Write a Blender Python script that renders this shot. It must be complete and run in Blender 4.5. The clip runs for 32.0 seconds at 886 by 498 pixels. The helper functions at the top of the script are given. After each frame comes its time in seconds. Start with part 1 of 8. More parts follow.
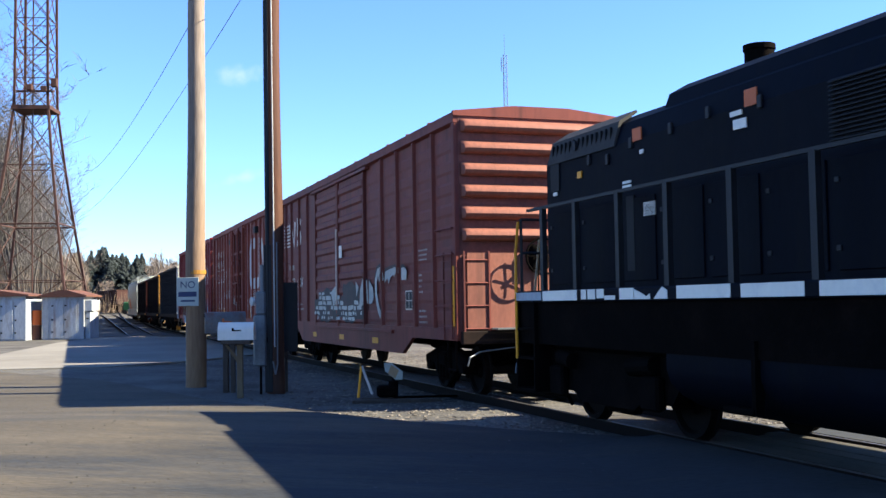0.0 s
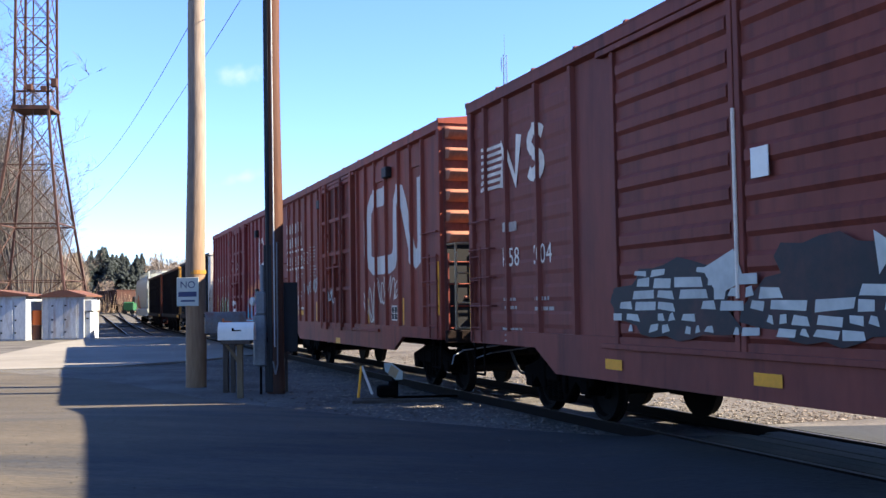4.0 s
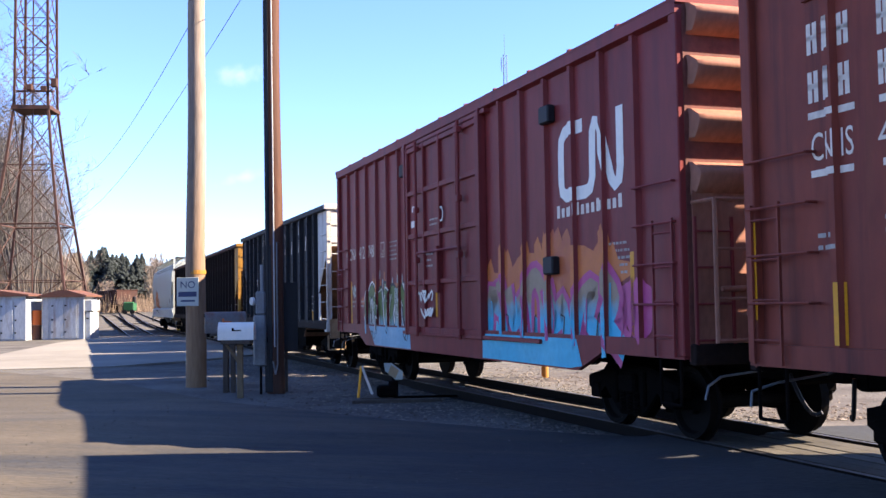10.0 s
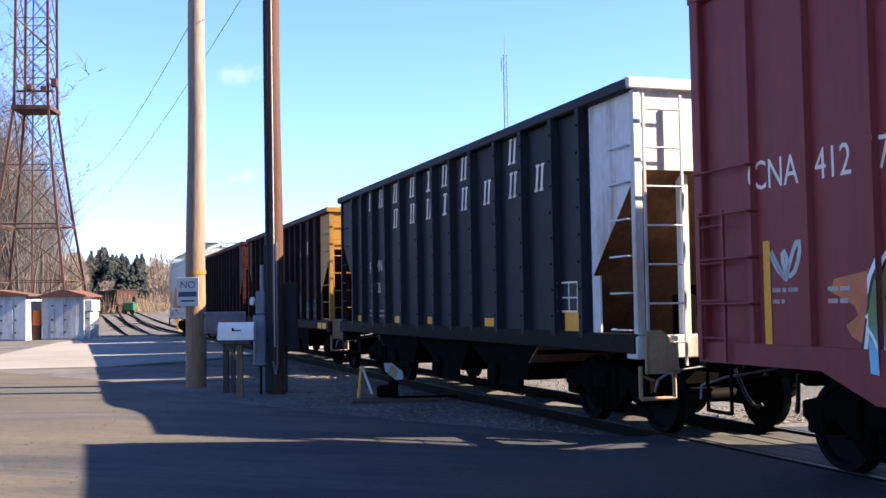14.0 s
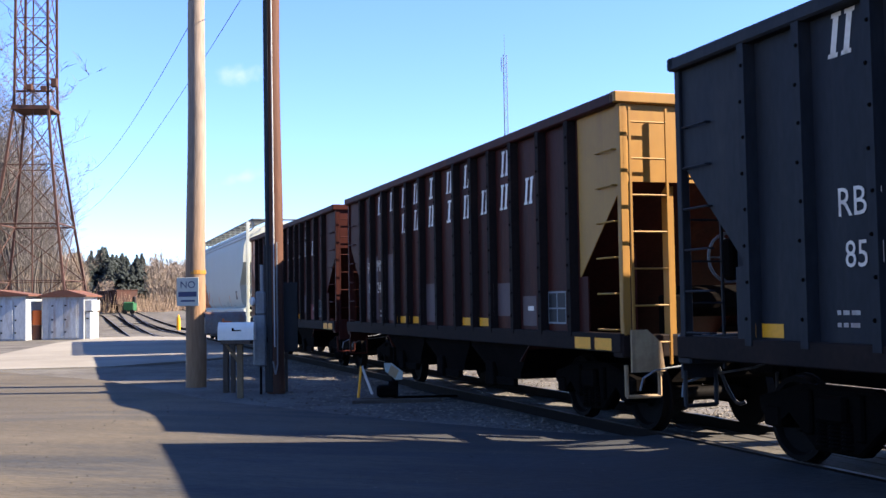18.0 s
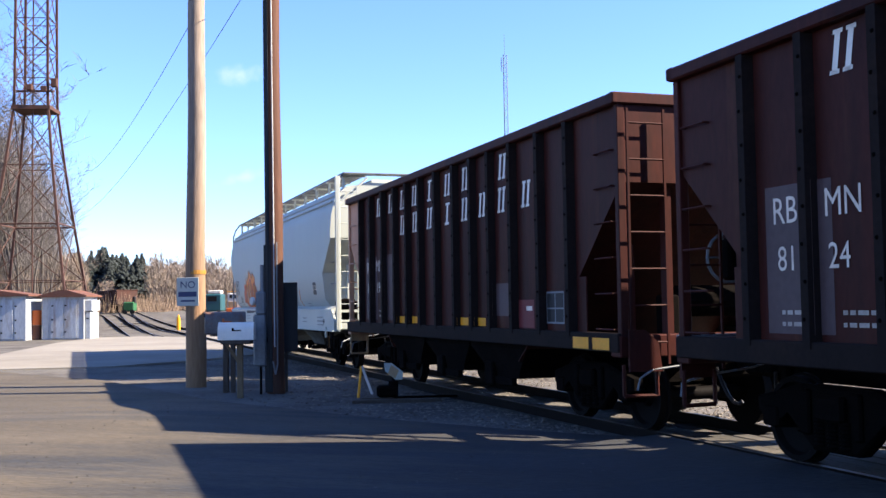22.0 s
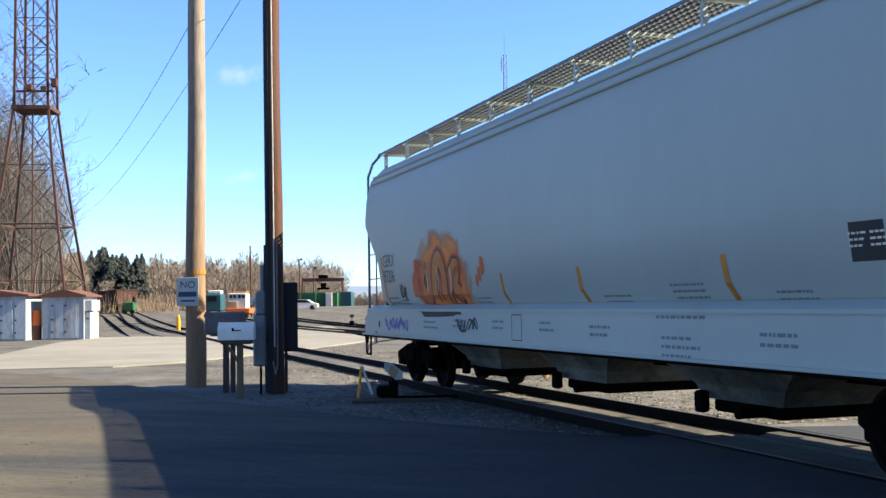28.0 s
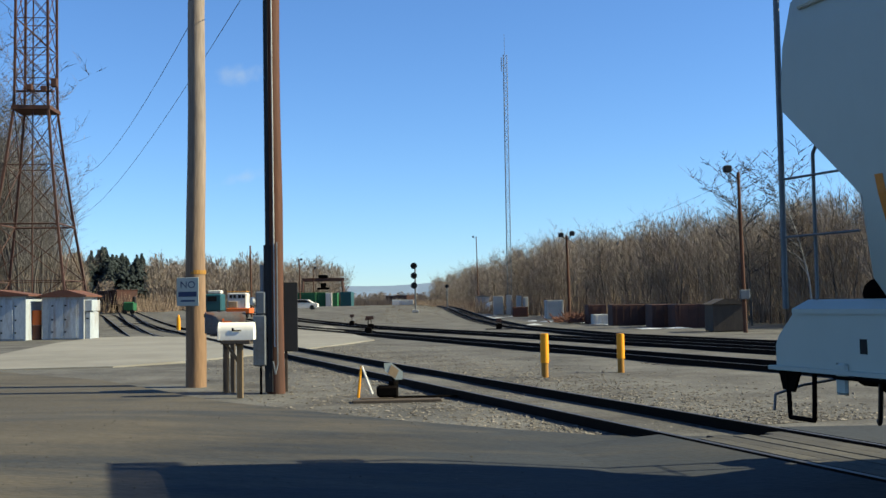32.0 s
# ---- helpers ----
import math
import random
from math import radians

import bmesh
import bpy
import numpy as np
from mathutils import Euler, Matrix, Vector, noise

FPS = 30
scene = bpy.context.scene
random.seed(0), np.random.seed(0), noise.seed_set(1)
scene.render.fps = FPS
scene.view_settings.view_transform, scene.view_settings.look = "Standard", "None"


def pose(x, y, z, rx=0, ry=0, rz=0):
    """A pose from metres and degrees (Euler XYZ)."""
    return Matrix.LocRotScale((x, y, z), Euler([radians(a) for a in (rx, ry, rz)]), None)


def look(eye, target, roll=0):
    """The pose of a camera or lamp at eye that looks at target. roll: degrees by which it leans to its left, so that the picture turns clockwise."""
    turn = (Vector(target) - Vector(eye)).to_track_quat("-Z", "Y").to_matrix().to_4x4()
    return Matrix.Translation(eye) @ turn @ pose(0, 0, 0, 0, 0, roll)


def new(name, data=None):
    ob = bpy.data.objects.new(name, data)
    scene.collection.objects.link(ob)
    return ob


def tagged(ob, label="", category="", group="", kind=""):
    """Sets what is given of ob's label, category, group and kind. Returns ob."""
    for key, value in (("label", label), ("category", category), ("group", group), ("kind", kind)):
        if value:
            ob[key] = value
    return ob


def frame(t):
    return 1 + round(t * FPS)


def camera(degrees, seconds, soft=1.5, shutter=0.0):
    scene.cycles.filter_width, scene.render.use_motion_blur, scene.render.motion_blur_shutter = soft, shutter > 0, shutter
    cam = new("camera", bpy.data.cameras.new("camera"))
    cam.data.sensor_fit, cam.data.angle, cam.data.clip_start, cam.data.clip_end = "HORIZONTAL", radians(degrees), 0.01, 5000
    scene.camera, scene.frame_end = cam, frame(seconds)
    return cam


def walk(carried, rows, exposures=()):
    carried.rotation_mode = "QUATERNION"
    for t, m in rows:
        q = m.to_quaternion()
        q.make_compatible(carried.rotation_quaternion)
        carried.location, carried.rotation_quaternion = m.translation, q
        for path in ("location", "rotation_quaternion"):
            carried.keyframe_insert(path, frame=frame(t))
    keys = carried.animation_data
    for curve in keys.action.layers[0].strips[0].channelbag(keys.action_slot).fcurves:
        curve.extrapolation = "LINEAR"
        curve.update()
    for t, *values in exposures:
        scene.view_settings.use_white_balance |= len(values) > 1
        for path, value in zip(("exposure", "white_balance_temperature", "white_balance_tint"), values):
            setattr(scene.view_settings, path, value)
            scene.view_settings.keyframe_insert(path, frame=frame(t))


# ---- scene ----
cam = camera(45.155, 32.0, soft=1.5, shutter=0.0)
CAM_Z = 1.713
EYE = pose(0, 0, CAM_Z, 90 + 2.940, 0, 0) @ pose(0, 0, 0, 0, 0, -0.8905)
walk(cam, [(0.0, EYE), (32.0, EYE)],
     [(0.0, 2.12, 6000, 6), (2.0, 2.24, 6100, 9), (6.0, 2.34, 6350, 14), (10.5, 2.45, 6380, 18), (13.0, 2.41, 6320, 18), (15.0, 2.33, 6250, 16), (20.0, 2.26, 6200, 15), (26.0, 2.22, 6150, 13), (28.0, 2.02, 6350, 4), (29.5, 1.76, 6350, 2), (31.0, 1.38, 6300, -2), (32.0, 1.22, 6200, -5)])

# ---- world and sun ----
SUN_EL = radians(36.0)
SUN_TO = Vector((0.998 * math.cos(SUN_EL), -0.06 * math.cos(SUN_EL), math.sin(SUN_EL))).normalized()
world = bpy.data.worlds.new("world")
scene.world = world
world.use_nodes = True
wn = world.node_tree.nodes
sky = wn.new("ShaderNodeTexSky")
sky.sky_type = 'NISHITA'
sky.sun_disc = False
sky.sun_elevation = SUN_EL
sky.sun_rotation = math.atan2(SUN_TO.x, SUN_TO.y)
sky.air_density, sky.dust_density, sky.ozone_density = 0.95, 0.0, 2.2
wn["Background"].inputs["Strength"].default_value = 0.056
clear = wn.new("ShaderNodeMix")
clear.data_type, clear.blend_type = 'RGBA', 'MULTIPLY'
clear.inputs["Factor"].default_value = 1.0
clear.inputs["B"].default_value = (0.76, 0.925, 1.32, 1)
world.node_tree.links.new(sky.outputs[0], clear.inputs["A"])
# two thin wisps of cloud
wl = world.node_tree.links
way = wn.new("ShaderNodeTexCoord")
puff = wn.new("ShaderNodeTexNoise")
puff.inputs["Scale"].default_value, puff.inputs["Detail"].default_value = 60.0, 6
wl.new(way.outputs["Generated"], puff.inputs["Vector"])
shade = clear.outputs["Result"]
for spot, size, most in (((-0.184, 0.960, 0.211), (0.026, 0.5, 0.012), 0.42), ((-0.182, 0.976, 0.119), (0.034, 0.5, 0.007), 0.25)):
    at = wn.new("ShaderNodeMapping")
    at.vector_type = 'TEXTURE'
    at.inputs["Location"].default_value = spot
    at.inputs["Rotation"].default_value = (0, radians(-14), 0)
    at.inputs["Scale"].default_value = size
    wl.new(way.outputs["Generated"], at.inputs["Vector"])
    far = wn.new("ShaderNodeVectorMath")
    far.operation = 'LENGTH'
    wl.new(at.outputs[0], far.inputs[0])
    rag = wn.new("ShaderNodeMath")
    rag.operation = 'MULTIPLY_ADD'
    rag.inputs[1].default_value = 1.6
    wl.new(puff.outputs["Fac"], rag.inputs[0])
    wl.new(far.outputs["Value"], rag.inputs[2])
    soft = wn.new("ShaderNodeMapRange")
    soft.interpolation_type = 'SMOOTHSTEP'
    soft.inputs["From Min"].default_value, soft.inputs["From Max"].default_value = 1.75, 0.55
    soft.inputs["To Max"].default_value = most
    wl.new(rag.outputs[0], soft.inputs["Value"])
    over = wn.new("ShaderNodeMix")
    over.data_type = 'RGBA'
    wl.new(soft.outputs[0], over.inputs["Factor"])
    wl.new(shade, over.inputs["A"])
    over.inputs["B"].default_value = (5.2, 5.3, 5.6, 1)
    shade = over.outputs["Result"]
wl.new(shade, wn["Background"].inputs["Color"])
sun = new("sun", bpy.data.lights.new("sun", "SUN"))
sun.data.energy, sun.data.angle, sun.data.color = 5.0, radians(0.53), (1.0, 0.86, 0.65)
sun.matrix_world = look((0, 0, 50), Vector((0, 0, 50)) - SUN_TO)

# ---- materials ----
MATS = {}


def surf(name, base, var=0.25, scale=3.0, rough=0.75, metal=0.0, bump=0.15, second=None, amount=0.45, spread=0.12,
         fine=40.0, streak=1.0, island=0.0, each=0.0, spec=0.3, along=1.0, drips=0.0, drip=(0.02, 0.012, 0.010), rust=0.0):
    """A procedural surface: base colour, broad mottling, fine grain, patches of a second colour, relief."""
    base = tuple(0.58 * c for c in base)
    second = tuple(0.58 * c for c in second) if second else None
    m = bpy.data.materials.new(name)
    m.use_nodes = True
    nt = m.node_tree
    nd, lk = nt.nodes, nt.links
    b = nd["Principled BSDF"]
    b.inputs["Roughness"].default_value = rough
    b.inputs["Metallic"].default_value = metal
    b.inputs["Specular IOR Level"].default_value = spec
    tc = nd.new("ShaderNodeTexCoord")
    mp = nd.new("ShaderNodeMapping")
    mp.inputs["Scale"].default_value = (1 / along, 1, 1 / streak)
    lk.new(tc.outputs["Object"], mp.inputs["Vector"])
    big = nd.new("ShaderNodeTexNoise")
    big.inputs["Scale"].default_value, big.inputs["Detail"].default_value = scale, 6
    lk.new(mp.outputs[0], big.inputs["Vector"])
    small = nd.new("ShaderNodeTexNoise")
    small.inputs["Scale"].default_value, small.inputs["Detail"].default_value = fine, 4
    lk.new(mp.outputs[0], small.inputs["Vector"])
    col = nd.new("ShaderNodeRGB")
    col.outputs[0].default_value = (*base, 1)
    last = col.outputs[0]
    if second:
        ramp = nd.new("ShaderNodeMapRange")
        ramp.inputs["From Min"].default_value = 1 - amount - spread
        ramp.inputs["From Max"].default_value = 1 - amount + spread
        n2 = nd.new("ShaderNodeTexNoise")
        n2.inputs["Scale"].default_value, n2.inputs["Detail"].default_value = scale * 0.7, 8
        n2.inputs["Roughness"].default_value = 0.7
        lk.new(mp.outputs[0], n2.inputs["Vector"])
        lk.new(n2.outputs["Fac"], ramp.inputs["Value"])
        mx = nd.new("ShaderNodeMix")
        mx.data_type = 'RGBA'
        lk.new(ramp.outputs[0], mx.inputs["Factor"])
        lk.new(last, mx.inputs["A"])
        mx.inputs["B"].default_value = (*second, 1)
        last = mx.outputs["Result"]
    for amt, tone, width, lo in ((drips, drip, 4.2, 0.50), (rust, (0.13, 0.045, 0.018), 2.3, 0.56)):
        if amt:
            # run-down stains: narrow across, long down the surface
            m3 = nd.new("ShaderNodeMapping")
            m3.inputs["Scale"].default_value = (width, width, 0.22)
            lk.new(tc.outputs["Object"], m3.inputs["Vector"])
            n3 = nd.new("ShaderNodeTexNoise")
            n3.inputs["Scale"].default_value, n3.inputs["Detail"].default_value = 1.0, 7
            n3.inputs["Roughness"].default_value = 0.65
            lk.new(m3.outputs[0], n3.inputs["Vector"])
            r3 = nd.new("ShaderNodeMapRange")
            r3.inputs["From Min"].default_value, r3.inputs["From Max"].default_value = lo, lo + 0.2
            r3.inputs["To Max"].default_value = amt
            lk.new(n3.outputs["Fac"], r3.inputs["Value"])
            x3 = nd.new("ShaderNodeMix")
            x3.data_type = 'RGBA'
            lk.new(r3.outputs[0], x3.inputs["Factor"])
            lk.new(last, x3.inputs["A"])
            x3.inputs["B"].default_value = (*tone, 1)
            last = x3.outputs["Result"]
    hsv = nd.new("ShaderNodeHueSaturation")
    lk.new(last, hsv.inputs["Color"])
    add = nd.new("ShaderNodeMath")
    add.operation = 'ADD'
    lk.new(big.outputs["Fac"], add.inputs[0])
    lk.new(small.outputs["Fac"], add.inputs[1])
    rng = nd.new("ShaderNodeMapRange")
    rng.inputs["From Min"].default_value, rng.inputs["From Max"].default_value = 0.6, 1.4
    rng.inputs["To Min"].default_value, rng.inputs["To Max"].default_value = 1 - var, 1 + var
    lk.new(add.outputs[0], rng.inputs["Value"])
    value = rng.outputs[0]
    for amt, node, sock in ((each, "ShaderNodeObjectInfo", "Random"), (island, "ShaderNodeNewGeometry", "Random Per Island")):
        if amt:
            oi = nd.new(node)
            r2 = nd.new("ShaderNodeMapRange")
            r2.inputs["To Min"].default_value, r2.inputs["To Max"].default_value = 1 - amt, 1 + amt
            lk.new(oi.outputs[sock], r2.inputs["Value"])
            mu = nd.new("ShaderNodeMath")
            mu.operation = 'MULTIPLY'
            lk.new(value, mu.inputs[0])
            lk.new(r2.outputs[0], mu.inputs[1])
            value = mu.outputs[0]
    lk.new(value, hsv.inputs["Value"])
    lk.new(hsv.outputs[0], b.inputs["Base Color"])
    if bump:
        bp = nd.new("ShaderNodeBump")
        bp.inputs["Strength"].default_value = bump
        bp.inputs["Distance"].default_value = 0.02
        lk.new(add.outputs[0], bp.inputs["Height"])
        lk.new(bp.outputs[0], b.inputs["Normal"])
    MATS[name] = m
    return m


M_gravel = surf("gravel", (0.148, 0.136, 0.118), 0.62, 0.5, 0.95, bump=0.9, second=(0.088, 0.077, 0.064), amount=0.47, spread=0.07, fine=16)
# blue-grey base holds the train's sky-lit shade; the ground itself is browner
M_lot = surf("dusty_shade_tinted_asphalt", (0.034, 0.037, 0.041), 0.45, 0.7, 0.95, bump=0.5, second=(0.050, 0.046, 0.040), amount=0.44, spread=0.06, fine=22, along=2.2)
M_road = surf("pale_road", (0.32, 0.295, 0.25), 0.18, 0.25, 0.95, bump=0.15, second=(0.24, 0.216, 0.18), amount=0.45, spread=0.10, fine=18)
M_plank = surf("crossing_plank", (0.115, 0.100, 0.075), 0.35, 1.3, 0.85, bump=0.4, second=(0.05, 0.045, 0.038), amount=0.45, fine=22, each=0.25)
M_tie = surf("creosote_tie", (0.035, 0.028, 0.023), 0.35, 3, 0.9, bump=0.4, second=(0.075, 0.066, 0.056), amount=0.4, fine=30, each=0.25)
M_rail = surf("rail_steel", (0.014, 0.010, 0.008), 0.3, 3, 0.85, 0.0, bump=0.2, fine=30, spec=0.08)
M_head = surf("polished_rail_head", (0.16, 0.145, 0.13), 0.3, 2, 0.55, 0.8, bump=0.02)
M_ballast = surf("ballast_stone", (0.23, 0.20, 0.165), 0.3, 2.0, 0.95, bump=0.4, fine=14, island=0.5)
M_boxred = surf("oxide_red_paint", (0.29, 0.074, 0.052), 0.18, 0.8, 0.60, bump=0.06, second=(0.175, 0.056, 0.048), spec=0.16, amount=0.4, fine=7, streak=2.5, drips=0.6, drip=(0.05, 0.018, 0.016))
M_boxred2 = surf("maroon_paint", (0.37, 0.076, 0.044), 0.18, 0.7, 0.58, bump=0.06, second=(0.23, 0.056, 0.045), spec=0.16, amount=0.42, fine=7, streak=2.5, drips=0.7, drip=(0.055, 0.018, 0.015), rust=0.5)
M_boxred3 = surf("mineral_red_paint", (0.33, 0.050, 0.046), 0.18, 0.7, 0.52, bump=0.06, second=(0.22, 0.037, 0.038), spec=0.18, amount=0.32, fine=7, streak=2.5, drips=0.5, drip=(0.10, 0.022, 0.026))
# red lightened to the peach it has in sun, with rust tone and drips
M_endrust_sunlit = surf("sunlit_rust_red_paint", (0.52, 0.215, 0.130), 0.25, 1.4, 0.7, bump=0.08, second=(0.34, 0.122, 0.075), amount=0.42, fine=16, streak=2, drips=0.4, drip=(0.10, 0.04, 0.025))
M_hopblack = surf("weathered_black_paint", (0.021, 0.023, 0.029), 0.35, 1.0, 0.6, bump=0.06, second=(0.042, 0.039, 0.038), amount=0.4, fine=18, streak=3, spec=0.12, drips=0.5, drip=(0.030, 0.027, 0.025))
M_hopbrown = surf("dark_brown_paint", (0.072, 0.016, 0.011), 0.35, 0.9, 0.55, bump=0.06, second=(0.040, 0.0115, 0.010), amount=0.42, fine=18, streak=3, spec=0.08, drips=0.6, drip=(0.016, 0.007, 0.006), rust=0.35)
M_yellow = surf("weathered_yellow_paint", (0.50, 0.245, 0.034), 0.10, 1.5, 0.55, bump=0.03, second=(0.42, 0.19, 0.03), amount=0.4, fine=8, streak=1.5, drips=0.22, drip=(0.10, 0.045, 0.015))
M_offwhite = surf("rust_stained_white_paint", (0.88, 0.84, 0.77), 0.15, 1.4, 0.65, bump=0.05, second=(0.50, 0.34, 0.21), amount=0.38, spread=0.1, fine=16, streak=2.5, rust=0.85, drips=0.3, drip=(0.20, 0.14, 0.10))
M_covwhite = surf("pale_grey_paint", (0.60, 0.635, 0.565), 0.035, 0.5, 0.45, bump=0.0, second=(0.55, 0.58, 0.515), amount=0.38, spread=0.25, fine=5, streak=2, drips=0.05, drip=(0.26, 0.25, 0.22))
M_tan = surf("tan_primer", (0.58, 0.40, 0.22), 0.2, 1.4, 0.65, bump=0.05, second=(0.36, 0.22, 0.11), amount=0.4, fine=16, drips=0.4, drip=(0.10, 0.06, 0.03))
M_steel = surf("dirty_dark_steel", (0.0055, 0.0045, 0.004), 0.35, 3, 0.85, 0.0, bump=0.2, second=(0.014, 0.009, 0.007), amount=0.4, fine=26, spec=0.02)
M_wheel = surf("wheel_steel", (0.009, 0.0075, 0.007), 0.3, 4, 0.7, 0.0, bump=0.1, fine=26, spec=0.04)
M_loco = surf("dark_blue_black_paint", (0.0050, 0.0070, 0.0135), 0.3, 0.9, 0.6, bump=0.04, second=(0.009, 0.010, 0.014), amount=0.35, fine=16, streak=2, spec=0.04, drips=0.4, drip=(0.008, 0.0075, 0.007))
M_grille = surf("black_grille", (0.004, 0.004, 0.005), 0.3, 5, 0.7, bump=0.1)
M_safety = surf("safety_yellow", (1.15, 0.47, 0.012), 0.12, 3, 0.5, bump=0.04, second=(0.9, 0.38, 0.02), amount=0.35, fine=22)
M_whitepaint = surf("white_stencil_paint", (1.18, 0.99, 0.78), 0.15, 2, 0.6, bump=0.02, second=(0.70, 0.52, 0.40), amount=0.38, spread=0.1, fine=20)
M_brightwhite = surf("white_enamel", (1.26, 1.16, 0.98), 0.07, 3, 0.45, bump=0.02, second=(0.95, 0.90, 0.84), amount=0.35, fine=16)
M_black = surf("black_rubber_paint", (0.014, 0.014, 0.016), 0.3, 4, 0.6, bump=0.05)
M_orange = surf("orange_paint", (0.80, 0.17, 0.03), 0.15, 2, 0.5, bump=0.03)
M_pole2 = surf("dark_creosote_pole", (0.150, 0.058, 0.028), 0.35, 2.2, 0.8, bump=0.25, second=(0.065, 0.030, 0.019), amount=0.45, fine=24, streak=9, drips=0.6, drip=(0.02, 0.012, 0.010))
M_wood = surf("weathered_post_wood", (0.24, 0.165, 0.09), 0.25, 5, 0.85, bump=0.2, fine=30, streak=6)
M_darkwood = surf("dark_post_wood", (0.1, 0.075, 0.055), 0.3, 5, 0.85, bump=0.2, fine=30, streak=6)
M_galv = surf("grey_utility_metal", (0.22, 0.235, 0.25), 0.15, 4, 0.5, 0.2, bump=0.03, second=(0.15, 0.15, 0.155), amount=0.4, fine=24, drips=0.3, drip=(0.05, 0.045, 0.04))
M_shed = surf("pale_blue_shed_paint", (0.52, 0.555, 0.585), 0.25, 0.8, 0.6, bump=0.06, second=(0.30, 0.24, 0.19), amount=0.42, spread=0.07, fine=14, streak=4, rust=0.7)
M_rustroof = surf("rusty_roof_metal", (0.20, 0.080, 0.048), 0.3, 1.2, 0.85, bump=0.15, second=(0.13, 0.065, 0.05), amount=0.45, fine=16)
M_tower = surf("rusty_tower_steel", (0.095, 0.044, 0.032), 0.3, 1.2, 0.85, bump=0.1, fine=12)
M_bark = surf("grey_brown_bark", (0.125, 0.108, 0.092), 0.3, 1.5, 0.9, bump=0.25, fine=12, streak=4)
M_twig = surf("winter_twigs", (0.40, 0.325, 0.26), 0.3, 0.5, 0.95, bump=0, island=0.4)
M_birch = surf("pale_birch_bark", (0.62, 0.58, 0.50), 0.25, 1.0, 0.9, bump=0.1)
M_brush = surf("dry_brush", (0.34, 0.245, 0.17), 0.3, 1.0, 0.95, bump=0, island=0.4)
M_conifer = surf("conifer_needles", (0.036, 0.046, 0.042), 0.35, 0.8, 0.9, bump=0, island=0.4)
M_grass = surf("dead_grass", (0.21, 0.155, 0.082), 0.25, 0.6, 0.95, bump=0.3, second=(0.13, 0.098, 0.055), amount=0.45, fine=20, island=0.3)
M_greyink = surf("grey_stencil_paint", (0.27, 0.28, 0.29), 0.1, 2, 0.6, bump=0)
# pale blue base stands in for the haze over the far ridge
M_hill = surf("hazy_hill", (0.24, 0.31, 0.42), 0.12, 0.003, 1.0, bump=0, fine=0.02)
M_green = surf("green_container_paint", (0.035, 0.16, 0.065), 0.2, 0.8, 0.6, bump=0.05, fine=12)
M_teal = surf("teal_truck_paint", (0.03, 0.11, 0.13), 0.15, 1, 0.4, bump=0.02)
M_rustcar = surf("rust_brown_steel", (0.125, 0.055, 0.038), 0.3, 0.7, 0.85, bump=0.08, second=(0.07, 0.045, 0.04), amount=0.45, fine=12)
M_cable = surf("black_cable", (0.05, 0.055, 0.065), 0.1, 3, 0.7, bump=0)
M_concrete = surf("grey_equipment_paint", (0.66, 0.65, 0.61), 0.12, 1, 0.6, bump=0.03, second=(0.5, 0.48, 0.44), amount=0.4)
# near-black brown for sills and brown hopper posts, darker than the panels
M_sill = surf("very_dark_brown_paint", (0.020, 0.013, 0.011), 0.35, 1.5, 0.75, bump=0.08, second=(0.035, 0.020, 0.015), amount=0.4, fine=18, spec=0.08)
M_oldbox = surf("rusty_galvanised_sheet", (0.20, 0.175, 0.16), 0.25, 4, 0.5, 0.3, bump=0.05, second=(0.26, 0.10, 0.05), amount=0.42, fine=24)
# body red darkened to hold the shade between the end ribs; drips are stains
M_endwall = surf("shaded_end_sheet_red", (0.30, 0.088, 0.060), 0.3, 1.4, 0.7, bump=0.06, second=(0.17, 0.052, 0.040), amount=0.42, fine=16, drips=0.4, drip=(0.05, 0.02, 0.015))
M_endbrown = surf("rust_brown_end_paint", (0.38, 0.135, 0.085), 0.25, 1.4, 0.7, bump=0.08, second=(0.24, 0.082, 0.055), amount=0.42, fine=16, streak=2, drips=0.5, drip=(0.07, 0.03, 0.02))
M_strip = surf("faded_orange_strip", (0.80, 0.27, 0.015), 0.15, 3, 0.55, bump=0.02, second=(0.55, 0.18, 0.015), amount=0.4)
M_bed = surf("oily_track_bed", (0.062, 0.052, 0.043), 0.6, 1.2, 0.95, bump=0.9, second=(0.13, 0.11, 0.088), amount=0.38, spread=0.07, fine=14)
M_greytwig = surf("grey_winter_twigs", (0.19, 0.172, 0.165), 0.3, 0.5, 0.95, bump=0, island=0.4)
M_print = surf("worn_small_print_paint", (0.62, 0.52, 0.43), 0.25, 3, 0.6, bump=0, second=(0.34, 0.22, 0.18), amount=0.42, spread=0.1, fine=20)
M_doorgrime = surf("grimy_door_paint", (0.25, 0.052, 0.034), 0.2, 0.9, 0.65, bump=0.05, second=(0.13, 0.034, 0.024), amount=0.45, fine=7, streak=2, spec=0.12, drips=0.7, drip=(0.03, 0.012, 0.010))
M_slope = surf("rusty_slope_sheet", (0.36, 0.165, 0.075), 0.3, 1.2, 0.8, bump=0.1, second=(0.20, 0.075, 0.04), amount=0.45, fine=14, drips=0.6, drip=(0.05, 0.025, 0.015))
M_snow = surf("old_snow", (0.75, 0.77, 0.8), 0.1, 1, 0.8, bump=0.2)


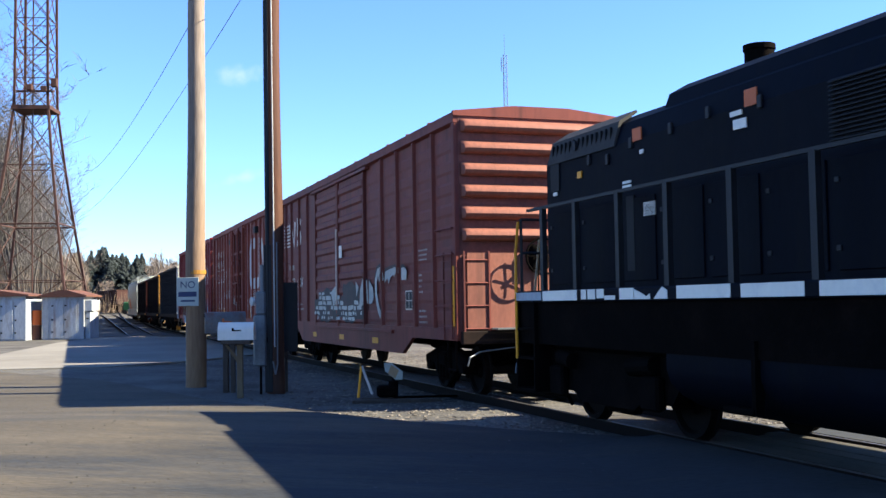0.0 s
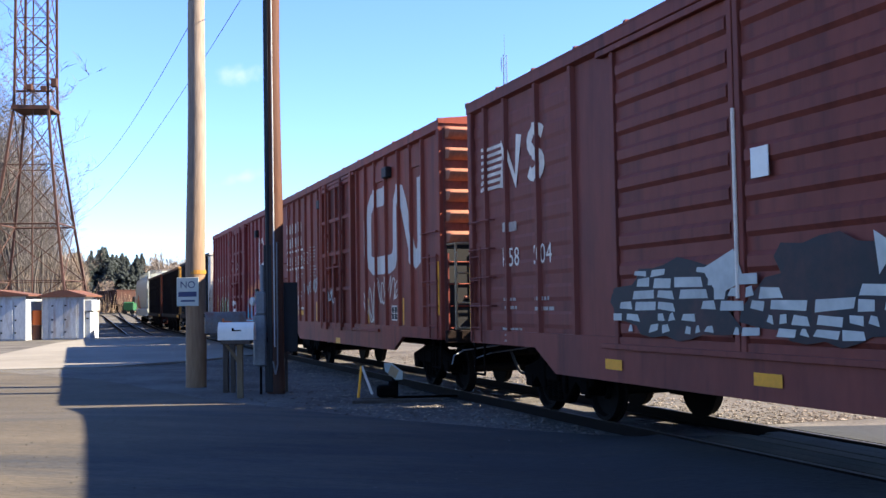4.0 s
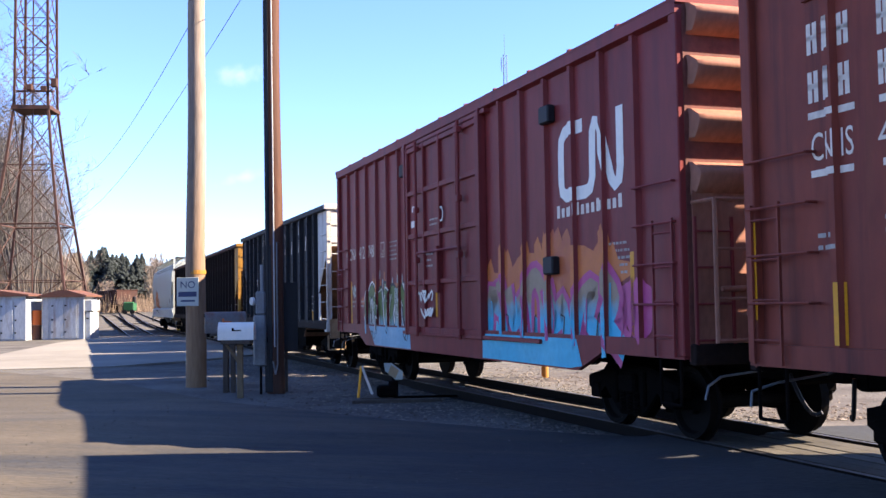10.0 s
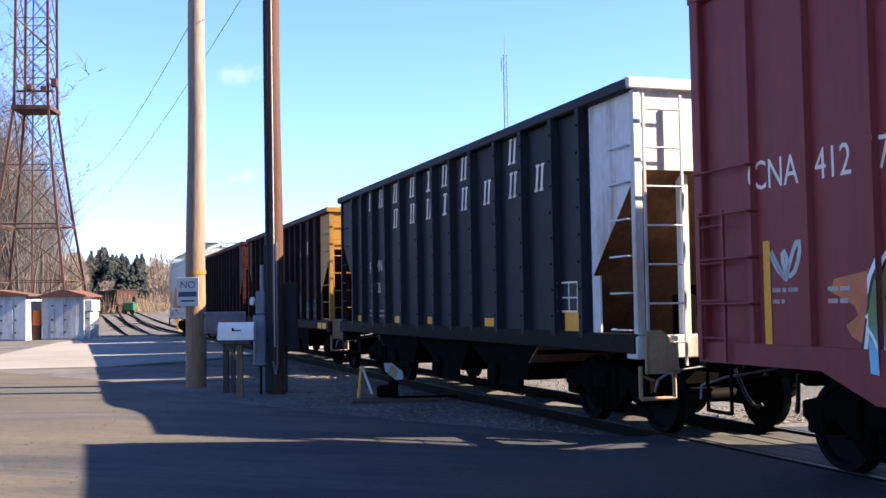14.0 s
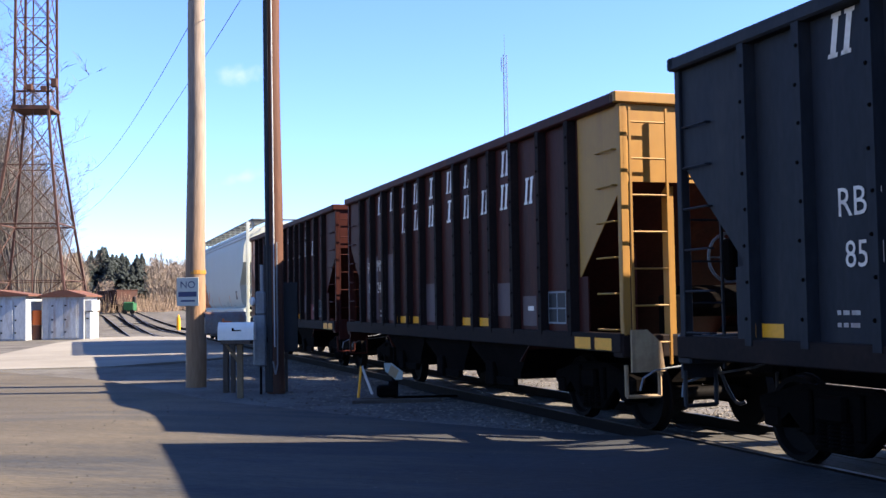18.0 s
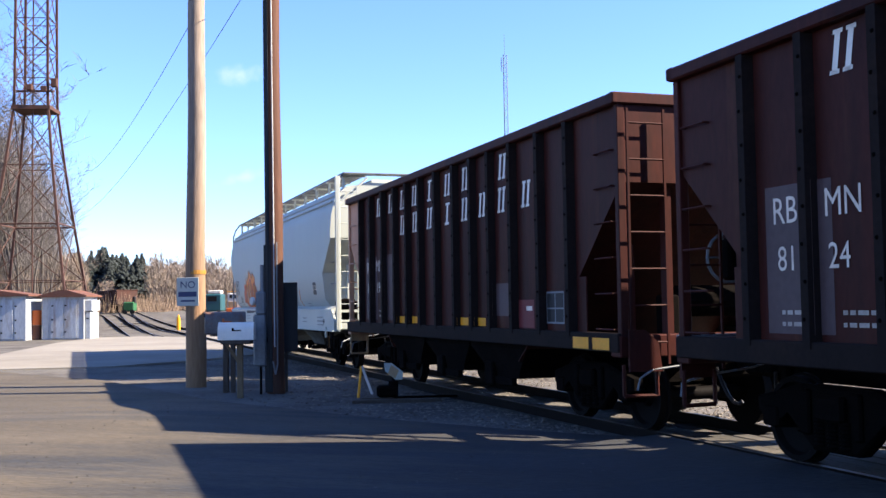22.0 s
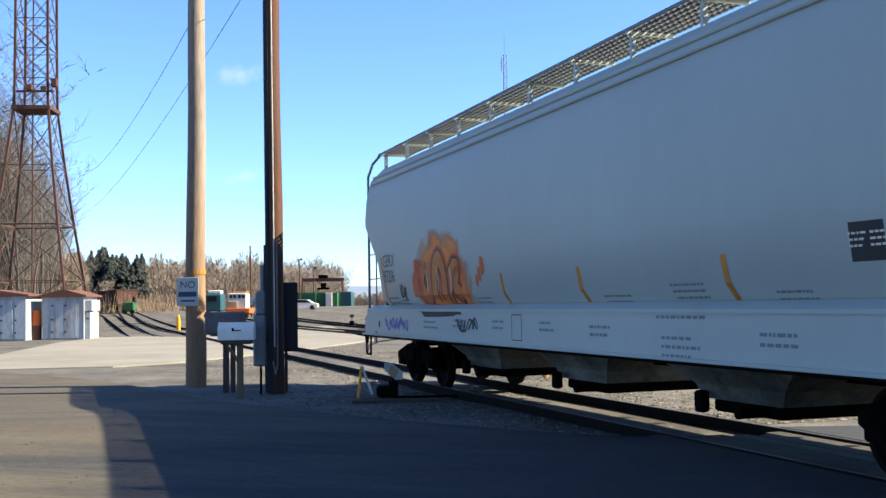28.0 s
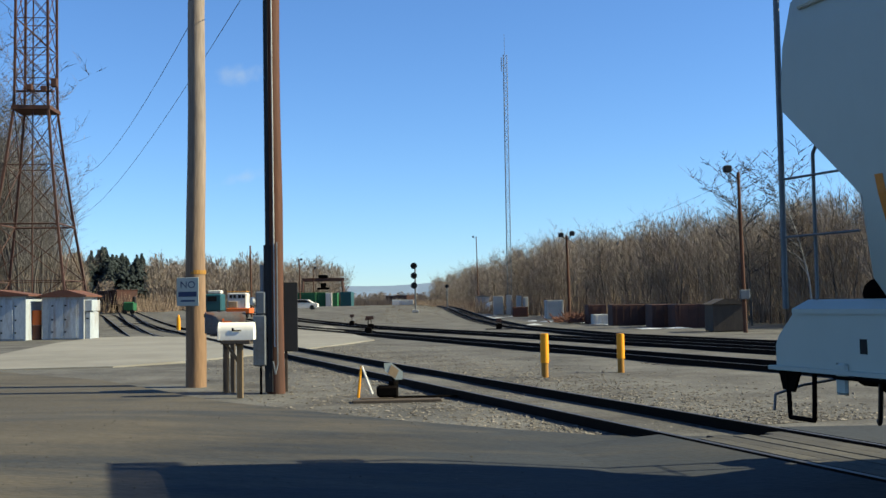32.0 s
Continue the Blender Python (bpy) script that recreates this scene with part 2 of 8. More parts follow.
def dust_and_sunlit_tan(m, tone, x0, x1):
    """Sandy dust in long wheel-dragged streaks; sunlit tan painted leftward, shade tone by the rails."""
    nd, lk = m.node_tree.nodes, m.node_tree.links
    hs = next(n for n in nd if n.bl_idname == "ShaderNodeHueSaturation")
    src = hs.inputs["Color"].links[0].from_socket
    tc = nd.new("ShaderNodeTexCoord")
    mp = nd.new("ShaderNodeMapping")
    mp.inputs["Scale"].default_value = (0.30, 1.1, 1)
    mp.inputs["Rotation"].default_value = (0, 0, radians(14))
    lk.new(tc.outputs["Object"], mp.inputs["Vector"])
    ns = nd.new("ShaderNodeTexNoise")
    ns.inputs["Scale"].default_value, ns.inputs["Detail"].default_value = 0.9, 8
    ns.inputs["Roughness"].default_value = 0.62
    lk.new(mp.outputs[0], ns.inputs["Vector"])
    sx = nd.new("ShaderNodeSeparateXYZ")
    lk.new(tc.outputs["Object"], sx.inputs[0])
    gr = nd.new("ShaderNodeMapRange")
    gr.inputs["From Min"].default_value, gr.inputs["From Max"].default_value = x0, x1
    gr.inputs["To Min"].default_value, gr.inputs["To Max"].default_value = -0.22, 0.16
    lk.new(sx.outputs["X"], gr.inputs["Value"])
    ad = nd.new("ShaderNodeMath")
    lk.new(ns.outputs["Fac"], ad.inputs[0])
    lk.new(gr.outputs[0], ad.inputs[1])
    mr = nd.new("ShaderNodeMapRange")
    mr.inputs["From Min"].default_value, mr.inputs["From Max"].default_value = 0.42, 0.66
    lk.new(ad.outputs[0], mr.inputs["Value"])
    mx = nd.new("ShaderNodeMix")
    mx.data_type = 'RGBA'
    lk.new(mr.outputs[0], mx.inputs["Factor"])
    lk.new(src, mx.inputs["A"])
    mx.inputs["B"].default_value = (*tone, 1)
    lk.new(mx.outputs["Result"], hs.inputs["Color"])


# tan grows from the shaded rail side to the sunlit left
dust_and_sunlit_tan(M_lot, (0.062, 0.051, 0.036), 2.5, -4.6)


def two_tone(name, low, high, z0, z1, look_of=None):
    """Sprayed paint that fades from one colour to another over a height, with a ragged seam."""
    m = surf(name, high, **(look_of or dict(var=0.15, scale=2.0, rough=0.55, bump=0, fine=9)))
    nd, lk = m.node_tree.nodes, m.node_tree.links
    tc = nd.new("ShaderNodeTexCoord")
    sx = nd.new("ShaderNodeSeparateXYZ")
    lk.new(tc.outputs["Object"], sx.inputs[0])
    ns = nd.new("ShaderNodeTexNoise")
    ns.inputs["Scale"].default_value = 5.0
    lk.new(tc.outputs["Object"], ns.inputs["Vector"])
    ad = nd.new("ShaderNodeMath")
    ad.operation = 'MULTIPLY_ADD'
    ad.inputs[1].default_value = 0.35
    lk.new(ns.outputs["Fac"], ad.inputs[0])
    lk.new(sx.outputs["Z"], ad.inputs[2])
    mr = nd.new("ShaderNodeMapRange")
    mr.inputs["From Min"].default_value, mr.inputs["From Max"].default_value = z0 + 0.17, z1 + 0.17
    lk.new(ad.outputs[0], mr.inputs["Value"])
    mx = nd.new("ShaderNodeMix")
    mx.data_type = 'RGBA'
    mx.inputs["A"].default_value = (*low, 1)
    mx.inputs["B"].default_value = (*high, 1)
    lk.new(mr.outputs[0], mx.inputs["Factor"])
    hs = next(n for n in nd if n.bl_idname == "ShaderNodeHueSaturation")
    lk.new(mx.outputs["Result"], hs.inputs["Color"])
    return m


M_pole1 = two_tone("pine_pole_brown_below", (0.185, 0.110, 0.060), (0.205, 0.162, 0.128), 1.6, 5.5, dict(var=0.38, scale=2.2, rough=0.85, bump=0.3, fine=24, streak=9))


def sprayed(name, inner, outer, cx, cz, rx, rz):
    """Soft-edged spray paint: dense in the middle of an oval, thinning out in puffs."""
    m = surf(name, inner, 0.15, 2.0, 0.55, bump=0, second=outer, amount=0.5, fine=7)
    nd, lk = m.node_tree.nodes, m.node_tree.links
    tc = nd.new("ShaderNodeTexCoord")
    mp = nd.new("ShaderNodeMapping")
    mp.vector_type = 'TEXTURE'
    mp.inputs["Location"].default_value = (cx, 0, cz)
    mp.inputs["Scale"].default_value = (rx, 1000, rz)
    lk.new(tc.outputs["Object"], mp.inputs["Vector"])
    ln = nd.new("ShaderNodeVectorMath")
    ln.operation = 'LENGTH'
    lk.new(mp.outputs[0], ln.inputs[0])
    ns = nd.new("ShaderNodeTexNoise")
    ns.inputs["Scale"].default_value, ns.inputs["Detail"].default_value = 2.6, 5
    lk.new(tc.outputs["Object"], ns.inputs["Vector"])
    ad = nd.new("ShaderNodeMath")
    ad.operation = 'MULTIPLY_ADD'
    ad.inputs[1].default_value = 0.75
    lk.new(ns.outputs["Fac"], ad.inputs[0])
    lk.new(ln.outputs["Value"], ad.inputs[2])
    mr = nd.new("ShaderNodeMapRange")
    mr.inputs["From Min"].default_value, mr.inputs["From Max"].default_value = 1.52, 1.20
    lk.new(ad.outputs[0], mr.inputs["Value"])
    lk.new(mr.outputs[0], nd["Principled BSDF"].inputs["Alpha"])
    return m


# ---- mesh building ----
class Mesh:
    """Gathers vertices and faces of one part."""

    def __init__(self):
        self.v, self.f = [], []

    def add(self, verts, faces):
        k = len(self.v)
        self.v.extend(verts)
        self.f.extend([tuple(i + k for i in f) for f in faces])
        return self

    def box(self, x0, x1, y0, y1, z0, z1, c=0.0):
        if c <= 0:
            p = [(x, y, z) for z in (z0, z1) for x, y in ((x0, y0), (x1, y0), (x1, y1), (x0, y1))]
            return self.add(p, [(3, 2, 1, 0), (4, 5, 6, 7), (0, 1, 5, 4), (1, 2, 6, 5), (2, 3, 7, 6), (3, 0, 4, 7)])
        p = []
        for z, k in ((z0, c), (z0 + c, 0), (z1 - c, 0), (z1, c)):
            a, b, d, e = x0 + k, x1 - k, y0 + k, y1 - k
            p += [(a + c, d, z), (b - c, d, z), (b, d + c, z), (b, e - c, z), (b - c, e, z), (a + c, e, z), (a, e - c, z), (a, d + c, z)]
        f = [tuple(range(7, -1, -1)), tuple(range(24, 32))]
        for r in range(3):
            f += [(r * 8 + i, r * 8 + (i + 1) % 8, r * 8 + 8 + (i + 1) % 8, r * 8 + 8 + i) for i in range(8)]
        return self.add(p, f)

    def rod(self, a, b, r, r2=None, n=8, cap=True):
        a, b = Vector(a), Vector(b)
        r2 = r if r2 is None else r2
        q = (b - a).to_track_quat('Z', 'Y')
        p = []
        for c, rr in ((a, r), (b, r2)):
            for i in range(n):
                w = 2 * math.pi * i / n
                p.append(tuple(c + q @ Vector((rr * math.cos(w), rr * math.sin(w), 0))))
        f = [(i, (i + 1) % n, n + (i + 1) % n, n + i) for i in range(n)]
        if cap:
            f += [tuple(range(n - 1, -1, -1)), tuple(range(n, 2 * n))]
        return self.add(p, f)

    def path(self, pts, r, n=6):
        for a, b in zip(pts, pts[1:]):
            self.rod(a, b, r, n=n)
        return self

    def prism(self, prof, axis, lo, hi):
        """A closed profile in the other two axes, pulled along axis ('x': y,z; 'y': x,z; 'z': x,y)."""
        def at(p, d):
            return {'x': (d, p[0], p[1]), 'y': (p[0], d, p[1]), 'z': (p[0], p[1], d)}[axis]
        n = len(prof)
        p = [at(q, lo) for q in prof] + [at(q, hi) for q in prof]
        area = sum(a[0] * b[1] - b[0] * a[1] for a, b in zip(prof, prof[1:] + prof[:1]))
        flip = (area > 0) == (axis == 'y')
        f = [tuple(range(n - 1, -1, -1)), tuple(range(n, 2 * n))] + [(i, (i + 1) % n, n + (i + 1) % n, n + i) for i in range(n)]
        return self.add(p, [tuple(reversed(q)) for q in f] if flip else f)

    def loft(self, rings, cap=True, closed=True):
        n = len(rings[0])
        p = [q for r in rings for q in r]
        m = n if closed else n - 1
        f = [(k * n + i, k * n + (i + 1) % n, (k + 1) * n + (i + 1) % n, (k + 1) * n + i) for k in range(len(rings) - 1) for i in range(m)]
        if cap:
            f += [tuple(range(n - 1, -1, -1)), tuple(range((len(rings) - 1) * n, len(rings) * n))]
        return self.add(p, f)

    def move(self, m):
        self.v = [tuple(m @ Vector(p)) for p in self.v]
        return self

    def data(self, name, material, smooth=False):
        me = bpy.data.meshes.new(name)
        me.from_pydata(self.v, [], self.f)
        me.materials.append(material)
        me.update()
        if smooth:
            me.shade_smooth()
            me.set_sharp_from_angle(angle=radians(35))
        return me


def part(name, mb, material, parent=None, label="", smooth=False, at=None):
    me = mb if isinstance(mb, bpy.types.Mesh) else mb.data(name, material, smooth)
    ob = new(name, me)
    if parent is not None:
        ob.parent = parent
    if at is not None:
        ob.matrix_basis = at
    if label:
        ob["label"] = label
    return ob


def thing(name, m, label, category, group=""):
    ob = new(name)
    ob.empty_display_size = 0.3
    ob.matrix_basis = m
    return tagged(ob, label, category, group)


# ---- the line of the track ----
AZ = -0.33468
OFF = 7.4906
RAIL_Z = 0.12
AWAY = Vector((math.sin(AZ), math.cos(AZ), 0))
SIDE = Vector((math.cos(AZ), -math.sin(AZ), 0))
TURN = math.degrees(math.atan2(AWAY.y, AWAY.x))


def on_track(s, lat=0.0, z=0.0):
    p = SIDE * (OFF + lat) + AWAY * s
    return (p.x, p.y, z)


def ride(t):
    """How far the train has gone after t seconds."""
    u = t / 16 - 1
    late = 0.75 * (max(0.0, t - 29.5) / 2.5) ** 1.8
    return 3.728 * t - late - 5.701 * (u * u - 1) - 1.3735 * (u ** 3 - u) + 2.7648 * (u ** 4 - 1) + 2.0745 * (u ** 5 - u)


def track_pose(s):
    x, y, _ = on_track(s)
    return pose(x, y, RAIL_Z, 0, 0, TURN)


MOVERS, ROLLERS = [], []


# ---- the train ----
def lettering_mesh(text, height, squeeze=1.0, shear=0.0, spacing=1.0):
    cu = bpy.data.curves.new("lettering", "FONT")
    cu.body, cu.size, cu.shear, cu.space_character = text, height / 0.7, shear, spacing
    cu.resolution_u = 3
    ob = new("lettering", cu)
    dg = bpy.context.evaluated_depsgraph_get()
    me = bpy.data.meshes.new_from_object(ob.evaluated_get(dg))
    bpy.data.objects.remove(ob)
    pts = [(v.co.x * squeeze, v.co.y) for v in me.vertices]
    faces = [tuple(p.vertices) for p in me.polygons]
    bpy.data.meshes.remove(me)
    return pts, faces


def stroke(pts, width, closed=False):
    """A flat band of even width along pts."""
    out, faces = [], []
    n = len(pts)
    for i, p in enumerate(pts):
        a = pts[(i - 1) % n] if closed or i else p
        b = pts[(i + 1) % n] if closed or i < n - 1 else p
        d = Vector((b[0] - a[0], b[1] - a[1]))
        d = d.normalized() if d.length else Vector((1, 0))
        k = Vector((-d.y, d.x)) * width / 2
        out += [(p[0] + k.x, p[1] + k.y), (p[0] - k.x, p[1] - k.y)]
    for i in range(n if closed else n - 1):
        j = (i + 1) % n
        faces.append((2 * i, 2 * i + 1, 2 * j + 1, 2 * j))
    return out, faces


def arc(cx, cz, r, a0, a1, n=8, ry=None):
    ry = r if ry is None else ry
    return [(cx + r * math.cos(radians(a0 + (a1 - a0) * i / n)), cz + ry * math.sin(radians(a0 + (a1 - a0) * i / n))) for i in range(n + 1)]


def rect(x0, x1, z0, z1):
    return [(x0, z0), (x1, z0), (x1, z1), (x0, z1)], [(0, 1, 2, 3)]


def blob(cx, cz, rx, rz, seed, n=26, rough=0.22):
    rnd = random.Random(seed)
    ph = [rnd.uniform(0, 6.28) for _ in range(4)]
    pts = []
    for i in range(n):
        a = 2 * math.pi * i / n
        k = 1 + rough * (0.5 * math.sin(3 * a + ph[0]) + 0.35 * math.sin(5 * a + ph[1]) + 0.3 * math.sin(9 * a + ph[2])) + rnd.uniform(-0.06, 0.06)
        pts.append((cx + rx * k * math.cos(a), cz + rz * k * math.sin(a)))
    return [(cx, cz)] + pts, [(0, 1 + i, 1 + (i + 1) % n) for i in range(n)]


def join(shapes):
    v, f = [], []
    for a, b in shapes:
        k = len(v)
        v += a
        f += [tuple(i + k for i in q) for q in b]
    return v, f


BODY_Z = (1.75, 2.4, 3.1)


def skin(z):
    """Half width of the covered hopper's rounded side at height z."""
    pts = [(1.45, 1.30), (1.75, 1.50), (2.4, 1.58), (3.1, 1.59), (3.8, 1.56)]
    for (za, ya), (zb, yb) in zip(pts, pts[1:]):
        if z <= zb:
            return ya + (yb - ya) * max(0.0, z - za) / (zb - za)
    return pts[-1][1]


RAISED = {}


def paint(name, shape, material, parent, base, posts=(), lift=0.06, gap=0.004, label="", ref=0.0):
    """Paint on a car's near side: shape in (distance from the front, height); it climbs over the posts."""
    gap += RAISED.get(parent.name, 0.0)
    v, f = shape
    bm = bmesh.new()
    vs = [bm.verts.new((p[0], 0, p[1])) for p in v]
    for q in f:
        try:
            bm.faces.new([vs[i] for i in q])
        except ValueError:
            pass
    lo, hi = min(p[0] for p in v), max(p[0] for p in v)
    cuts = [(a, b) for a, b in posts if b > lo and a < hi]
    if callable(base):
        for c in BODY_Z:
            bmesh.ops.bisect_plane(bm, geom=bm.verts[:] + bm.edges[:] + bm.faces[:], plane_co=(0, 0, c), plane_no=(0, 0, 1))
    for a, b in cuts:
        for c in (a, b):
            bmesh.ops.bisect_plane(bm, geom=bm.verts[:] + bm.edges[:] + bm.faces[:], plane_co=(c, 0, 0), plane_no=(1, 0, 0))
    mb = Mesh()
    for q in bm.faces:
        c = q.calc_center_median().x
        up = gap + (lift if any(a < c < b for a, b in cuts) else 0)
        pts = [(w.co.x, (base(w.co.z) if callable(base) else base) + up, w.co.z) for w in q.verts]
        if q.normal.y < 0:
            pts.reverse()
        mb.add(pts, [tuple(range(len(pts)))])
    bm.free()
    return part(name, mb, material, parent, label)


def write(text, x, z, height, parent, base, posts=(), material=None, squeeze=1.0, shear=0.0, spacing=1.0, name="lettering", gap=0.004, lift=None):
    """Lettering on the near side that starts at x and reads towards the front."""
    pts, faces = lettering_mesh(text, height, squeeze, shear, spacing)
    shape = ([(x - p[0], z + p[1]) for p in pts], faces)
    return paint(name, shape, material or M_whitepaint, parent, base, posts, 0.06 if lift is None else lift, gap)


def bars(x, z, width, height, lines, parent, base, posts=(), material=None, seed=1):
    """Unreadable small print: plain bars."""
    rnd = random.Random(seed)
    sh = []
    for k in range(lines):
        zz = z - k * height * 1.7
        xx = x
        end = x - width * rnd.uniform(0.7, 1)
        while xx > end:
            w = rnd.uniform(0.6, 2.2) * height
            sh.append(rect(xx - w, xx, zz, zz + height * 0.62))
            xx -= w + height * 0.45
    return paint("small_print", join(sh), material or M_print, parent, base, posts)


def lathe(prof, n=28):
    """A ring about the Y axis from (y, radius) pairs."""
    mb = Mesh()
    rings = []
    for y, r in prof:
        rings.append([(r * math.cos(2 * math.pi * i / n), y, r * math.sin(2 * math.pi * i / n)) for i in range(n)])
    mb.loft(rings, cap=True)
    return mb


WHEEL_R = 0.42


def wheelset_mesh():
    mb = Mesh()
    for s in (1, -1):
        prof = [(0.66, 0.10), (0.665, 0.33), (0.665, 0.445), (0.695, 0.445), (0.71, 0.42), (0.80, 0.415), (0.80, 0.36), (0.745, 0.33), (0.735, 0.14), (0.80, 0.12), (0.80, 0.09), (1.02, 0.075), (1.02, 0.02)]
        w = lathe([(s * y, r) for y, r in (prof if s > 0 else prof)], 26)
        mb.add(w.v, w.f if s < 0 else [tuple(reversed(q)) for q in w.f])
    mb.rod((0, -0.7, 0), (0, 0.7, 0), 0.085, n=12)
    for s in (1, -1):
        for k in range(3):
            a = 2.09 * k
            mb.rod((0.05 * math.cos(a), s * 1.0, 0.05 * math.sin(a)), (0.05 * math.cos(a), s * 1.045, 0.05 * math.sin(a)), 0.016, n=6)
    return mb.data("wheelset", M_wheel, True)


def side_frame_mesh():
    prof = [(-1.12, 0.50), (-1.12, 0.64), (-0.85, 0.70), (-0.45, 0.80), (0.45, 0.80), (0.85, 0.70), (1.12, 0.64), (1.12, 0.50), (1.02, 0.44), (0.76, 0.44), (0.66, 0.52),
            (0.42, 0.30), (0.30, 0.20), (-0.30, 0.20), (-0.42, 0.30), (-0.66, 0.52), (-0.76, 0.44), (-1.02, 0.44)]
    mb = Mesh()
    n = len(prof)
    inner = [(p[0] * 0.97, 0.5 + (p[1] - 0.5) * 0.88) for p in prof]
    mb.loft([[(p[0], -0.07, p[1]) for p in prof], [(p[0], 0.05, p[1]) for p in prof], [(p[0], 0.08, p[1]) for p in inner]])
    for s in (-1, 1):
        mb.box(s * 0.89 - 0.12, s * 0.89 + 0.12, -0.05, 0.10, 0.36, 0.56, 0.02)
    mb.box(-0.40, -0.28, -0.09, 0.12, 0.34, 0.76, 0.02)
    mb.box(0.28, 0.40, -0.09, 0.12, 0.34, 0.76, 0.02)
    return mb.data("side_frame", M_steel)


def spring_mesh():
    mb = Mesh()
    n = 10
    rings = []
    for k in range(15):
        r = 0.075 if k % 2 else 0.058
        rings.append([(r * math.cos(2 * math.pi * i / n), 0.06 + r * math.sin(2 * math.pi * i / n), 0.25 + k * 0.0175) for i in range(n)])
    mb.loft(rings)
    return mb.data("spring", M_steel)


WHEELSET, FRAME_SIDE, SPRING = wheelset_mesh(), side_frame_mesh(), spring_mesh()


def truck(car, x, half=0.89):
    mb = Mesh()
    mb.box(-0.2, 0.2, -1.15, 1.15, 0.48, 0.72, 0.03)
    mb.rod((0, 0, 0.7), (0, 0, 0.95), 0.25, n=14)
    for s in (-1, 1):
        mb.box(s * 0.45 - 0.06, s * 0.45 + 0.06, -0.85, 0.85, 0.36, 0.48, 0.02)
        for y in (-0.76, 0.76):
            mb.box(s * 0.45 - 0.09, s * 0.45 + 0.09, y - 0.06, y + 0.06, 0.26, 0.56, 0.02)
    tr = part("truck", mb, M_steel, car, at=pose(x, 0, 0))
    part("side_frame", FRAME_SIDE, None, tr, at=pose(0, 1.0, 0))
    part("side_frame", FRAME_SIDE, None, tr, at=pose(0, -1.0, 0, 0, 0, 180))
    for x0 in (-0.17, 0.0, 0.17):
        part("spring", SPRING, None, tr, at=pose(x0, 1.0, 0))
        part("spring", SPRING, None, tr, at=pose(x0, -1.0, 0, 0, 0, 180))
    for dx in (-half, half):
        ROLLERS.append((part("wheelset", WHEELSET, None, tr, at=pose(dx, 0, WHEEL_R)), dx))
    return tr


def coupler(car, x, d, reach):
    """A coupler with its shank at the car's end; d is -1 at the front, 1 at the rear."""
    mb = Mesh()
    mb.box(min(x - d * 0.4, x + d * reach), max(x - d * 0.4, x + d * reach), -0.09, 0.09, 0.78, 0.96, 0.02)
    mb.box(x + d * (reach - 0.02) - 0.16, x + d * (reach - 0.02) + 0.16, -0.2, 0.17, 0.72, 1.02, 0.05)
    mb.box(x - 0.1, x + 0.1, -0.3, 0.3, 0.68, 1.05, 0.03)
    part("coupler", mb, M_steel, car, smooth=False)
    hose = Mesh()
    pts = [(x + d * (0.05 + 0.5 * reach * k / 6), 0.34 - 0.03 * k, 0.80 - 0.42 * math.sin(math.pi * (k / 6) * 0.62)) for k in range(7)]
    hose.path(pts, 0.024, 6)
    part("air_hose", hose, M_black, car)
    lever = Mesh()
    lever.path([(x + d * 0.06, 0.15, 0.98), (x + d * 0.10, 0.6, 0.86), (x + d * 0.08, 1.2, 0.80), (x + d * 0.18, 1.42, 0.72), (x + d * 0.16, 1.45, 0.58)], 0.013, 6)
    part("uncoupling_lever", lever, M_galv, car)


def ladder(car, pts, rungs, z0, z1, material, name="ladder"):
    """pts: the feet of the two stiles (x, y)."""
    (xa, ya), (xb, yb) = pts
    mb = Mesh()
    for x, y in pts:
        mb.box(x - 0.014, x + 0.014, y - 0.014, y + 0.014, z0, z1)
    lad = part(name, mb, material, car)
    rg = Mesh().rod((xa, ya, 0), (xb, yb, 0), 0.013, n=6).data("rung", material)
    for k in range(rungs):
        part("rung", rg, None, lad, at=pose(0, 0, z0 + (k + 0.6) * (z1 - z0) / rungs))
    return lad


def brake_wheel(car, x, y, z, r=0.28):
    mb = Mesh()
    n = 20
    ring = [(0, r * math.cos(2 * math.pi * i / n), r * math.sin(2 * math.pi * i / n)) for i in range(n + 1)]
    mb.path(ring, 0.018, 6)
    for k in range(5):
        a = 2 * math.pi * k / 5
        mb.rod((0, 0, 0), (0.03, r * math.cos(a), r * math.sin(a)), 0.012, n=5)
    mb.rod((-0.03, 0, 0), (0.28, 0, 0), 0.03, n=8)
    part("brake_wheel", mb, M_steel, car, at=pose(x, y, z))
    g = Mesh()
    g.box(x + 0.1, x + 0.26, y - 0.16, y + 0.16, z - 0.22, z + 0.2, 0.03)
    g.rod((x + 0.2, y, z - 0.2), (x + 0.2, y, 1.1), 0.012, n=6)
    part("brake_gear_box", g, M_steel, car)


def new_car(name, s0, label):
    car = thing(name, track_pose(s0), label, "freight car", "cars of the freight train")
    MOVERS.append((car, s0))
    return car


PANEL = 1.505


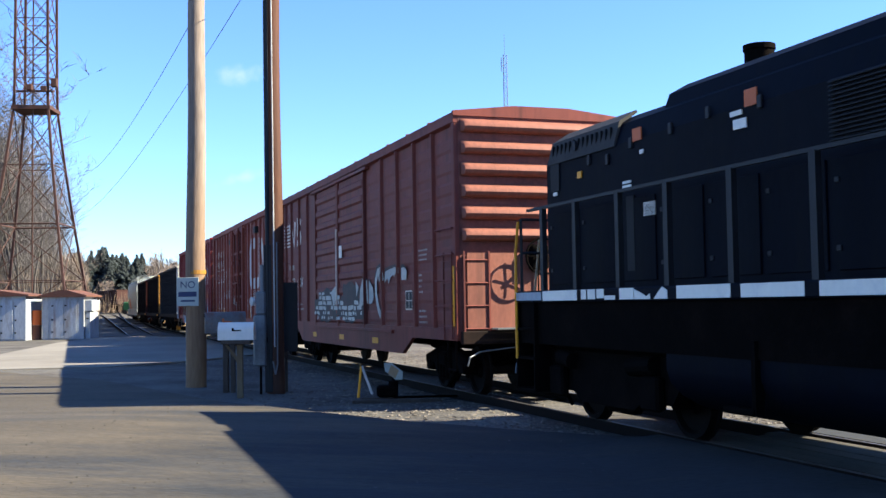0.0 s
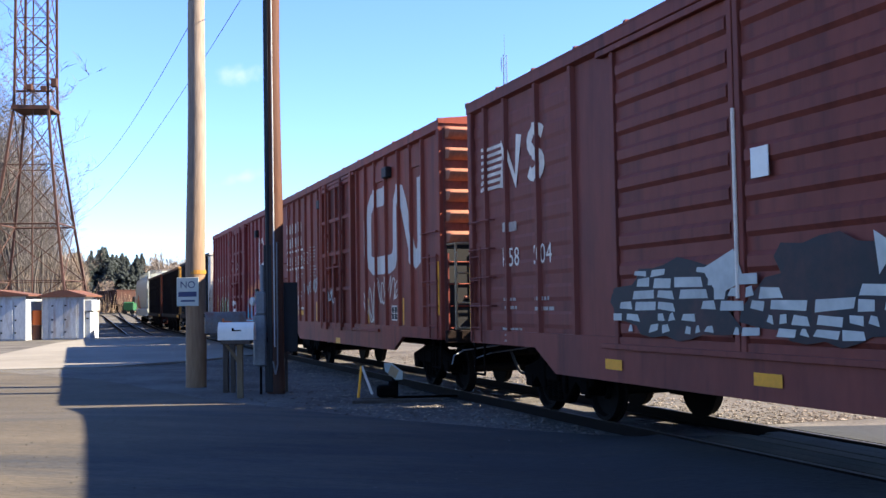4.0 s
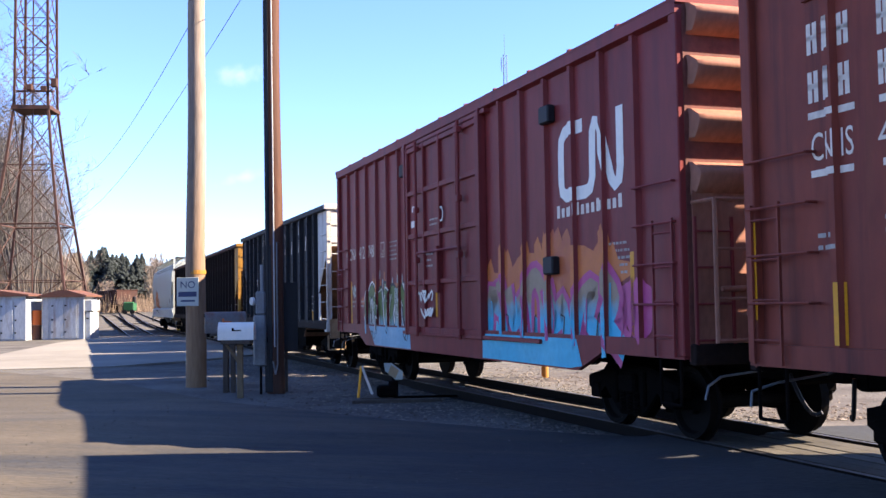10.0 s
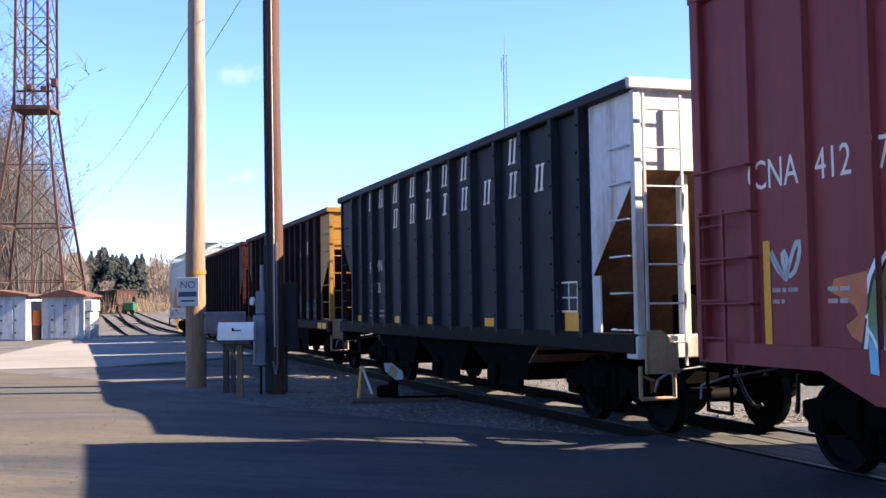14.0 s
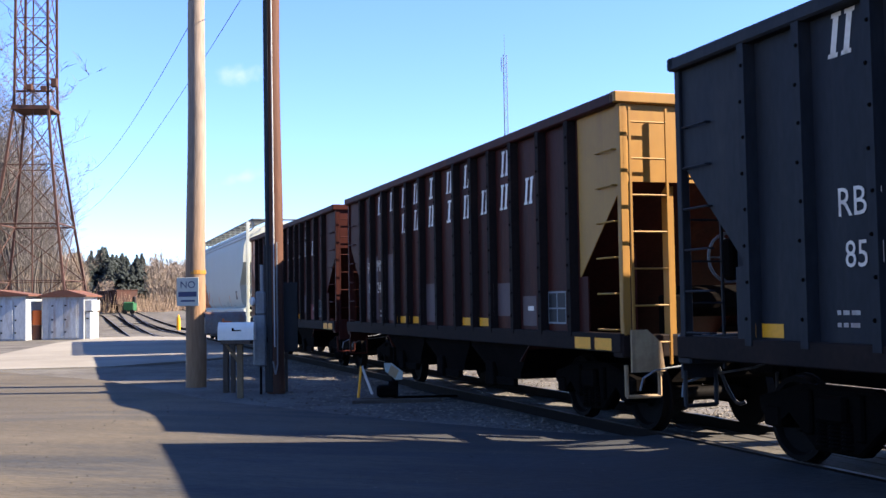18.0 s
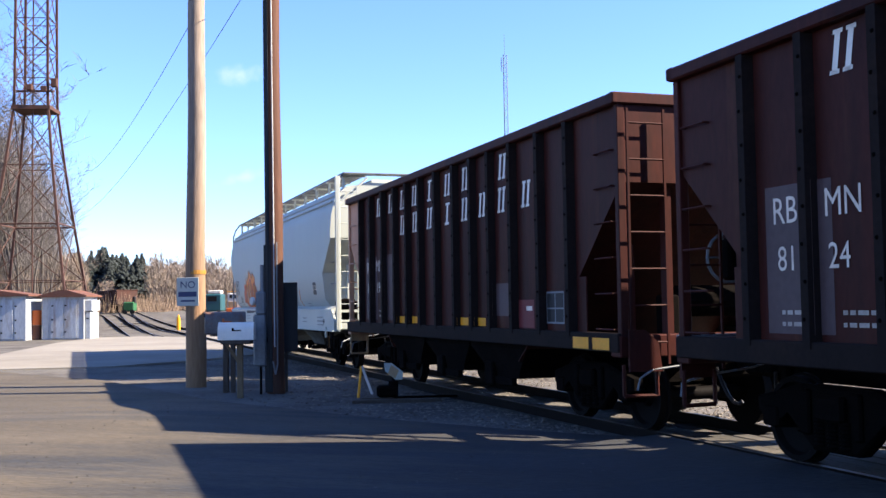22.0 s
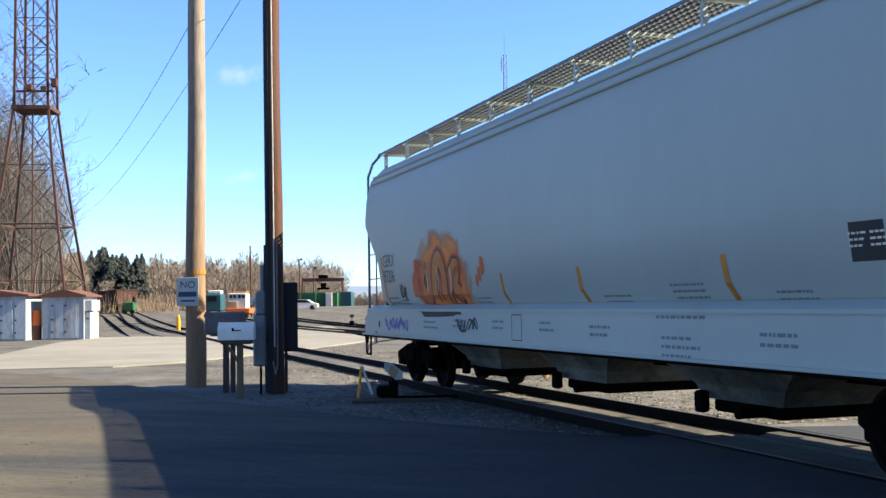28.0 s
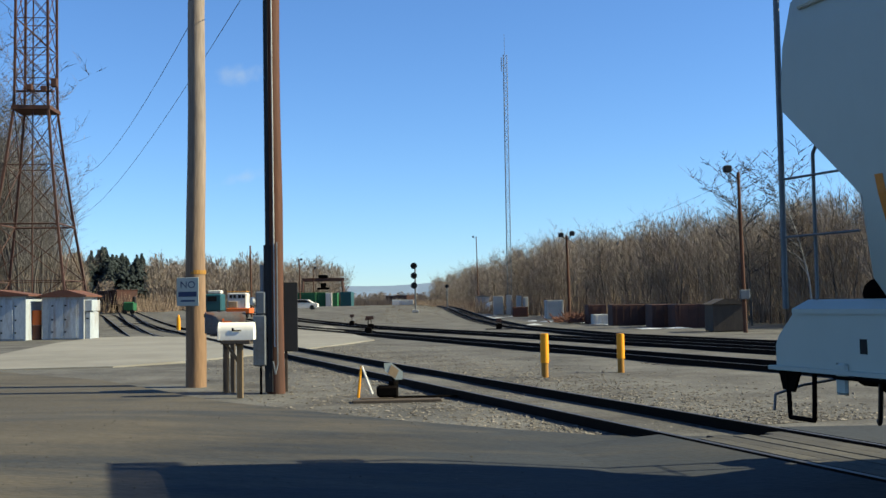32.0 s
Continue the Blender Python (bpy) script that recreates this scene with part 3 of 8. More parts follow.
def boxcar(label, s0, length, posts, door, mat, endmat, rib_step, belly, top=4.81, hopping=0.0, rib_h=0.165, pressed=False):
    car = new_car("boxcar", s0, label)
    z0, z1 = 1.06, top - 0.12
    body = Mesh().box(0.03, length - 0.03, -PANEL, PANEL, z0, z1)
    part("body", body, mat, car)
    spans = []
    pm = Mesh().prism([(-0.055, 0), (-0.035, 0.06), (0.035, 0.06), (0.055, 0)], 'z', z0 - 0.02, z1).data("side_post", mat)
    for x in posts:
        part("side_post", pm, None, car, at=pose(x, PANEL, 0))
        part("side_post", pm, None, car, at=pose(length - x, -PANEL, 0, 0, 0, 180))
        spans.append((x - 0.048, x + 0.048))
    cm = Mesh().box(-0.075, 0.075, -0.02, 0.075, z0 - 0.05, z1, 0.012).data("corner_post", mat)
    for x in (0.08, length - 0.08):
        part("corner_post", cm, None, car, at=pose(x, PANEL, 0))
        part("corner_post", cm, None, car, at=pose(x, -PANEL, 0, 0, 0, 180))
    if pressed:
        edges = [0.0] + list(posts) + [length]
        for a, b in zip(edges, edges[1:]):
            if a < door[0] - 0.1 < b or a < door[1] - 0.3 < b:
                a, b = (a, door[0]) if b > door[0] > a else (max(a, door[1]), b)
            if b - a < 0.5 or (a >= door[0] - 0.05 and b <= door[1] + 0.05):
                continue
            w = (b - a) / 2 - 0.10
            rib = Mesh().prism([(0.0, -0.14), (0.012, -0.08), (0.012, 0.05), (0.0, 0.10)], 'x', -w, w).data("panel_rib", mat)
            for k in range(9):
                part("panel_rib", rib, None, car, at=pose((a + b) / 2, PANEL - 0.001, z0 + 0.32 + 0.36 * k))
    # side sills with the deeper belly between the trucks
    b0, b1, bz = belly
    for s in (1, -1):
        prof = [(0.02, z0 + 0.12), (0.02, 0.98), (b0 - 0.65, 0.98), (b0, bz), (b1, bz), (b1 + 0.65, 0.98), (length - 0.02, 0.98), (length - 0.02, z0 + 0.12)]
        lo, hi = (PANEL - 0.01, PANEL + 0.062) if s > 0 else (-PANEL - 0.062, -PANEL + 0.01)
        part("side_sill", Mesh().prism(prof, 'y', lo, hi), mat, car)
        part("top_chord", Mesh().prism([(s * (PANEL - 0.02), z1 - 0.14), (s * (PANEL + 0.085), z1 - 0.10), (s * (PANEL + 0.085), z1 + 0.03), (s * (PANEL - 0.02), z1 + 0.05)], 'x', 0.0, length), mat, car)
    # roof of pressed panels
    half = PANEL + 0.09
    roof = Mesh().prism([(-half, z1 + 0.03), (half, z1 + 0.03), (half, z1 + 0.06), (0.5, z1 + 0.16), (-0.5, z1 + 0.16), (-half, z1 + 0.06)], 'x', 0.0, length)
    rf = part("roof", roof, mat, car)
    seam = Mesh().prism([(-half, z1 + 0.06), (half, z1 + 0.06), (half, z1 + 0.085), (0.5, z1 + 0.19), (-0.5, z1 + 0.19), (-half, z1 + 0.085)], 'x', -0.03, 0.03).data("roof_seam", mat)
    n = int(length / 1.25)
    for i in range(1, n):
        part("roof_seam", seam, None, rf, at=pose(length * i / n, 0, 0))
    # corrugated ends
    prof = [(0.0, -0.5), (-0.45, -0.40), (-0.82, -0.14), (-0.98, 0.06), (-1.0, 0.16), (-0.88, 0.27), (0.0, 0.5)]
    if pressed:
        prof = [(0.0, -0.5), (-0.6, -0.46), (-0.9, -0.30), (-1.0, -0.12), (-0.9, 0.06), (-0.55, 0.30), (0.0, 0.5)]
    h, d = rib_step * 0.62, rib_h
    rib = Mesh()
    rings = []
    for y, k in ((-1.47, 0.15), (-1.43, 0.8), (-1.36, 1.0), (1.36, 1.0), (1.43, 0.8), (1.47, 0.15)):
        rings.append([(p[0] * d * k, y, p[1] * h) for p in prof])
    rib.loft(rings, closed=False, cap=False)
    rm = rib.data("end_rib", endmat, True)
    for x, turn in ((0.03, 0), (length - 0.03, 180)):
        # wall colour carries the shade that falls below each rib
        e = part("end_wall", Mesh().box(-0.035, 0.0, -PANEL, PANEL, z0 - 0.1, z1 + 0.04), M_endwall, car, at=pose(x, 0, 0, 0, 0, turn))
        z = z1 - 0.16
        while z > 1.45 + hopping:
            part("end_rib", rm, None, e, at=pose(-0.034, 0, z))
            z -= rib_step
        part("end_rail", Mesh().prism([(-half, z1 - 0.0), (half, z1 - 0.0), (half, z1 + 0.08), (0.5, z1 + 0.2), (-0.5, z1 + 0.2), (-half, z1 + 0.08)], 'x', -0.06, 0.02), mat, e)
        part("end_sill", Mesh().box(-0.12, 0.0, -PANEL, PANEL, 0.92, 1.14, 0.015), M_sill, e)
    # under-frame
    uf = Mesh()
    uf.box(0.1, length - 0.1, -0.3, 0.3, 0.72, 1.06)
    for x in (4.2, length / 2, length - 4.2):
        uf.box(x - 0.1, x + 0.1, -1.45, 1.45, 0.82, 1.06)
    uf.rod((length / 2 - 1.3, -0.6, 0.75), (length / 2 - 0.3, -0.6, 0.75), 0.2, n=14)
    uf.box(length / 2 + 0.4, length / 2 + 1.0, 0.3, 0.7, 0.55, 0.95, 0.03)
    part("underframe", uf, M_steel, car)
    truck(car, 2.05)
    truck(car, length - 2.05)
    coupler(car, 0.0, -1, 0.55)
    coupler(car, length, 1, 0.55)
    # the door with its frame, bars and rails
    d0, d1, kind = door
    dm = Mesh()
    if kind == "plug":
        dm.box(d0, d1, PANEL - 0.01, PANEL + 0.055, z0 + 0.02, z1 - 0.2, 0.01)
    else:
        dm.box(d0, d1, PANEL - 0.01, PANEL + 0.03, z0 + 0.02, z1 - 0.2, 0.008)
    dr = part("door", dm, M_doorgrime if mat is M_boxred2 else mat, car)
    dz0, dz1 = z0 + 0.02, z1 - 0.2
    if kind == "plug":
        for x in (d0 + 0.05, d0 + (d1 - d0) * 0.27, (d0 + d1) / 2, d1 - (d1 - d0) * 0.27, d1 - 0.05):
            part("door_stiffener", Mesh().box(x - 0.04, x + 0.04, PANEL + 0.05, PANEL + 0.115, dz0, dz1, 0.008), mat, dr)
        for z in (dz0 + 0.06, dz0 + 0.9, dz0 + 1.75, dz0 + 2.55, dz1 - 0.06):
            part("door_bar", Mesh().box(d0, d1, PANEL + 0.05, PANEL + 0.105, z - 0.045, z + 0.045, 0.010), mat, dr)
        for x in (d0 + 0.75, d1 - 0.75):
            part("locking_rod", Mesh().rod((x, PANEL + 0.155, dz0 - 0.06), (x, PANEL + 0.155, dz1 + 0.05), 0.028, n=8), mat, dr)
            for z in (dz0 + 0.06, dz0 + 1.3, dz0 + 2.2, dz1 - 0.1):
                part("rod_guide", Mesh().box(x - 0.06, x + 0.06, PANEL + 0.10, PANEL + 0.19, z - 0.05, z + 0.05, 0.01), mat, dr)
        xr = (d0 + d1) / 2
        part("lock_handle", Mesh().box(xr - 0.05, xr + 0.05, PANEL + 0.11, PANEL + 0.17, dz0 + 0.7, dz0 + 1.5, 0.012).rod((d0 + 0.75, PANEL + 0.155, dz0 + 1.42), (d1 - 0.75, PANEL + 0.155, dz0 + 1.42), 0.022, n=7), mat, dr)
        for x in (d0 - 0.06, d1 + 0.06):
            part("door_post", Mesh().box(x - 0.05, x + 0.05, PANEL, PANEL + 0.13, dz0 - 0.05, dz1 + 0.1, 0.01), mat, car)
    else:
        mid = (d0 + d1) / 2
        for x in (d0 + 0.04, mid - 0.05, mid + 0.05, d1 - 0.04):
            part("door_stile", Mesh().box(x - 0.04, x + 0.04, PANEL + 0.02, PANEL + 0.075, dz0, dz1, 0.006), mat, dr)
        pr = Mesh().prism([(PANEL + 0.02, -0.11), (PANEL + 0.068, -0.05), (PANEL + 0.068, 0.05), (PANEL + 0.02, 0.11)], 'x', -(mid - d0) / 2 + 0.13, (mid - d0) / 2 - 0.13).data("door_rib", mat)
        for x in ((d0 + mid) / 2, (mid + d1) / 2):
            z = dz0 + 0.2
            while z < dz1 - 0.1:
                part("door_rib", pr, None, dr, at=pose(x, 0, z))
                z += 0.33
    part("door_rail", Mesh().box(d0 - 2.2, d1 + 0.3, PANEL, PANEL + 0.11, z0 - 0.02, z0 + 0.04, 0.005), mat, car)
    part("door_rail", Mesh().box(d0 - 0.3, d1 + 0.3, PANEL, PANEL + 0.10, z1 - 0.2, z1 - 0.13, 0.005), mat, car)
    # ladders and grab irons at the corners
    ladder(car, [(-0.07, 1.46), (-0.07, 1.02)], 4 if hopping else 5, 0.95, 2.45, mat, "end_ladder")
    ladder(car, [(0.14, PANEL + 0.10), (0.54, PANEL + 0.10)], 4, 1.0, 2.45, mat, "side_ladder")
    ladder(car, [(length - 0.14, PANEL + 0.10), (length - 0.54, PANEL + 0.10)], 4, 1.0, 2.45, mat, "side_ladder")
    iron = Mesh().path([(0.1, PANEL + 0.01, 0), (0.1, PANEL + 0.11, 0), (0.95, PANEL + 0.11, 0), (0.95, PANEL + 0.01, 0)], 0.014, 6).data("grab_iron", mat)
    for k in range(4):
        part("grab_iron", iron, None, car, at=pose(0, 0, 1.55 + 0.43 * k))
        part("grab_iron", iron, None, car, at=pose(length - 1.05, 0, 1.55 + 0.43 * k))
    step = Mesh().path([(0.12, PANEL + 0.04, 1.0), (0.12, PANEL + 0.04, 0.5), (0.52, PANEL + 0.04, 0.5), (0.52, PANEL + 0.04, 1.0)], 0.018, 6).data("sill_step", M_steel)
    part("sill_step", step, None, car)
    part("sill_step", step, None, car, at=pose(length - 0.64, 0, 0))
    plat = Mesh()
    for k in range(5):
        plat.box(-0.36 + k * 0.06, -0.315 + k * 0.06, -1.2, 1.0, 1.16, 1.185)
    part("end_platform", plat, M_galv, car)
    return car, spans


def reflectors(car, xs, z0, z1, posts, w=0.10, base=PANEL):
    for x in xs:
        paint("reflector", rect(x - w / 2, x + w / 2, z0, z1), M_safety, car, base, posts, gap=0.006, label="yellow reflective strip")


def tags(car, spec, base, posts, ink=None):
    """Small consolidated stencil plates: dark rectangle with white outline."""
    for x, z, w, h in spec:
        paint("stencil_panel", rect(x - w, x, z, z + h), M_black, car, base, posts, gap=0.004)
        paint("stencil_outline", join([stroke([(x - w, z), (x, z), (x, z + h), (x - w, z + h)], 0.03, True), rect(x - w, x, z + h * 0.45, z + h * 0.5), rect(x - w * 0.5 - 0.012, x - w * 0.5 + 0.012, z, z + h)]), ink or M_whitepaint, car, base, posts, gap=0.007)


# oxide red boxcar with ribbed double doors
A_POSTS = [1.25, 2.35, 3.45, 4.55, 11.85, 12.95, 14.05, 14.85]
carA, spA = boxcar("oxide red boxcar with ribbed double doors and white graffiti", 16.38, 15.5, A_POSTS, (5.85, 10.75, "ribbed"), M_boxred, M_endbrown, 0.36, (3.1, 12.4, 0.66), hopping=1.05, pressed=True)
RAISED[carA.name] = 0.011
# red boxcar with a large pale emblem
B_POSTS = [1.08, 1.79, 2.59, 3.49, 4.28, 5.07, 5.75, 9.75, 10.55, 11.35, 12.15, 12.95, 13.75]
carB, spB = boxcar("red boxcar with a large pale emblem and plug door", 33.28, 14.95, B_POSTS, (6.08, 9.04, "plug"), M_boxred2, M_endrust_sunlit, 0.36, (2.95, 12.0, 0.70), hopping=1.15)
D_POSTS = [0.98, 1.78, 2.58, 3.38, 4.18, 4.98, 10.2, 11.0, 11.8, 12.6, 13.4, 14.2]
carD, spD = boxcar("maroon boxcar with colourful graffiti and a plug door", 49.32, 15.1, D_POSTS, (5.72, 9.45, "plug"), M_boxred3, M_endrust_sunlit, 0.56, (2.5, 12.6, 0.74), rib_h=0.20, hopping=0.85)


BOLT = Mesh().rod((0, 0, 0), (0, 0.014, 0), 0.020, 0.012, 6).data("bolt", M_steel)


def hopper(label, s0, length, top, mat, frontmat, rearmat, posts, nb=3):
    """Open-top hopper car with sloped ends, side posts and discharge bays."""
    car = new_car("hopper_car", s0, label)
    zs, y1 = 1.16, 1.50
    cut = 1.15
    side = [(0.05, top - 0.95), (cut, zs + 0.75), (cut, zs), (length - cut, zs), (length - cut, zs + 0.75), (length - 0.05, top - 0.95), (length - 0.05, top), (0.05, top)]
    for s in (1, -1):
        lo, hi = (y1 - 0.03, y1) if s > 0 else (-y1, -y1 + 0.03)
        part("side_sheet", Mesh().prism(side, 'y', lo, hi), mat, car)
        lo, hi = (y1 - 0.04, y1 + 0.12) if s > 0 else (-y1 - 0.12, -y1 + 0.04)
        part("top_chord", Mesh().box(0.0, length, lo, hi, top - 0.05, top + 0.09, 0.02), mat, car)
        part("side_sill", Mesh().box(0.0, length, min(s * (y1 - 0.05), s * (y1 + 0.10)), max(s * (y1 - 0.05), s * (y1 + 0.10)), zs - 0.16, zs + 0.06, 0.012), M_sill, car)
    spans = []
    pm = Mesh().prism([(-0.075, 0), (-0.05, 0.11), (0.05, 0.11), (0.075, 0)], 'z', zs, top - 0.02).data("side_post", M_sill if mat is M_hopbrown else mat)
    for x in posts:
        part("side_post", pm, None, car, at=pose(x, y1, 0))
        part("side_post", pm, None, car, at=pose(x, -y1, 0, 0, 0, 180))
        for k in range(8):
            part("bolt", BOLT, None, car, at=pose(x + 0.014 * (-1) ** k, y1 + 0.11, zs + 0.25 + (top - zs - 0.5) * k / 7))
        spans.append((x - 0.065, x + 0.065))
    # hand brake on the rear end
    ring = [(length + 0.34, 0.7 + 0.27 * math.cos(radians(a)), 2.05 + 0.27 * math.sin(radians(a))) for a in range(0, 361, 20)]
    hb = part("brake_wheel", Mesh().path(ring, 0.017, 6).rod((length + 0.05, 0.7, 2.05), (length + 0.36, 0.7, 2.05), 0.03, n=8), M_galv, car)
    for a in range(0, 360, 72):
        part("spoke", Mesh().rod((length + 0.34, 0.7, 2.05), (length + 0.34, 0.7 + 0.27 * math.cos(radians(a)), 2.05 + 0.27 * math.sin(radians(a))), 0.011, n=5), M_galv, hb)
    part("brake_gear_box", Mesh().box(length + 0.06, length + 0.24, 0.52, 0.88, 1.8, 2.25, 0.03).rod((length + 0.15, 0.72, 1.82), (length + 0.15, 0.72, 1.05), 0.014, n=6), M_steel, car)
    part("brake_platform", Mesh().box(length + 0.02, length + 0.30, 0.3, 1.4, 1.20, 1.225), M_galv, car)
    # painted end bays: corner panels, slope sheets, ladders
    for x, d, endmat in ((0.0, 1, frontmat), (length, -1, rearmat)):
        for s in (1, -1):
            pf = [(x + d * 0.0, top - 0.04), (x + d * 0.0, top - 0.95), (x + d * cut, zs + 0.72), (x + d * cut, top - 0.04)]
            lo, hi = (y1, y1 + 0.012) if s > 0 else (-y1 - 0.012, -y1)
            part("end_side_panel", Mesh().prism(pf, 'y', lo, hi), endmat, car)
            part("corner_post", Mesh().box(min(x, x + d * 0.09), max(x, x + d * 0.09), s * y1 - 0.05, s * y1 + 0.05, zs - 0.1, top, 0.008), endmat, car)
        part("end_sheet", Mesh().box(min(x + d * 0.02, x + d * 0.05), max(x + d * 0.02, x + d * 0.05), -y1 + 0.04, y1 - 0.04, top - 0.95, top), endmat, car)
        part("end_cap", Mesh().box(min(x - d * 0.03, x + d * 0.10), max(x - d * 0.03, x + d * 0.10), -y1 - 0.12, y1 + 0.12, top - 0.04, top + 0.095, 0.015), endmat, car)
        sl = Mesh()
        a, b = (x + d * 0.05, top - 0.95), (x + d * 3.2, 0.75)
        sl.prism([a, b, (b[0] + d * 0.03, b[1]), (a[0] + d * 0.03, a[1])], 'y', -y1 + 0.03, y1 - 0.03)
        part("slope_sheet", sl, M_slope if endmat is M_offwhite else mat, car)
        for s in (-0.85, 0.85):
            part("end_brace", Mesh().box(min(x + d * 0.10, x + d * 0.2), max(x + d * 0.10, x + d * 0.2), s - 0.05, s + 0.05, zs, top - 0.95), endmat, car)
            part("slope_brace", Mesh().box(min(x + d * 1.0, x + d * 1.1), max(x + d * 1.0, x + d * 1.1), s - 0.05, s + 0.05, zs, zs + 1.15), mat, car)
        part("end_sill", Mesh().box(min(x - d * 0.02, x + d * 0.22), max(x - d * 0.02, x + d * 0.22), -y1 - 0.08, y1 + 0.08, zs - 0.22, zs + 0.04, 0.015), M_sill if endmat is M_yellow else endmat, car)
        ladder(car, [(x - d * 0.07, 1.46), (x - d * 0.07, 0.98)], 7, zs - 0.3, top - 0.1, endmat, "end_ladder")
        iron = Mesh().path([(x + d * 0.16, y1 + 0.005, 0), (x + d * 0.16, y1 + 0.07, 0), (x + d * 0.58, y1 + 0.07, 0), (x + d * 0.58, y1 + 0.005, 0)], 0.012, 6).data("grab_iron", endmat)
        for k in range(6):
            part("grab_iron", iron, None, car, at=pose(0, 0, zs + 0.1 + 0.42 * k))
        part("end_strip", Mesh().box(min(x + d * (cut - 0.2), x + d * cut), max(x + d * (cut - 0.2), x + d * cut), y1 - 0.01, y1 + 0.012, zs + 0.06, zs + 0.74), endmat if endmat is M_offwhite else mat, car)
        part("corner_bracket", Mesh().prism([(1.08, zs - 0.38), (1.5, zs - 0.38), (1.5, zs + 0.1), (1.3, zs + 0.1), (1.12, zs - 0.05)], 'x', min(x - d * 0.09, x - d * 0.05), max(x - d * 0.09, x - d * 0.05)), M_tan if endmat is not mat else mat, car)
        part("sill_step", Mesh().path([(x + d * 0.02, 1.52, zs - 0.3), (x + d * 0.02, 1.52, zs - 0.66), (x - d * 0.03, 1.12, zs - 0.66), (x - d * 0.03, 1.12, zs - 0.3)], 0.024, 6), M_tan if endmat is not mat else mat, car)
        truck(car, x + d * 1.75)
        coupler(car, x, -d, 0.5)
        gear = Mesh()
        gear.rod((x + d * 0.75, -0.5, zs + 0.42), (x + d * 0.75, 0.35, zs + 0.42), 0.2, n=14)
        gear.box(min(x + d * 0.45, x + d * 0.6), max(x + d * 0.45, x + d * 0.6), 0.5, 0.75, zs, zs + 0.5, 0.02)
        part("brake_cylinder", gear, M_steel, car)
    uf = Mesh().box(0.1, length - 0.1, -0.22, 0.22, 0.72, 1.1)
    part("centre_sill", uf, M_steel, car)
    # discharge bays
    lo, hi = 2.9, length - 2.9
    w = (hi - lo) / nb
    for k in range(nb):
        c = lo + (k + 0.5) * w
        bay = Mesh()
        rings = []
        for z, hx, hy in ((1.18, w * 0.499, 1.46), (0.92, w * 0.48, 1.45), (0.58, w * 0.27, 1.36), (0.48, w * 0.25, 1.34)):
            rings.append([(c - hx, -hy, z), (c + hx, -hy, z), (c + hx, hy, z), (c - hx, hy, z)])
        bay.loft(rings)
        by = part("hopper_bay", bay, M_steel, car)
        for s in (1, -1):
            part("discharge_gate", Mesh().box(c - w * 0.17, c + w * 0.17, s * 1.34 - 0.04, s * 1.34 + 0.04, 0.36, 0.48, 0.01), M_steel, by)
            part("gate_latch", Mesh().box(c + w * 0.12, c + w * 0.26, s * 1.38 - 0.05, s * 1.38 + 0.05, 0.34, 0.70, 0.02), M_steel, by)
    return car, spans


M_fadedtan = surf("faded_tan_primer", (0.82, 0.43, 0.25), 0.15, 1.4, 0.65, bump=0.05, second=(0.60, 0.29, 0.16), amount=0.4, fine=8, streak=2, drips=0.3, drip=(0.12, 0.06, 0.04))
E_POSTS = [1.3, 2.1, 3.1, 4.08, 5.1, 6.08, 6.98, 7.88, 8.93, 10.0, 10.93, 11.8, 12.6]
carE, spE = hopper("black open hopper car with a rust-stained white front end", 65.65, 13.85, 4.02, M_hopblack, M_offwhite, M_hopblack, E_POSTS)
G_POSTS = [1.3, 2.2, 3.15, 4.0, 4.77, 5.57, 6.5, 7.4, 8.2, 9.0, 9.85, 10.75, 11.6]
carG, spG = hopper("dark brown open hopper car with a yellow front end", 80.70, 12.85, 3.92, M_hopbrown, M_yellow, M_hopbrown, G_POSTS)
carH, spH = hopper("dark brown open hopper car with faded tan rear end", 94.78, 12.75, 3.92, M_hopbrown, M_hopbrown, M_fadedtan, G_POSTS)


M_grime = surf("grimy_grey_paint", (0.27, 0.265, 0.225), 0.3, 1.0, 0.8, bump=0.08, second=(0.11, 0.10, 0.085), amount=0.5, fine=16, spec=0.1)


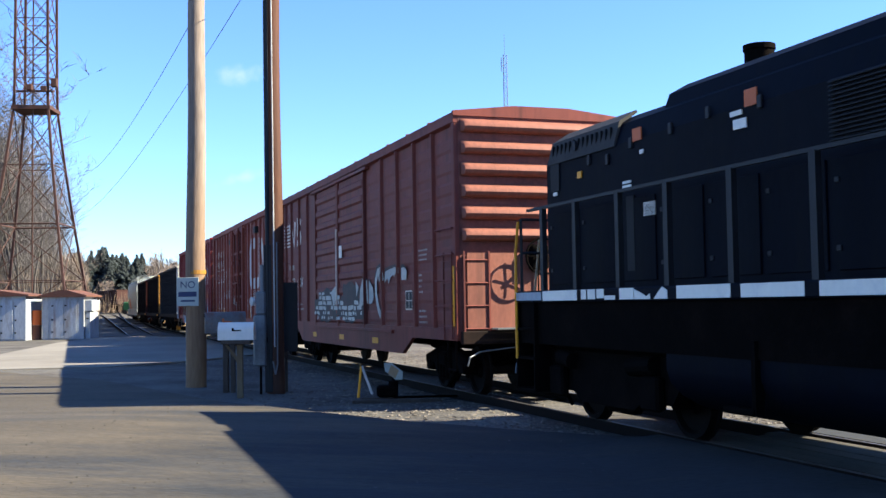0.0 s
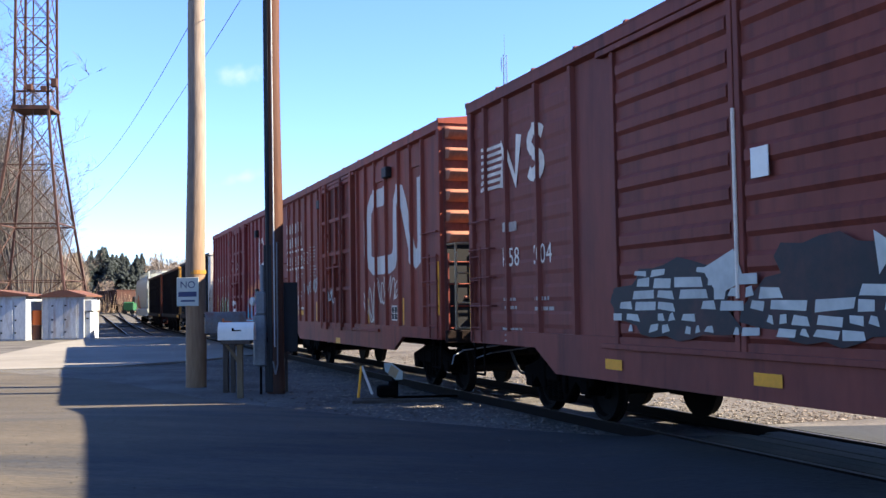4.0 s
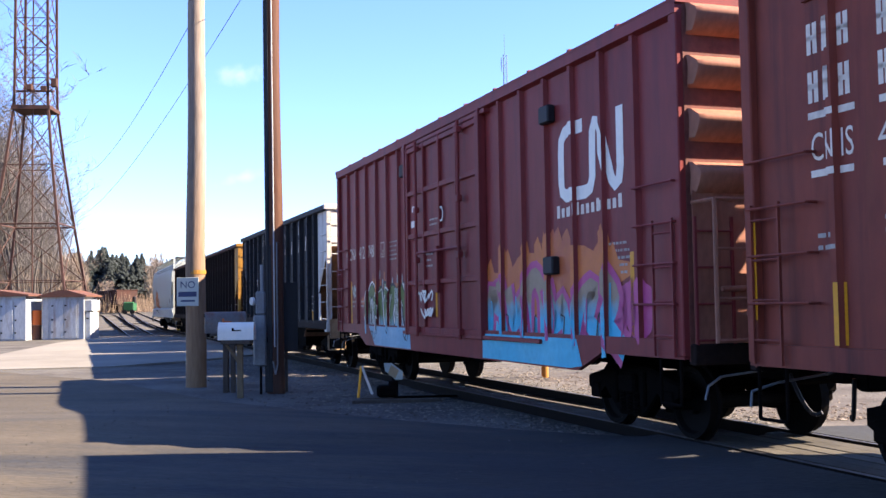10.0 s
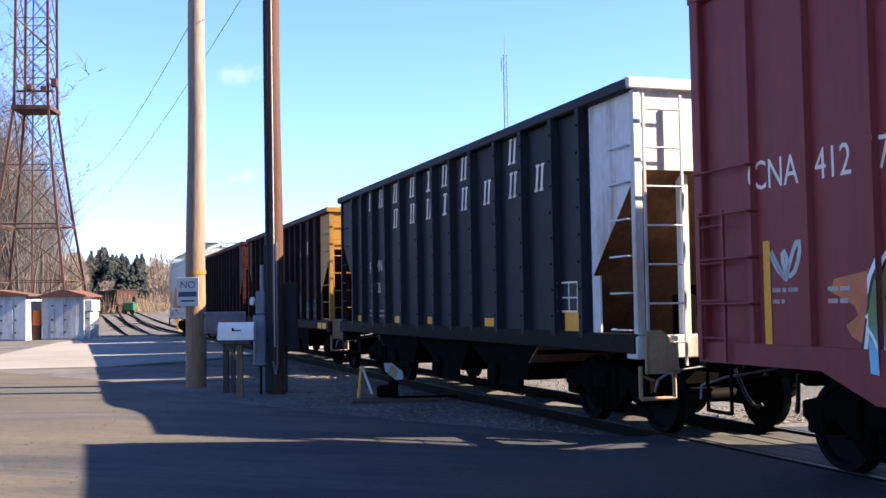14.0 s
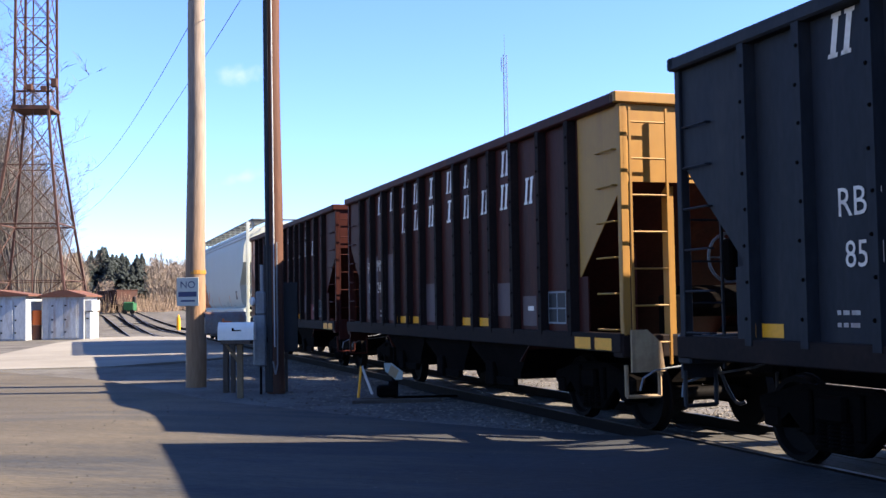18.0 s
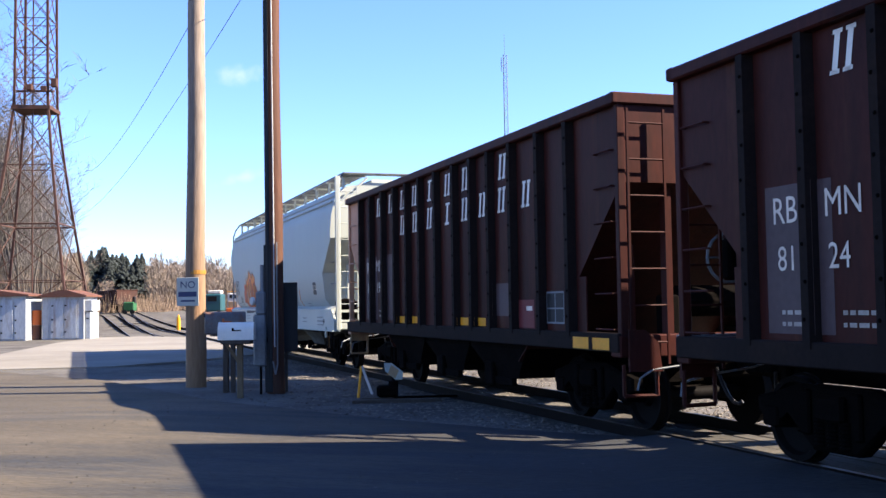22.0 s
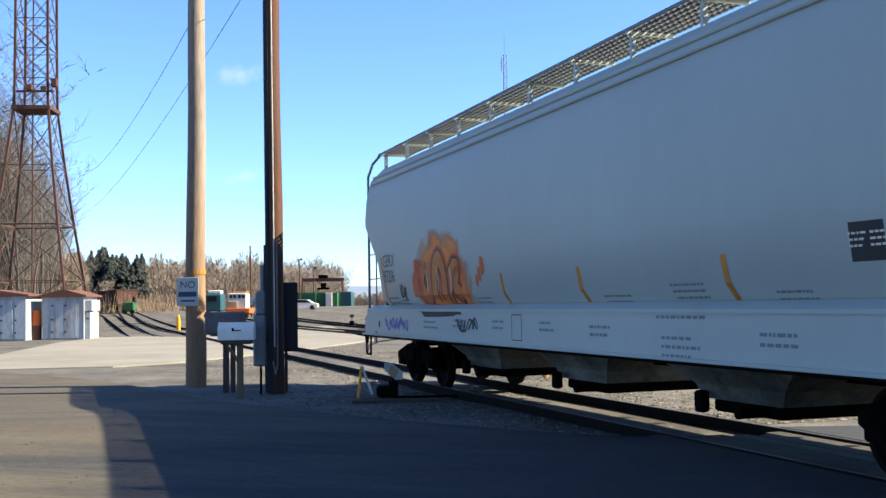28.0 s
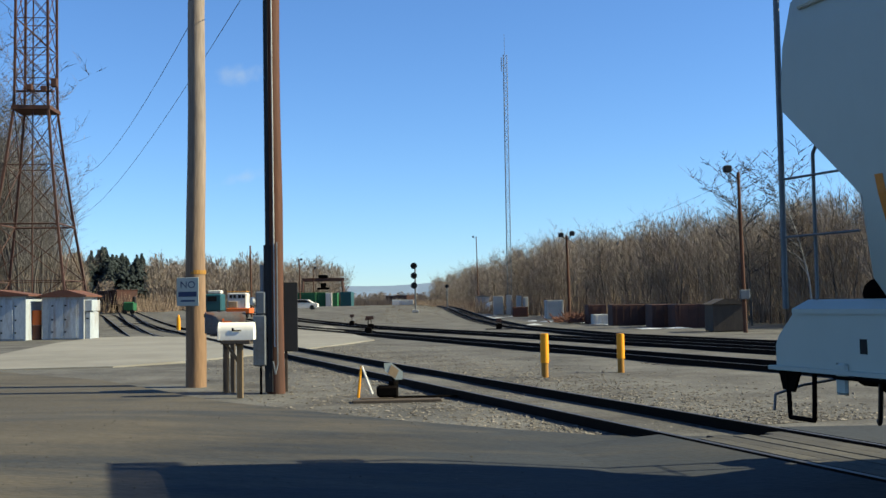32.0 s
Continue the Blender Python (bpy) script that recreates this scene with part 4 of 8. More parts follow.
def covered_hopper(s0, length):
    car = new_car("covered_hopper", s0, "pale grey covered hopper car with orange graffiti")
    # the rounded body, narrowing down at both sloped ends
    def ring(x, zb):
        pts = []
        for y, z in [(1.30, zb), (1.50, max(zb, 1.75)), (1.58, max(zb, 2.4)), (1.59, max(zb, 3.1)), (1.56, max(zb, 3.8)), (1.46, 4.22), (1.18, 4.50), (0.6, 4.60)]:
            pts.append((x, y, z))
        return pts + [(x, -p[1], p[2]) for p in reversed(pts)]
    prof = [(0.26, 3.42), (0.27, 3.24), (1.20, 2.42), (1.23, 1.50), (2.5, 1.45), (length - 2.5, 1.45), (length - 1.23, 1.50), (length - 1.20, 2.42), (length - 0.27, 3.24), (length - 0.26, 3.42)]
    body = Mesh().loft([ring(x, z) for x, z in prof])
    part("body", body, M_covwhite, car, smooth=True)
    for s in (1, -1):
        lo, hi = (1.50, 1.56) if s > 0 else (-1.56, -1.50)
        part("side_sill", Mesh().prism([(0.42, 1.50), (0.30, 1.47), (0.08, 1.26), (0.04, 1.18), (0.04, 1.0), (length - 0.04, 1.0), (length - 0.04, 1.18), (length - 0.08, 1.26), (length - 0.30, 1.47), (length - 0.42, 1.50)], 'y', lo, hi), M_covwhite, car)
        part("sill_flange", Mesh().box(0.0, length, min(s * 1.42, s * 1.62), max(s * 1.42, s * 1.62), 0.965, 1.0), M_covwhite, car)
        part("sill_ledge", Mesh().prism([(s * 1.40, 1.58), (s * 1.58, 1.50), (s * 1.58, 1.46), (s * 1.40, 1.46)], 'x', 0.3, length - 0.3), M_covwhite, car)
        for z in (4.14, 4.28):
            part("roof_bead", Mesh().rod((0.42, s * (1.49 if z < 4.2 else 1.43), z), (length - 0.42, s * (1.49 if z < 4.2 else 1.43), z), 0.03, n=8), M_covwhite, car)
    # running boards on brackets
    for s in (1, -1):
        g = Mesh()
        for k in range(7):
            y = s * (0.62 + k * 0.105)
            g.box(0.15, length - 0.15, y - 0.014, y + 0.014, 4.80, 4.84)
        x = 0.2
        while x < length - 0.2:
            g.box(x - 0.012, x + 0.012, min(s * 0.6, s * 1.26), max(s * 0.6, s * 1.26), 4.795, 4.83)
            x += 0.12
        walkway = part("running_board", g, M_galv, car)
        bk = Mesh().box(-0.03, 0.03, min(s * 0.62, s * 1.27), max(s * 0.62, s * 1.27), 4.76, 4.80).box(-0.03, 0.03, s * 1.18 - 0.03, s * 1.18 + 0.03, 4.4, 4.78).data("bracket", M_covwhite)
        for k in range(12):
            part("bracket", bk, None, walkway, at=pose(0.5 + k * (length - 1) / 11, 0, 0))
    hatch = Mesh().box(-0.5, 0.5, -0.38, 0.38, 4.56, 4.76, 0.03).data("roof_hatch", M_covwhite)
    for k in range(9):
        part("roof_hatch", hatch, None, car, at=pose(1.4 + k * (length - 2.8) / 8, 0, 0))
    # open ends: posts, rails, ladders
    for x, d in ((0.0, 1), (length, -1)):
        part("end_sill", Mesh().box(min(x, x + d * 0.15), max(x, x + d * 0.15), -1.5, 1.5, 1.0, 1.22, 0.03), M_covwhite, car)
        for s in (1, -1):
            fr = Mesh()
            fr.path([(x + d * 0.06, s * 1.46, 1.5), (x + d * 0.06, s * 1.46, 4.35), (x + d * 0.14, s * 1.38, 4.62), (x + d * 0.3, s * 1.25, 4.80)], 0.028, 7)
            fr.path([(x + d * 0.42, s * 1.40, 1.5), (x + d * 0.42, s * 1.40, 2.85), (x + d * 0.5, s * 1.38, 3.0)], 0.017, 7)
            for z in (2.14, 2.66):
                fr.rod((x + d * 0.06, s * 1.46, z), (x + d * 0.98, s * 1.40, z), 0.012, n=6)
            part("end_frame", fr, M_galv, car)
        for s in (0.95, -0.95):
            part("end_post", Mesh().box(min(x + d * 0.85, x + d * 1.0), max(x + d * 0.85, x + d * 1.0), s - 0.07, s + 0.07, 1.5, 2.6), M_covwhite, car)
        if d > 0:
            ladder(car, [(x - d * 0.02, 1.46), (x - d * 0.02, 0.98)], 9, 1.0, 4.5, M_covwhite, "end_ladder")
        part("sill_step", Mesh().path([(x + d * 0.22, 1.58, 0.98), (x + d * 0.24, 1.58, 0.56), (x + d * 0.56, 1.58, 0.56), (x + d * 0.58, 1.58, 0.98)], 0.022, 6), M_steel, car)
        shelf = Mesh().box(min(x + d * 0.42, x + d * 1.9), max(x + d * 0.42, x + d * 1.9), -1.45, 1.45, 1.42, 1.48)
        part("end_floor", shelf, M_covwhite, car)
        part("step_bracket", Mesh().prism([(x + d * 0.10, 0.98), (x + d * 0.16, 0.80), (x + d * 0.30, 0.78), (x + d * 0.40, 0.98)], 'y', 1.56, 1.59), M_steel, car)
        part("jacking_lug", Mesh().box(min(x + d * 0.84, x + d * 0.98), max(x + d * 0.84, x + d * 0.98), 1.55, 1.59, 0.80, 1.06, 0.02), M_covwhite, car)
        part("sill_slot", Mesh().box(min(x + d * 1.12, x + d * 1.2), max(x + d * 1.12, x + d * 1.2), 1.56, 1.565, 1.14, 1.26), M_grille, car)
        part("brake_rigging", Mesh().rod((x + d * 0.7, 0.9, 1.62), (x + d * 1.0, 1.25, 1.62), 0.13, n=12).box(min(x + d * 0.5, x + d * 0.75), max(x + d * 0.5, x + d * 0.75), 0.5, 0.9, 1.49, 1.7, 0.03), M_steel, car)
        truck(car, x + d * 1.95)
        coupler(car, x, -d, 0.5)
    part("centre_sill", Mesh().box(0.1, length - 0.1, -0.25, 0.25, 0.75, 1.2), M_steel, car)
    for k in range(3):
        c = length * (0.29 + 0.21 * k)
        bay = Mesh()
        rings = []
        for z, hx, hy in ((1.5, 1.75, 1.30), (1.15, 1.65, 1.25), (0.66, 0.8, 0.85), (0.5, 0.7, 0.8)):
            rings.append([(c - hx, -hy, z), (c + hx, -hy, z), (c + hx, hy, z), (c - hx, hy, z)])
        bay.loft(rings)
        by = part("hopper_bay", bay, M_grime, car)
        gate = Mesh().box(c - 0.6, c + 0.6, -0.75, 0.75, 0.36, 0.5, 0.02)
        for s in (-1, 1):
            gate.rod((c - 0.35, s * 0.7, 0.43), (c - 0.35, s * 1.1, 0.43), 0.06, n=10)
            gate.box(c + 0.45, c + 0.6, s * 0.95 - 0.06, s * 0.95 + 0.06, 0.36, 0.6, 0.02)
        part("outlet_gate", gate, M_steel, by)
    return car


carI = covered_hopper(108.93, 17.70)
part("end_walkway", Mesh().box(0.12, 0.42, -1.26, 1.26, 4.79, 4.83, 0.008), M_galv, carI)
part("corner_post", Mesh().box(-0.03, 0.05, 1.40, 1.52, 1.0, 4.72, 0.01), M_covwhite, carI)
part("corner_brace", Mesh().rod((0.02, 1.46, 4.0), (0.02, 0.7, 4.7), 0.03, n=7), M_covwhite, carI)


M_radiator = surf("dusty_radiator_grille", (0.055, 0.049, 0.042), 0.3, 4, 0.8, bump=0.2, fine=50)


def locomotive(s0):
    """s0: the rear of the end deck; the hood runs forward from there (towards -x)."""
    car = thing("locomotive", track_pose(s0), "dark blue-black diesel hood locomotive with white sill stripe", "locomotive")
    MOVERS.append((car, s0))
    dk, hw = 1.75, 1.16
    part("deck", Mesh().box(-17.0, 0.0, -1.50, 1.50, dk - 0.16, dk, 0.02), M_loco, car)
    for s in (1, -1):
        part("frame_side", Mesh().box(-17.0, -0.02, s * 1.40 - 0.04, s * 1.40 + 0.04, 1.02, dk - 0.16), M_steel, car)
    pf = [(-hw, dk), (hw, dk), (hw, 3.52), (hw - 0.10, 3.78), (hw - 0.35, 3.92), (0, 3.98), (-hw + 0.35, 3.92), (-hw + 0.10, 3.78), (-hw, 3.52)]
    part("hood", Mesh().prism(pf, 'x', -12.2, -0.42), M_loco, car)
    part("hood_upper", Mesh().prism([(-0.98, 3.80), (0.98, 3.80), (0.90, 4.00), (0.66, 4.13), (-0.66, 4.13), (-0.90, 4.00)], 'x', -9.5, -3.30), M_loco, car)
    part("radiator_grille", Mesh().prism([(hw + 0.005, 3.50), (hw + 0.03, 3.50), (hw - 0.06, 3.82), (hw - 0.30, 3.97), (hw - 0.32, 3.94), (hw - 0.09, 3.79)], 'x', -2.45, -0.5), M_radiator, car)
    slat = Mesh().box(-0.008, 0.008, -0.012, 0.02, 3.51, 3.76).data("shutter_slat", M_grille)
    for k in range(14):
        part("shutter_slat", slat, None, car, at=pose(-0.62 - k * 0.13, hw - 0.02, 0, 0, 0, 0))
    st = Mesh().rod((-3.8, 0, 4.1), (-3.8, 0, 4.50), 0.17, 0.17, 18)
    st.rod((-3.8, 0, 4.46), (-3.8, 0, 4.52), 0.185, 0.185, 18)
    part("exhaust_stack", st, M_steel, car, smooth=True)
    part("exhaust_stack", Mesh().box(-8.3, -7.5, -0.3, 0.3, 4.15, 4.5, 0.05), M_offwhite, car)
    door = Mesh().box(-0.42, 0.42, hw, hw + 0.02, dk + 0.08, 2.82, 0.006).data("hood_door", M_loco)
    for k in range(10):
        part("hood_door", door, None, car, at=pose(-1.0 - k * 0.98, 0, 0))
    hn = Mesh().box(-0.03, 0.03, hw + 0.02, hw + 0.035, 0, 0.05, 0.004).data("door_hinge", M_black)
    for k in range(10):
        for z in (2.0, 2.6):
            part("door_hinge", hn, None, car, at=pose(-1.0 - k * 0.98 + 0.4, 0, z))
    part("access_slot", Mesh().box(-2.9, -2.72, hw + 0.002, hw + 0.024, 1.95, 2.85), M_grille, car)
    louvre = Mesh()
    for k in range(14):
        z = 2.98 + k * 0.04
        louvre.prism([(hw, z), (hw + 0.03, z - 0.012), (hw + 0.03, z), (hw, z + 0.02)], 'x', -8.4, -6.4)
    part("louvre_panel", louvre, M_grille, car)
    for x, z in ((-1.75, 3.36), (-2.25, 3.3), (-2.85, 3.42), (-3.75, 3.45), (-4.5, 3.5), (-1.35, 3.60), (-5.4, 3.45)):
        part("latch", Mesh().box(x - 0.035, x + 0.035, hw, hw + 0.03, z, z + 0.13, 0.005), M_black, car)
    for x, z, w, h, m in ((-3.0, 3.49, 0.2, 0.15, M_orange), (-5.25, 3.50, 0.2, 0.17, M_orange), (-1.47, 3.22, 0.12, 0.09, M_safety), (-2.73, 2.93, 0.2, 0.06, M_brightwhite), (-2.73, 3.01, 0.2, 0.03, M_brightwhite), (-3.25, 2.58, 0.26, 0.16, M_brightwhite), (-5.06, 3.30, 0.22, 0.1, M_brightwhite), (-5.0, 3.44, 0.2, 0.05, M_brightwhite), (-0.72, 3.06, 0.12, 0.05, M_brightwhite), (-3.1, 3.32, 0.08, 0.05, M_brightwhite)):
        part("marking_plate", Mesh().box(x - w / 2, x + w / 2, hw + 0.004, hw + 0.02, z, z + h), m, car)
    part("hood_window", Mesh().box(-0.85, -0.58, hw + 0.002, hw + 0.02, 3.12, 3.50), M_grille, car)
    part("headlight", Mesh().box(-0.42, -0.2, -0.3, 0.3, 3.40, 3.68, 0.05).rod((-0.2, -0.15, 3.54), (-0.17, -0.15, 3.54), 0.1, n=12), M_steel, car)
    # torn white edge stripe in pieces
    for a, b, z0, z1, m in ((-0.02, -0.9, 0.02, 0.13, M_shed), (-0.95, -1.98, 0.01, 0.14, M_brightwhite), (-2.10, -2.24, 0.02, 0.14, M_brightwhite), (-2.28, -2.48, 0.02, 0.14, M_brightwhite), (-2.52, -2.70, 0.03, 0.14, M_brightwhite), (-2.72, -2.98, 0.01, 0.06, M_brightwhite), (-3.09, -3.42, 0.01, 0.14, M_brightwhite), (-4.33, -5.30, 0.01, 0.145, M_brightwhite), (-5.47, -6.4, 0.01, 0.14, M_brightwhite), (-6.6, -7.5, 0.01, 0.14, M_brightwhite), (-7.6, -8.7, 0.01, 0.14, M_brightwhite), (-8.9, -10.2, 0.01, 0.14, M_brightwhite), (-10.4, -12.0, 0.01, 0.14, M_brightwhite)):
        part("edge_stripe", Mesh().box(b, a, 1.50, 1.508, dk - 0.15 + z0, dk - 0.15 + z1), m, car)
    part("edge_stripe", Mesh().prism([(-3.44, dk - 0.14), (-3.44, dk - 0.03), (-3.55, dk - 0.06), (-3.7, dk - 0.11), (-3.77, dk - 0.08), (-3.78, dk - 0.14)], 'y', 1.50, 1.508), M_brightwhite, car)
    part("edge_stripe", Mesh().prism([(-3.86, dk - 0.14), (-3.98, dk - 0.05), (-4.04, dk - 0.01), (-4.14, dk - 0.05), (-4.14, dk - 0.14)], 'y', 1.50, 1.508), M_brightwhite, car)
    # handrails
    part("handrail", Mesh().box(-12.0, -0.35, 1.42, 1.46, 2.86, 2.90), M_black, car)
    stn = Mesh().box(-0.045, 0.045, 1.40, 1.465, dk, 2.87).data("stanchion", M_black)
    for x in (-0.85, -1.85, -2.98, -4.07, -5.26, -6.5, -7.7, -8.9, -10.1, -11.3):
        part("stanchion", stn, None, car, at=pose(x, 0, 0))
    er = Mesh()
    for y in (1.42, 0.5, -0.5, -1.42):
        er.rod((-0.06, y, dk), (-0.06, y, 2.78), 0.022, n=7)
    for z in (2.78, 2.3):
        er.path([(-0.06, 1.42, z), (-0.06, 0.5, z)], 0.022).path([(-0.06, -1.42, z), (-0.06, -0.5, z)], 0.022)
    part("end_rail", er, M_black, car)
    part("grab_rail", Mesh().path([(-0.03, 1.50, 0.8), (-0.03, 1.50, 2.3), (-0.05, 1.46, 2.75)], 0.022), M_safety, car, "yellow grab rail")
    part("grab_rail", Mesh().path([(0.05, 1.2, 1.0), (0.09, 1.16, 1.7), (0.02, 1.1, 2.5)], 0.018), M_tan, car, "tan air hose on the end rail")
    steps = Mesh().box(-0.62, 0.0, 1.0, 1.5, 0.36, 0.40).box(-0.60, -0.04, 1.05, 1.5, 0.80, 0.84).box(-0.60, -0.04, 1.1, 1.5, 1.2, 1.24)
    steps.box(-0.64, -0.60, 1.0, 1.5, 0.36, dk - 0.1).box(-0.03, 0.0, -1.5, 1.5, 0.7, dk - 0.1).box(-0.03, 0.0, 0.95, 1.5, 0.36, 0.7)
    part("step_well", steps, M_steel, car)
    brake_wheel(car, -0.25, 0.55, 2.2, 0.24)
    pts = [(1.42 * math.cos(radians(a)), 0.85 - 0.58 * math.sin(radians(a))) for a in range(0, 181, 15)]
    part("fuel_tank", Mesh().prism(pts + [(-1.42, 1.3), (1.42, 1.3)], 'x', -9.4, -3.95), M_loco, car, smooth=True)
    part("tank_step", Mesh().box(-5.6, -5.1, 1.40, 1.5, 0.5, 0.56, 0.01).box(-5.62, -5.56, 1.38, 1.48, 0.5, 1.2), M_steel, car)
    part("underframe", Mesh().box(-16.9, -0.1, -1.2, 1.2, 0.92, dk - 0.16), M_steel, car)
    part("air_reservoir", Mesh().rod((-3.9, 1.2, 1.12), (-0.9, 1.2, 1.12), 0.17, n=14), M_steel, car, smooth=True)
    part("cab", Mesh().box(-15.2, -12.2, -1.5, 1.5, dk, 4.25, 0.08), M_loco, car)
    for x in (-13.0, -14.3):
        part("cab_window", Mesh().box(x - 0.45, x + 0.45, 1.50, 1.51, 2.9, 3.6, 0.003), M_grille, car)
    part("short_hood", Mesh().box(-16.7, -15.2, -1.0, 1.0, dk, 3.0, 0.1), M_loco, car)
    for x in (-2.2, -13.6):
        tr = truck(car, x, 1.22)
        for s in (1, -1):
            y0, y1 = (1.08, 1.24) if s > 0 else (-1.24, -1.08)
            part("cast_frame", Mesh().prism([(-1.75, 0.95), (-1.75, 0.66), (-1.55, 0.42), (-0.9, 0.42), (-0.7, 0.30), (0.7, 0.30), (0.9, 0.42), (1.55, 0.42), (1.75, 0.66), (1.75, 0.95)], 'y', y0, y1), M_steel, tr)
            for q in (-1.22, 1.22):
                part("journal_box", Mesh().box(q - 0.2, q + 0.2, min(s * 1.24, s * 1.36), max(s * 1.24, s * 1.36), 0.34, 0.74, 0.03), M_steel, tr)
                part("brake_cylinder", Mesh().rod((q - 0.45 * (1 if q > 0 else -1), s * 1.30, 0.82), (q - 0.1, s * 1.30, 0.86), 0.11, n=12), M_steel, tr)
            part("sand_pipe", Mesh().path([(1.5, s * 1.15, 1.1), (1.78, s * 1.05, 0.6), (1.75, s * 0.85, 0.15)], 0.025, 6), M_steel, tr)
    coupler(car, 0.0, 1, 0.5)
    return car


loco = locomotive(14.1)


# ---- paint and small fittings on the cars ----
M_cyan = surf("cyan_spray_paint", (0.09, 0.66, 0.86), 0.15, 1.5, 0.55, bump=0, second=(0.2, 0.78, 0.92), amount=0.45, fine=9)
M_flame = surf("orange_spray_paint", (0.92, 0.25, 0.05), 0.15, 1.6, 0.55, bump=0, second=(0.62, 0.14, 0.08), amount=0.45, fine=9)
M_pink = surf("magenta_spray_paint", (0.75, 0.11, 0.30), 0.15, 1.6, 0.55, bump=0, second=(0.55, 0.16, 0.20), amount=0.4, fine=9)
M_paleblue = surf("pale_blue_spray_paint", (0.66, 0.64, 0.56), 0.2, 1.6, 0.55, bump=0, second=(0.92, 0.86, 0.72), amount=0.4, fine=9)
M_skyblue = surf("sky_blue_spray_paint", (0.34, 0.66, 0.82), 0.15, 1.6, 0.55, bump=0, second=(0.50, 0.76, 0.86), amount=0.4, fine=9)
M_violet = surf("violet_spray_paint", (0.25, 0.25, 0.62), 0.15, 2, 0.55, bump=0, second=(0.33, 0.34, 0.66), amount=0.45, fine=9)
M_smoke = surf("smoky_dark_spray_paint", (0.020, 0.018, 0.021), 0.3, 2, 0.6, bump=0, second=(0.10, 0.035, 0.03), amount=0.4, spread=0.12, fine=7)
M_blackink = surf("black_spray_paint", (0.015, 0.015, 0.02), 0.2, 2, 0.5, bump=0)
M_redspray = surf("red_spray_paint", (0.85, 0.10, 0.04), 0.15, 2, 0.55, bump=0, second=(0.9, 0.2, 0.04), amount=0.45, fine=7)
M_amber = surf("amber_spray_paint", (0.92, 0.30, 0.05), 0.15, 2, 0.55, bump=0, second=(0.88, 0.16, 0.04), amount=0.45, fine=7)
M_patch = surf("grey_paint_patch", (0.115, 0.068, 0.066), 0.2, 1.5, 0.6, bump=0, fine=12)
M_redplate = surf("dull_red_placard", (0.22, 0.03, 0.03), 0.2, 2, 0.6, bump=0)
M_greyplate = surf("pale_grey_emblem_paint", (0.88, 0.80, 0.70), 0.14, 1.5, 0.6, bump=0, second=(0.78, 0.66, 0.58), amount=0.35, fine=14, drips=0.3, drip=(0.22, 0.13, 0.10))


def slab_mark(x, z, h, w, double):
    """A plain slanted mark with feet that stands for one painted letter of a company name."""
    sl = 0.17 * h

    def lean(x0, x1, z0, z1):
        a, b = -sl * (z0 - z) / h, -sl * (z1 - z) / h
        return [(x0 + a, z0), (x1 + a, z0), (x1 + b, z1), (x0 + b, z1)], [(0, 1, 2, 3)]
    if not double:
        return join([lean(x - 0.15 * w, x + 0.15 * w, z, z + h), lean(x - 0.38 * w, x + 0.38 * w, z, z + 0.11 * h), lean(x - 0.38 * w, x + 0.38 * w, z + 0.89 * h, z + h)])
    out = []
    for k in (-1, 1):
        c = x + k * 0.30 * w
        out += [lean(c - 0.125 * w, c + 0.125 * w, z, z + h), lean(c - 0.22 * w, c + 0.22 * w, z, z + 0.10 * h), lean(c - 0.22 * w, c + 0.22 * w, z + 0.90 * h, z + h)]
    return join(out)


def tag_scrawl(car, x, z, w, h, mat, base, posts, seed, width=0.03, loops=5, name="graffiti_tag", lift=0.06):
    """A quick looping spray scrawl."""
    rnd = random.Random(seed)
    pts = []
    for k in range(loops):
        c = x - w * (k + 0.5) / loops
        p0, p1, am = rnd.uniform(0, 6.28), rnd.uniform(0.7, 1.3), rnd.uniform(0.6, 1.0)
        lo, hi = rnd.uniform(0.0, 0.25), rnd.uniform(0.75, 1.0)
        for i in range(13):
            u = i / 12
            a = p0 + u * 6.28 * p1
            pts.append((c + w / loops * 0.75 * am * math.cos(a) - 0.3 * w / loops * u, z + h * (lo + (hi - lo) * (0.5 + 0.5 * math.sin(a * 1.3 + k)))))
    for q in range(2):
        pts = [pts[0]] + [((a[0] + 2 * b[0] + c[0]) / 4, (a[1] + 2 * b[1] + c[1]) / 4) for a, b, c in zip(pts, pts[1:], pts[2:])] + [pts[-1]]
    sh = [stroke(pts, width)]
    return paint(name, join(sh), mat, car, base, posts, lift=lift, gap=0.006)


B0 = PANEL
# first boxcar
sh = [rect(14.15, 15.1 - 0.03 * k, 3.30 + 0.10 * k, 3.35 + 0.10 * k) for k in range(7)]
paint("emblem", join(sh + [stroke([(14.22, 3.28), (14.12, 3.92), (13.72, 3.32), (13.58, 3.98)], 0.20), stroke(arc(12.98, 3.81, 0.24, 150, -90, 10, 0.15) + arc(13.04, 3.48, 0.24, 90, 330, 10, 0.15), 0.17)]), M_whitepaint, carA, B0, spA, label="faded white striped emblem")
write("458", 14.23, 2.12, 0.27, carA, B0, spA, spacing=1.05)
write("204", 13.14, 2.12, 0.27, carA, B0, spA, spacing=1.05)
bars(14.18, 2.62, 0.46, 0.22, 1, carA, B0, spA, seed=2)
bars(14.15, 1.62, 0.4, 0.07, 2, carA, B0, spA, seed=3)
bars(13.05, 1.62, 0.55, 0.08, 2, carA, B0, spA, seed=4)
bars(14.3, 1.2, 0.75, 0.05, 3, carA, B0, spA, seed=5)
bars(2.16, 2.55, 0.5, 0.05, 3, carA, B0, spA, seed=6)
bars(2.16, 2.1, 0.2, 0.06, 4, carA, B0, spA, seed=7)
